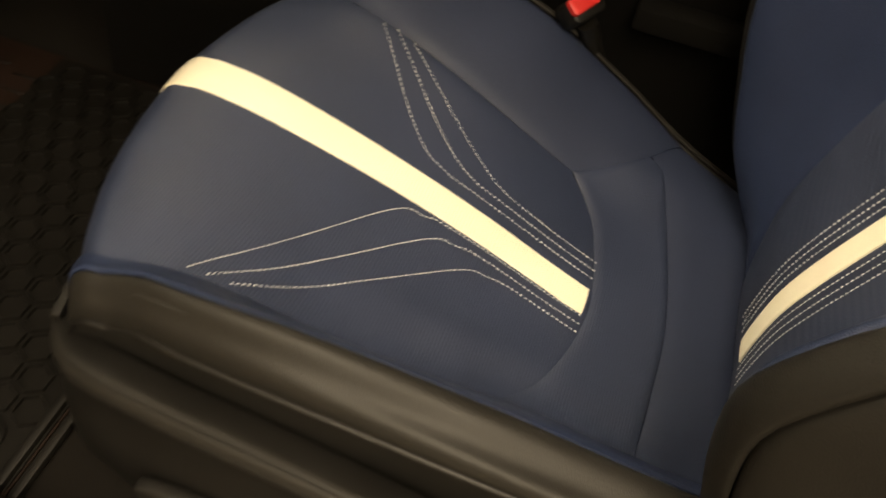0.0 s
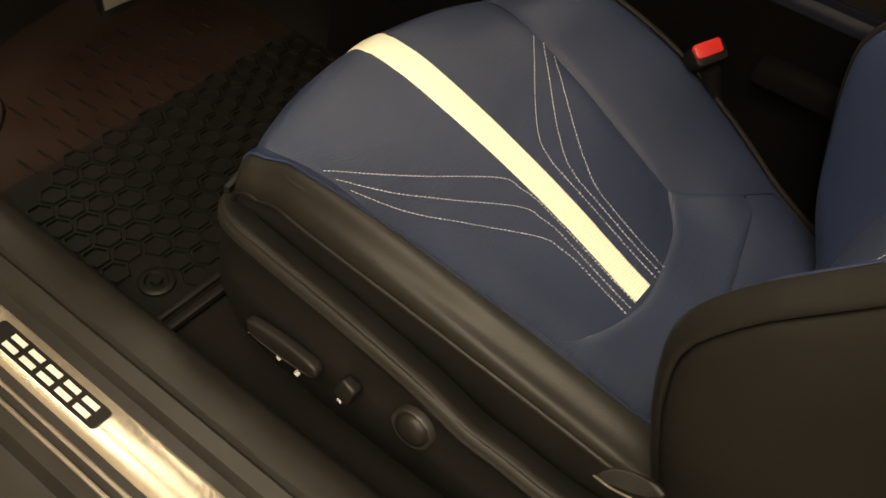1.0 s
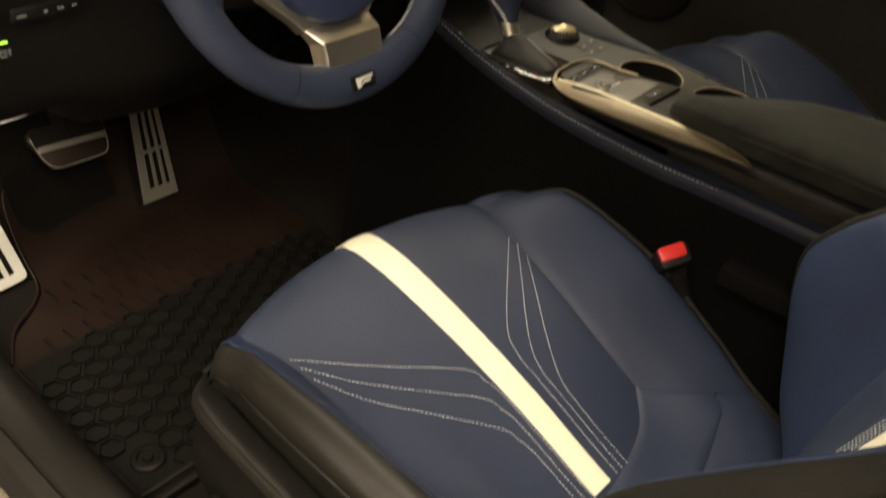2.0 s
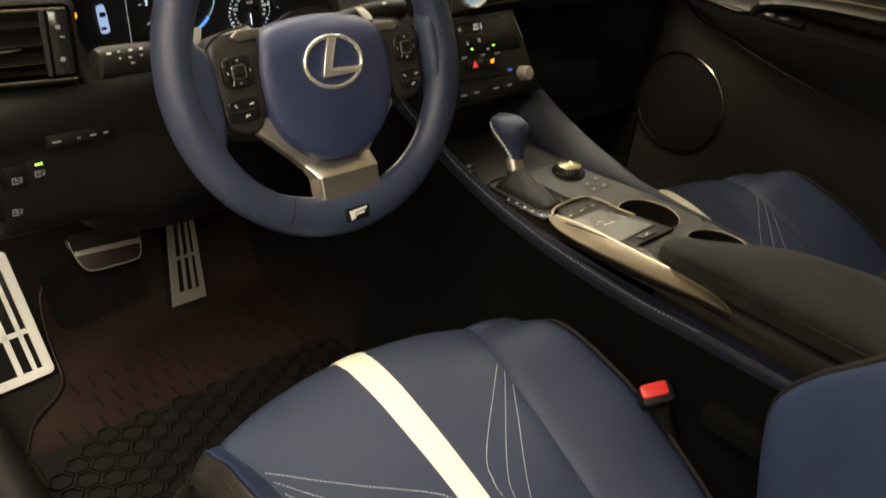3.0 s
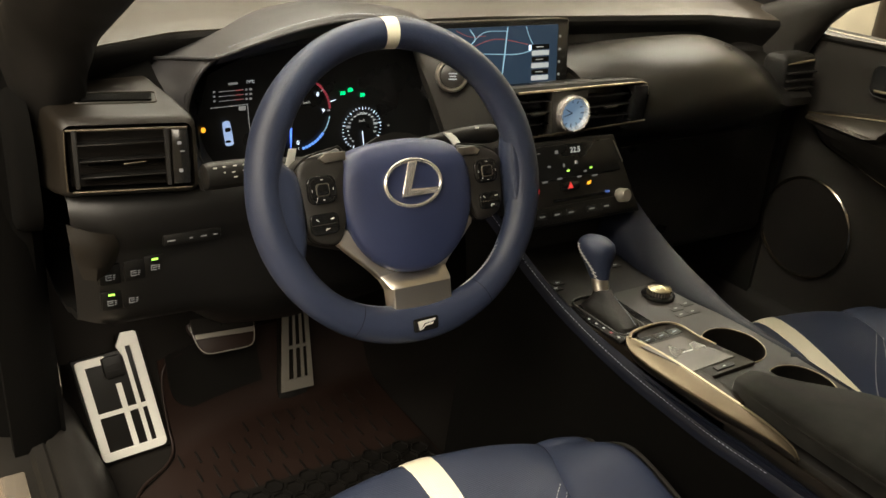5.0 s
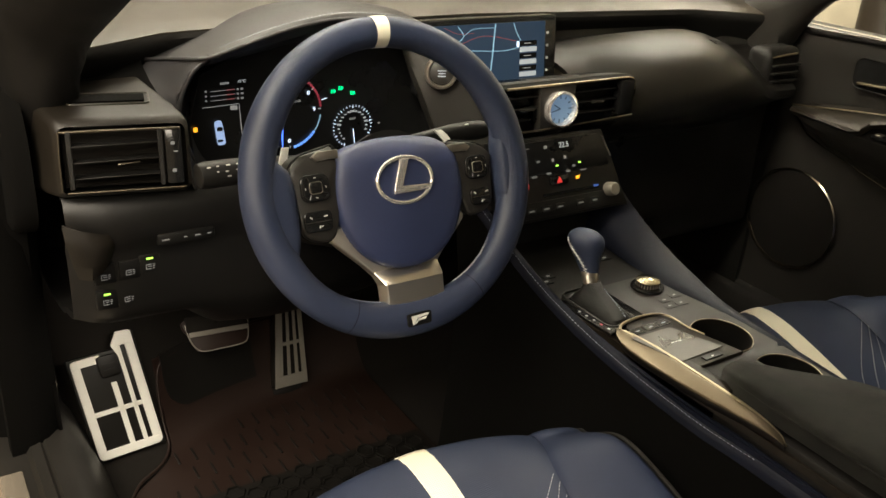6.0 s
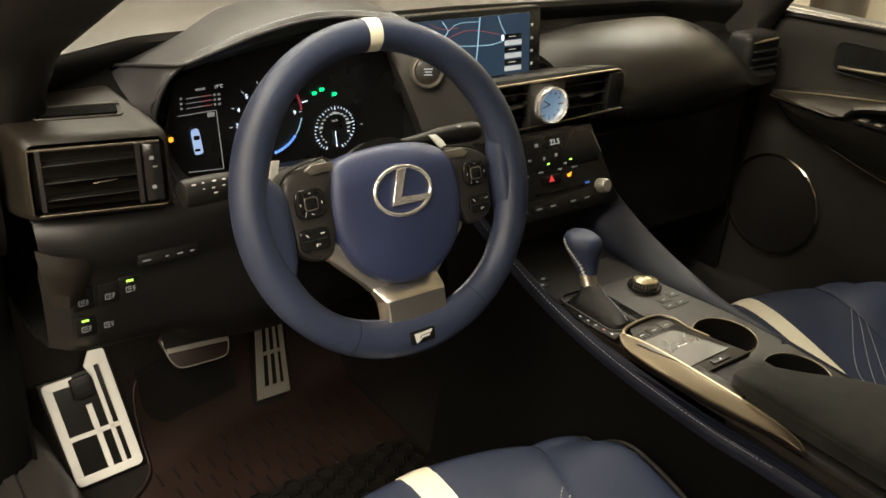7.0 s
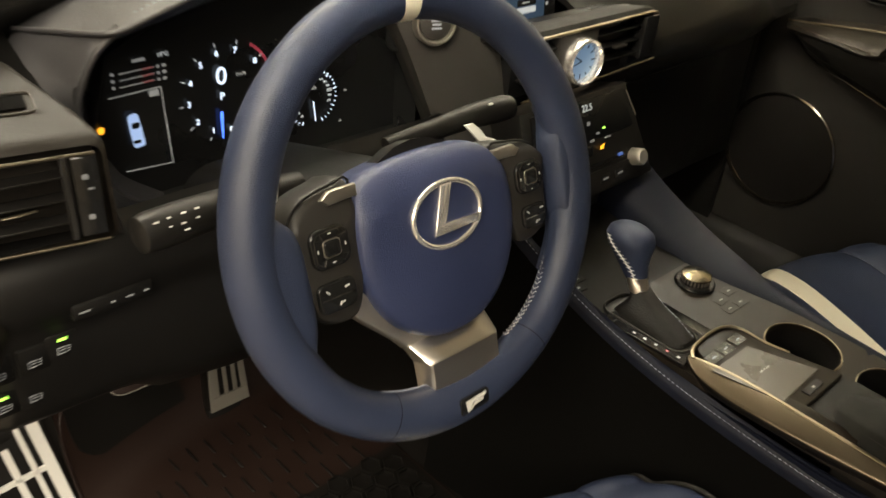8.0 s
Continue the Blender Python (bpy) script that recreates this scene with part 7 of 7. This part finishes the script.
part("pad_slot", box(-0.045, 0.040, -0.262, -0.213, 0.4770, 0.4805), BOOT, tp, "dark recess before the armrest")
tp.location.z -= 0.002

# cup holders
for cx, cy in CUPS:
    cup = thing("cup_holder", (cx, cy, 0.42), "round cup holder with a bright rim", "cup holder", "cup holders")
    part("cup_rim", tube([(cx + 0.0425 * math.cos(TAU * k / 48), cy + 0.0425 * math.sin(TAU * k / 48), deck_z(cy + 0.0425 * math.sin(TAU * k / 48)) + 0.0006) for k in range(48)], 0.0009, 8, True), GOLD, cup, "bright rim")
    bm, _ = grid([[(cx + r * math.cos(TAU * k / 40), cy + r * math.sin(TAU * k / 40), z) for k in range(40)] for r, z in ((0.0424, 0.4655), (0.0405, 0.440), (0.0395, 0.408), (0.036, 0.405), (0.0004, 0.405))], close_v=True)
    part("cup_well", bm, BOOT, cup, "black well")

# armrest
arm = thing("armrest", (0.01, -0.45, 0.46), "black suede armrest lid with a stitched edge", "armrest")
rings = []
for y, w, zt in ((-0.234, 0.062, 0.488), (-0.241, 0.074, 0.499), (-0.265, 0.086, 0.508), (-0.33, 0.094, 0.513), (-0.45, 0.096, 0.515), (-0.62, 0.096, 0.512), (-0.68, 0.094, 0.505)):
    rings.append([(0.020 + x * (2 * w - 0.028), y - 0.165 * max(0.0, x + 0.2) * min(1.0, (y + 0.80) / 0.4), 0.470 + (q + 0.5) * (zt - 0.470)) for x, q in round_rect(1, 1, 0.24, 6)])
part("lid", loft(rings), SUEDE, arm, "black suede lid")
part("lid_seam", tube([(-0.040, -0.243, 0.489), (-0.0520, -0.275, 0.494), (-0.0600, -0.34, 0.497), (-0.0625, -0.45, 0.499), (-0.0625, -0.66, 0.497)], 0.0014, 6), BOOT, arm)
part("lid_base", prism([(-0.068, -0.262), (-0.068, -0.70), (0.112, -0.70), (0.112, -0.385), (-0.005, -0.272)], 0.034, Matrix.Translation((0, 0, 0.438)), 0.004), BLACK, arm)

# ---------------- belt buckle ----------------
bk = thing("seat_belt_buckle", (-0.125, -0.31, 0.2), "black belt buckle with a red release button", "belt buckle")
BK = facing((-0.119, -0.322, 0.353), (-0.5, -0.4, 0.75), (0.86, 0.5, 0.84)) @ pose(0, 0, 0, 0, 0, 30)
part("buckle_body", prism(round_rect(0.040, 0.026, 0.007), 0.030, BK @ pose(0.003, -0.001, -0.026), 0.004), BOOT, bk)
part("release_button", prism(round_rect(0.033, 0.0170, 0.004), 0.008, BK @ pose(0, 0.003, 0.001), 0.002), RED, bk, "red release button")
part("buckle_stalk", tube([(-0.108, -0.330, 0.330), (-0.090, -0.352, 0.27), (-0.084, -0.37, 0.13)], [0.011, 0.009, 0.008], 10), BLACK, bk)

# ---------------- floor mat ----------------
mat_thing = thing("floor_mat", (-0.4, 0.2, 0.09), "brown-black rubber floor mat with hexagon cells", "floor mat")


def mat_z(x, y):
    return floor_z(x, y) + 0.0075


def mat_left(p):
    return smooth_table([(-0.01, -0.655), (0.28, -0.66), (0.34, -0.635), (0.39, -0.575), (0.42, -0.548), (0.51, -0.548)], p)[0]


rows = []
for k in range(44):
    p = -0.01 + 0.515 * k / 43
    x0 = mat_left(p)
    row = []
    for j in range(25):
        x = x0 + (-0.14 - x0) * j / 24
        y = p + toe_shift(x) * min(1.0, max(0.0, p / 0.3))
        row.append((x, y, mat_z(x, y)))
    rows.append(row)
part("mat_sheet", sheet(rows, 0.006), BROWN, mat_thing, "brown rubber sheet")
lip = []
for x, p in ((-0.655, 0.30), (-0.62, 0.362), (-0.575, 0.396), (-0.552, 0.425), (-0.550, 0.455), (-0.549, 0.480), (-0.543, 0.4955), (-0.525, 0.5015), (-0.48, 0.503), (-0.40, 0.503), (-0.30, 0.503), (-0.18, 0.503)):
    y = p + toe_shift(x)
    lip.append((x, y, mat_z(x, y) + 0.002))
part("mat_lip", tube(curve_points(lip, 70), 0.0026, 10), BROWN, mat_thing, "raised lip of the mat")
dark_area = []
for k in range(9):
    p = 0.462 + 0.044 * k / 8
    x0, x1 = smooth_table([(0.462, -0.500), (0.469, -0.520), (0.480, -0.532), (0.506, -0.535)], p)[0], -0.36
    row = []
    for j in range(13):
        x = x0 + (x1 - x0) * j / 12
        y = p + toe_shift(x)
        row.append((x, y - 0.003, mat_z(x, y) + 0.002))
    dark_area.append(row)
part("mat_dark_area", sheet(dark_area, 0.002), RUBBER, mat_thing, "black area at the upper end of the mat")
part("mat_panel", sheet([[(x, y, 0.0945) for x in (-0.652, -0.4, -0.145)] for y in (-0.008, 0.1, 0.2, 0.285)], 0.002), RUBBER, mat_thing, "dark panel under the hexagons")
for y0 in (-0.024, -0.006):
    part("mat_border", box(-0.658, -0.14, y0, y0 + 0.010, 0.091, 0.101, 0.003), RUBBER, mat_thing, "ribbed border")
part("mat_stud", turned([(0.021, 0.0), (0.021, 0.005), (0.018, 0.007), (0.014, 0.007), (0.012, 0.003), (0.007, 0.003), (0.006, 0.008), (0.0, 0.008)], Matrix.Translation((-0.618, 0.042, 0.0935))), RUBBER, mat_thing, "round fixing stud")

# ---------------- passenger door ----------------
door = thing("passenger_door", (0.72, 0.0, 0.1), "dark passenger door with padded armrest and speaker", "door")
dz = [(0.10, 0.705), (0.30, 0.712), (0.46, 0.715), (0.56, 0.722), (0.64, 0.726), (0.72, 0.722), (0.765, 0.716), (0.778, 0.722), (0.785, 0.75), (0.78, 0.80)]
part("door_skin", sheet([[(x, y, z + 0.02 * max(0, -y) * (z > 0.7)) for z, x in dz] for y in (0.34, 0.25, 0.1, -0.1, -0.4, -0.75)], 0.015, (1, 0, 0)), DARK, door, "dark inner skin")
part("belt_trim", tube([(0.712, 0.31, 0.772), (0.711, 0.15, 0.778), (0.710, -0.1, 0.785), (0.71, -0.6, 0.79)], 0.005, 10), BLACK, door, "padded rail under the window")
part("belt_line", tube([(0.7075, 0.31, 0.7775), (0.7065, 0.15, 0.7835), (0.7055, -0.1, 0.7905), (0.7055, -0.6, 0.7955)], 0.0012, 8), VENT_TRIM, door, "thin satin line under the window")
ledge = []
for y, xo, zo, xi, zi in ((0.254, 0.700, 0.625, 0.692, 0.624), (0.235, 0.700, 0.631, 0.660, 0.630), (0.205, 0.700, 0.636, 0.646, 0.634), (0.14, 0.702, 0.648, 0.641, 0.633), (0.085, 0.702, 0.656, 0.640, 0.631), (0.066, 0.702, 0.659, 0.652, 0.640), (0.05, 0.702, 0.662, 0.668, 0.652), (-0.1, 0.704, 0.680, 0.670, 0.670), (-0.6, 0.704, 0.70, 0.672, 0.69)):
    ledge.append([(xo + 0.02, y, zo + 0.004), (xo, y, zo + 0.002), ((xo + xi) / 2, y, (zo + zi) / 2 + 0.002), (xi + 0.003, y, zi), (xi, y, zi - 0.005), (xi + 0.012, y, zi - 0.014)])
part("armrest_ledge", sheet(list(zip(*[curve_points(c, 40) for c in zip(*ledge)])), 0.004), LEDGE, door, "satin bronze armrest ledge")
part("ledge_line", tube(curve_points([(0.690, 0.252, 0.630), (0.684, 0.22, 0.636), (0.682, 0.12, 0.653), (0.682, 0.0, 0.670), (0.682, -0.12, 0.684), (0.684, -0.5, 0.70)], 40), 0.0016, 8), GOLD, door, "satin metal line along the armrest")
part("ledge_line", tube(curve_points([(0.690, 0.250, 0.628), (0.656, 0.225, 0.6335), (0.643, 0.19, 0.6345), (0.640, 0.14, 0.6335), (0.640, 0.08, 0.6315)], 30), 0.0010, 8), VENT_TRIM, door, "satin metal line along the armrest")
body = []
for y, za, zb, f in ((0.246, 0.620, 0.612, 0.1), (0.225, 0.628, 0.606, 0.5), (0.18, 0.628, 0.586, 0.9), (0.08, 0.624, 0.562, 1.0), (0.0, 0.622, 0.540, 1.0), (-0.1, 0.622, 0.520, 1.0), (-0.2, 0.622, 0.505, 1.0), (-0.6, 0.62, 0.49, 1.0)):
    body.append([(0.708, y, za + 0.012), (0.690 - 0.02 * f, y, za + 0.002), (0.690 - 0.042 * f, y, za - 0.004), (0.690 - 0.044 * f, y, za * 0.6 + zb * 0.4), (0.692 - 0.030 * f, y, zb + 0.008), (0.708, y, zb)])
part("armrest_body", sheet(list(zip(*[curve_points(c, 30) for c in zip(*body)])), 0.004, (1, 0, 0)), DASH, door, "black leather armrest front")
part("window_switch", box(0.650, 0.672, -0.03, 0.052, 0.6215, 0.630, 0.003), GLOSS, door, "glossy window switch panel")
for k in range(2):
    part("switch_key", box(0.653, 0.667, 0.030 - 0.030 * k, 0.045 - 0.030 * k, 0.6295, 0.6325, 0.001, 1), SMOKE, door)
part("trim_line", tube(curve_points([(0.700, 0.244, 0.610), (0.676, 0.215, 0.604), (0.662, 0.175, 0.586), (0.656, 0.08, 0.563), (0.656, 0.0, 0.542), (0.658, -0.1, 0.522)], 40), 0.0010, 8), DARK_CHROME, door, "thin metal line")
part("speaker_ring", turned([(0.1085, 0.0), (0.1080, 0.004), (0.1055, 0.006), (0.1025, -0.001), (0.102, -0.006)], facing((0.703, 0.205, 0.395), (-1, 0, 0)), 72), material("speaker_ring_metal", (0.52, 0.47, 0.39), 0.17, metal=1.0, spread=0.02), door, "satin metal speaker ring")
part("speaker_grille", turned([(0.1025, 0.0), (0.098, 0.004), (0.0, 0.007)], facing((0.7035, 0.205, 0.395), (-1, 0, 0))), CARPET, door, "black speaker grille")
part("handle_recess", prism(round_rect(0.150, 0.058, 0.016), 0.003, facing((0.7165, 0.078, 0.718), (-1, 0, 0.0))), GLOSS, door, "dark handle recess")
part("recess_rim", tube([facing((0.7135, 0.078, 0.718), (-1, 0, 0.0)) @ Vector((x, y, 0)) for x, y in round_rect(0.150, 0.058, 0.016)], 0.0016, 6, True), BLACK, door)
part("door_handle", tube([(0.712, 0.140, 0.699), (0.707, 0.12, 0.701), (0.705, 0.06, 0.706), (0.708, 0.018, 0.711)], 0.0030, 8), GOLD, door, "silver door handle")
part("lock_mark", box(0.7105, 0.714, 0.030, 0.042, 0.722, 0.734, 0.001, 1), RED, door, "small red lock mark")
part("mirror_sail", prism([(-0.30, 0.0), (0.0, 0.0), (0.0, 0.035), (-0.06, 0.16), (-0.30, 0.10)], 0.012, Matrix(((0, 0, 1, 0.70), (-1, 0, 0, 0.288), (0, 1, 0, 0.772), (0, 0, 0, 1))), 0.003), BLACK, door, "black triangle at the window's corner")
pv = thing("passenger_vent", (0.6, 0.25, 0.66), "small air vent beside the passenger door", "air vent")
part("vent_body", box(0.574, 0.674, 0.243, 0.30, 0.668, 0.748, 0.016, 4), BOOT, pv)
part("trim_bar", tube([(0.580, 0.2405, 0.7335), (0.61, 0.2385, 0.7365), (0.650, 0.2395, 0.738)], [0.0012, 0.0026, 0.0022], 8), GOLD, pv, "satin silver trim")
for k in range(3):
    part("slat", box(0.586, 0.666, 0.236, 0.25, 0.684 + 0.015 * k, 0.688 + 0.015 * k, 0.001, 1), BLACK, pv)
pw = single("window_passenger", sheet([[(0.735, y, 0.785), (0.70, y, 0.95), (0.62, y, 1.12)] for y in (0.30, -0.1, -0.8)], 0.004), GLASS, "clear side window of the passenger door", "window", "structure")
pw.visible_shadow = False

# ---------------- seat switches, sill plate ----------------
sw = thing("seat_switches", (-0.655, -0.25, 0.2), "row of seat adjustment switches on the seat's flank", "switches")
def flank_x(y):
    return SEAT_X + smooth_table([(-0.476, -0.290), (-0.34, -0.298), (-0.17, -0.292), (-0.11, -0.282)], y)[0]
SWM = facing((flank_x(-0.205) - 0.004, -0.2055, 0.2455), (-1, 0.02, 0.10), (0, 0.10, 1))
slide = part("slide_switch", prism([(p.x, p.y) for p in curve_points([(-0.043, 0.004, 0), (-0.038, 0.010, 0), (0.0, 0.0115, 0), (0.036, 0.007, 0), (0.043, -0.002, 0), (0.036, -0.008, 0), (0.0, -0.0085, 0), (-0.036, -0.006, 0)], 40, True)], 0.012, SWM @ pose(0, 0, -0.002), 0.003, 3), BLACK, sw, "long black rocker")
part("rocker_edge", tube([SWM @ p for p in curve_points([(-0.040, -0.005, 0.009), (0.0, -0.008, 0.0098), (0.036, -0.007, 0.009), (0.042, -0.002, 0.008)], 20)], 0.0008, 6), DARK, slide)
part("tilt_switch", prism(round_rect(0.018, 0.024, 0.005), 0.012, facing((flank_x(-0.282) - 0.002, -0.282, 0.258), (-1, 0.05, 0.15), (0, -0.25, 1)), 0.003, 3), BLACK, sw, "upright black rocker")
dialm = facing((flank_x(-0.345) - 0.001, -0.345, 0.258), (-1, 0, 0.1))
lumbar = part("lumbar_switch", turned([(0.0, 0.0065), (0.010, 0.0062), (0.0150, 0.0035), (0.0165, 0.0), (0.0165, -0.006)], dialm), BLACK, sw, "round lumbar switch")
part("switch_well", turned([(0.0165, 0.0005), (0.0195, 0.0015), (0.0205, 0.0), (0.0205, -0.006)], dialm), DARK, lumbar)
for y, z in ((-0.166, 0.2115), (-0.190, 0.2085), (-0.214, 0.2075), (-0.268, 0.222)):
    for dy, dz, l, h in ((0.0, 0.0, 0.0042, 0.0006), (0.0012, 0.0014, 0.0007, 0.0026), (-0.0016, -0.0014, 0.0018, 0.0006)):
        part("switch_mark", box(flank_x(y) - 0.0036, flank_x(y) + 0.001, y + dy - l / 2, y + dy + l / 2, z + dz - h / 2, z + dz + h / 2), PAINT, sw)

plate_t = thing("sill_plate", (-0.80, -0.2, 0.205), "bright brushed metal sill plate with a dark inset panel", "sill plate")
part("plate", sheet([[(x, y, z) for x, z in ((-0.7835, 0.2075), (-0.786, 0.2095), (-0.820, 0.2095), (-0.8235, 0.2075))] for y in (-0.62, -0.3, 0.0, 0.2, 0.33)], 0.003), PLATE, plate_t, "bright brushed metal plate")
part("name_panel", prism(round_rect(0.022, 0.150, 0.004), 0.0012, Matrix.Translation((-0.803, -0.0545, 0.2093))), BLACK, plate_t, "dark panel")
for k in range(5):
    y = -0.108 + 0.0245 * k
    for dx, w, yy, l in ((-0.0048, 0.0052, 0, 0.018), (0.0048, 0.0052, 0, 0.018)):
        part("panel_bar", box(-0.803 + dx - w / 2, -0.803 + dx + w / 2, y + yy - l / 2, y + yy + l / 2, 0.2104, 0.2112), STEEL, plate_t)
for x, z in ((-0.832, 0.202), (-0.842, 0.1965)):
    part("sill_line", tube([(x, -0.7, z), (x, 0.4, z)], 0.0022, 8), SILVER, plate_t, "thin bright line")

# ---------------- raised cells of the floor mat ----------------
def shared_pieces(name, bm, mat, parent, spots, label=""):
    """Alike pieces on one mesh, each an object of its own under parent."""
    first = part(name, bm, mat, None)
    base_spot = origin_of(parent)
    mesh = first.data
    for n, spot in enumerate(spots):
        ob = first if n == 0 else new(name, mesh)
        ob.parent = parent
        ob.location = Vector(spot) - base_spot
        if label:
            ob["label"] = label


cell = bmesh.new()
outer, inner = [], []
for k in range(6):
    a = radians(60 * k)
    outer.append([(0.0178 * math.cos(a), 0.0178 * math.sin(a), 0.0), (0.0172 * math.cos(a), 0.0172 * math.sin(a), 0.0042)])
    inner.append([(0.0146 * math.cos(a), 0.0146 * math.sin(a), 0.0042), (0.0142 * math.cos(a), 0.0142 * math.sin(a), 0.0)])
rings = [[cell.verts.new(p) for p in row] for row in ([o[0] for o in outer], [o[1] for o in outer], [q[0] for q in inner], [q[1] for q in inner])]
for a, b in zip(rings, rings[1:]):
    for k in range(6):
        cell.faces.new((a[k], a[(k + 1) % 6], b[(k + 1) % 6], b[k]))
spots = []
for i in range(17):
    for j in range(9):
        x, y = -0.640 + 0.0294 * i, 0.018 + 0.0338 * j + (0.0169 if i % 2 else 0)
        if math.hypot(x + 0.618, y - 0.042) > 0.034 and y < 0.285 - 0.25 * max(0, -0.5 - x):
            spots.append((x, y, 0.0943))
shared_pieces("mat_cell", cell, RUBBER, mat_thing, spots)
spots = []
for r in range(4):
    for i in range(15):
        x, y = -0.60 + 0.029 * i + 0.012 * r, 0.305 + 0.048 * r
        if x < -0.17 and y < 0.405 + toe_shift(x) and not (y > 0.34 and x < -0.55):
            spots.append((x, y, mat_z(x, y) + 0.0002))
shared_pieces("mat_rib", box(-0.0019, 0.0019, -0.017, 0.017, 0.0, 0.002, 0.0006, 1), RUBBER, mat_thing, spots)
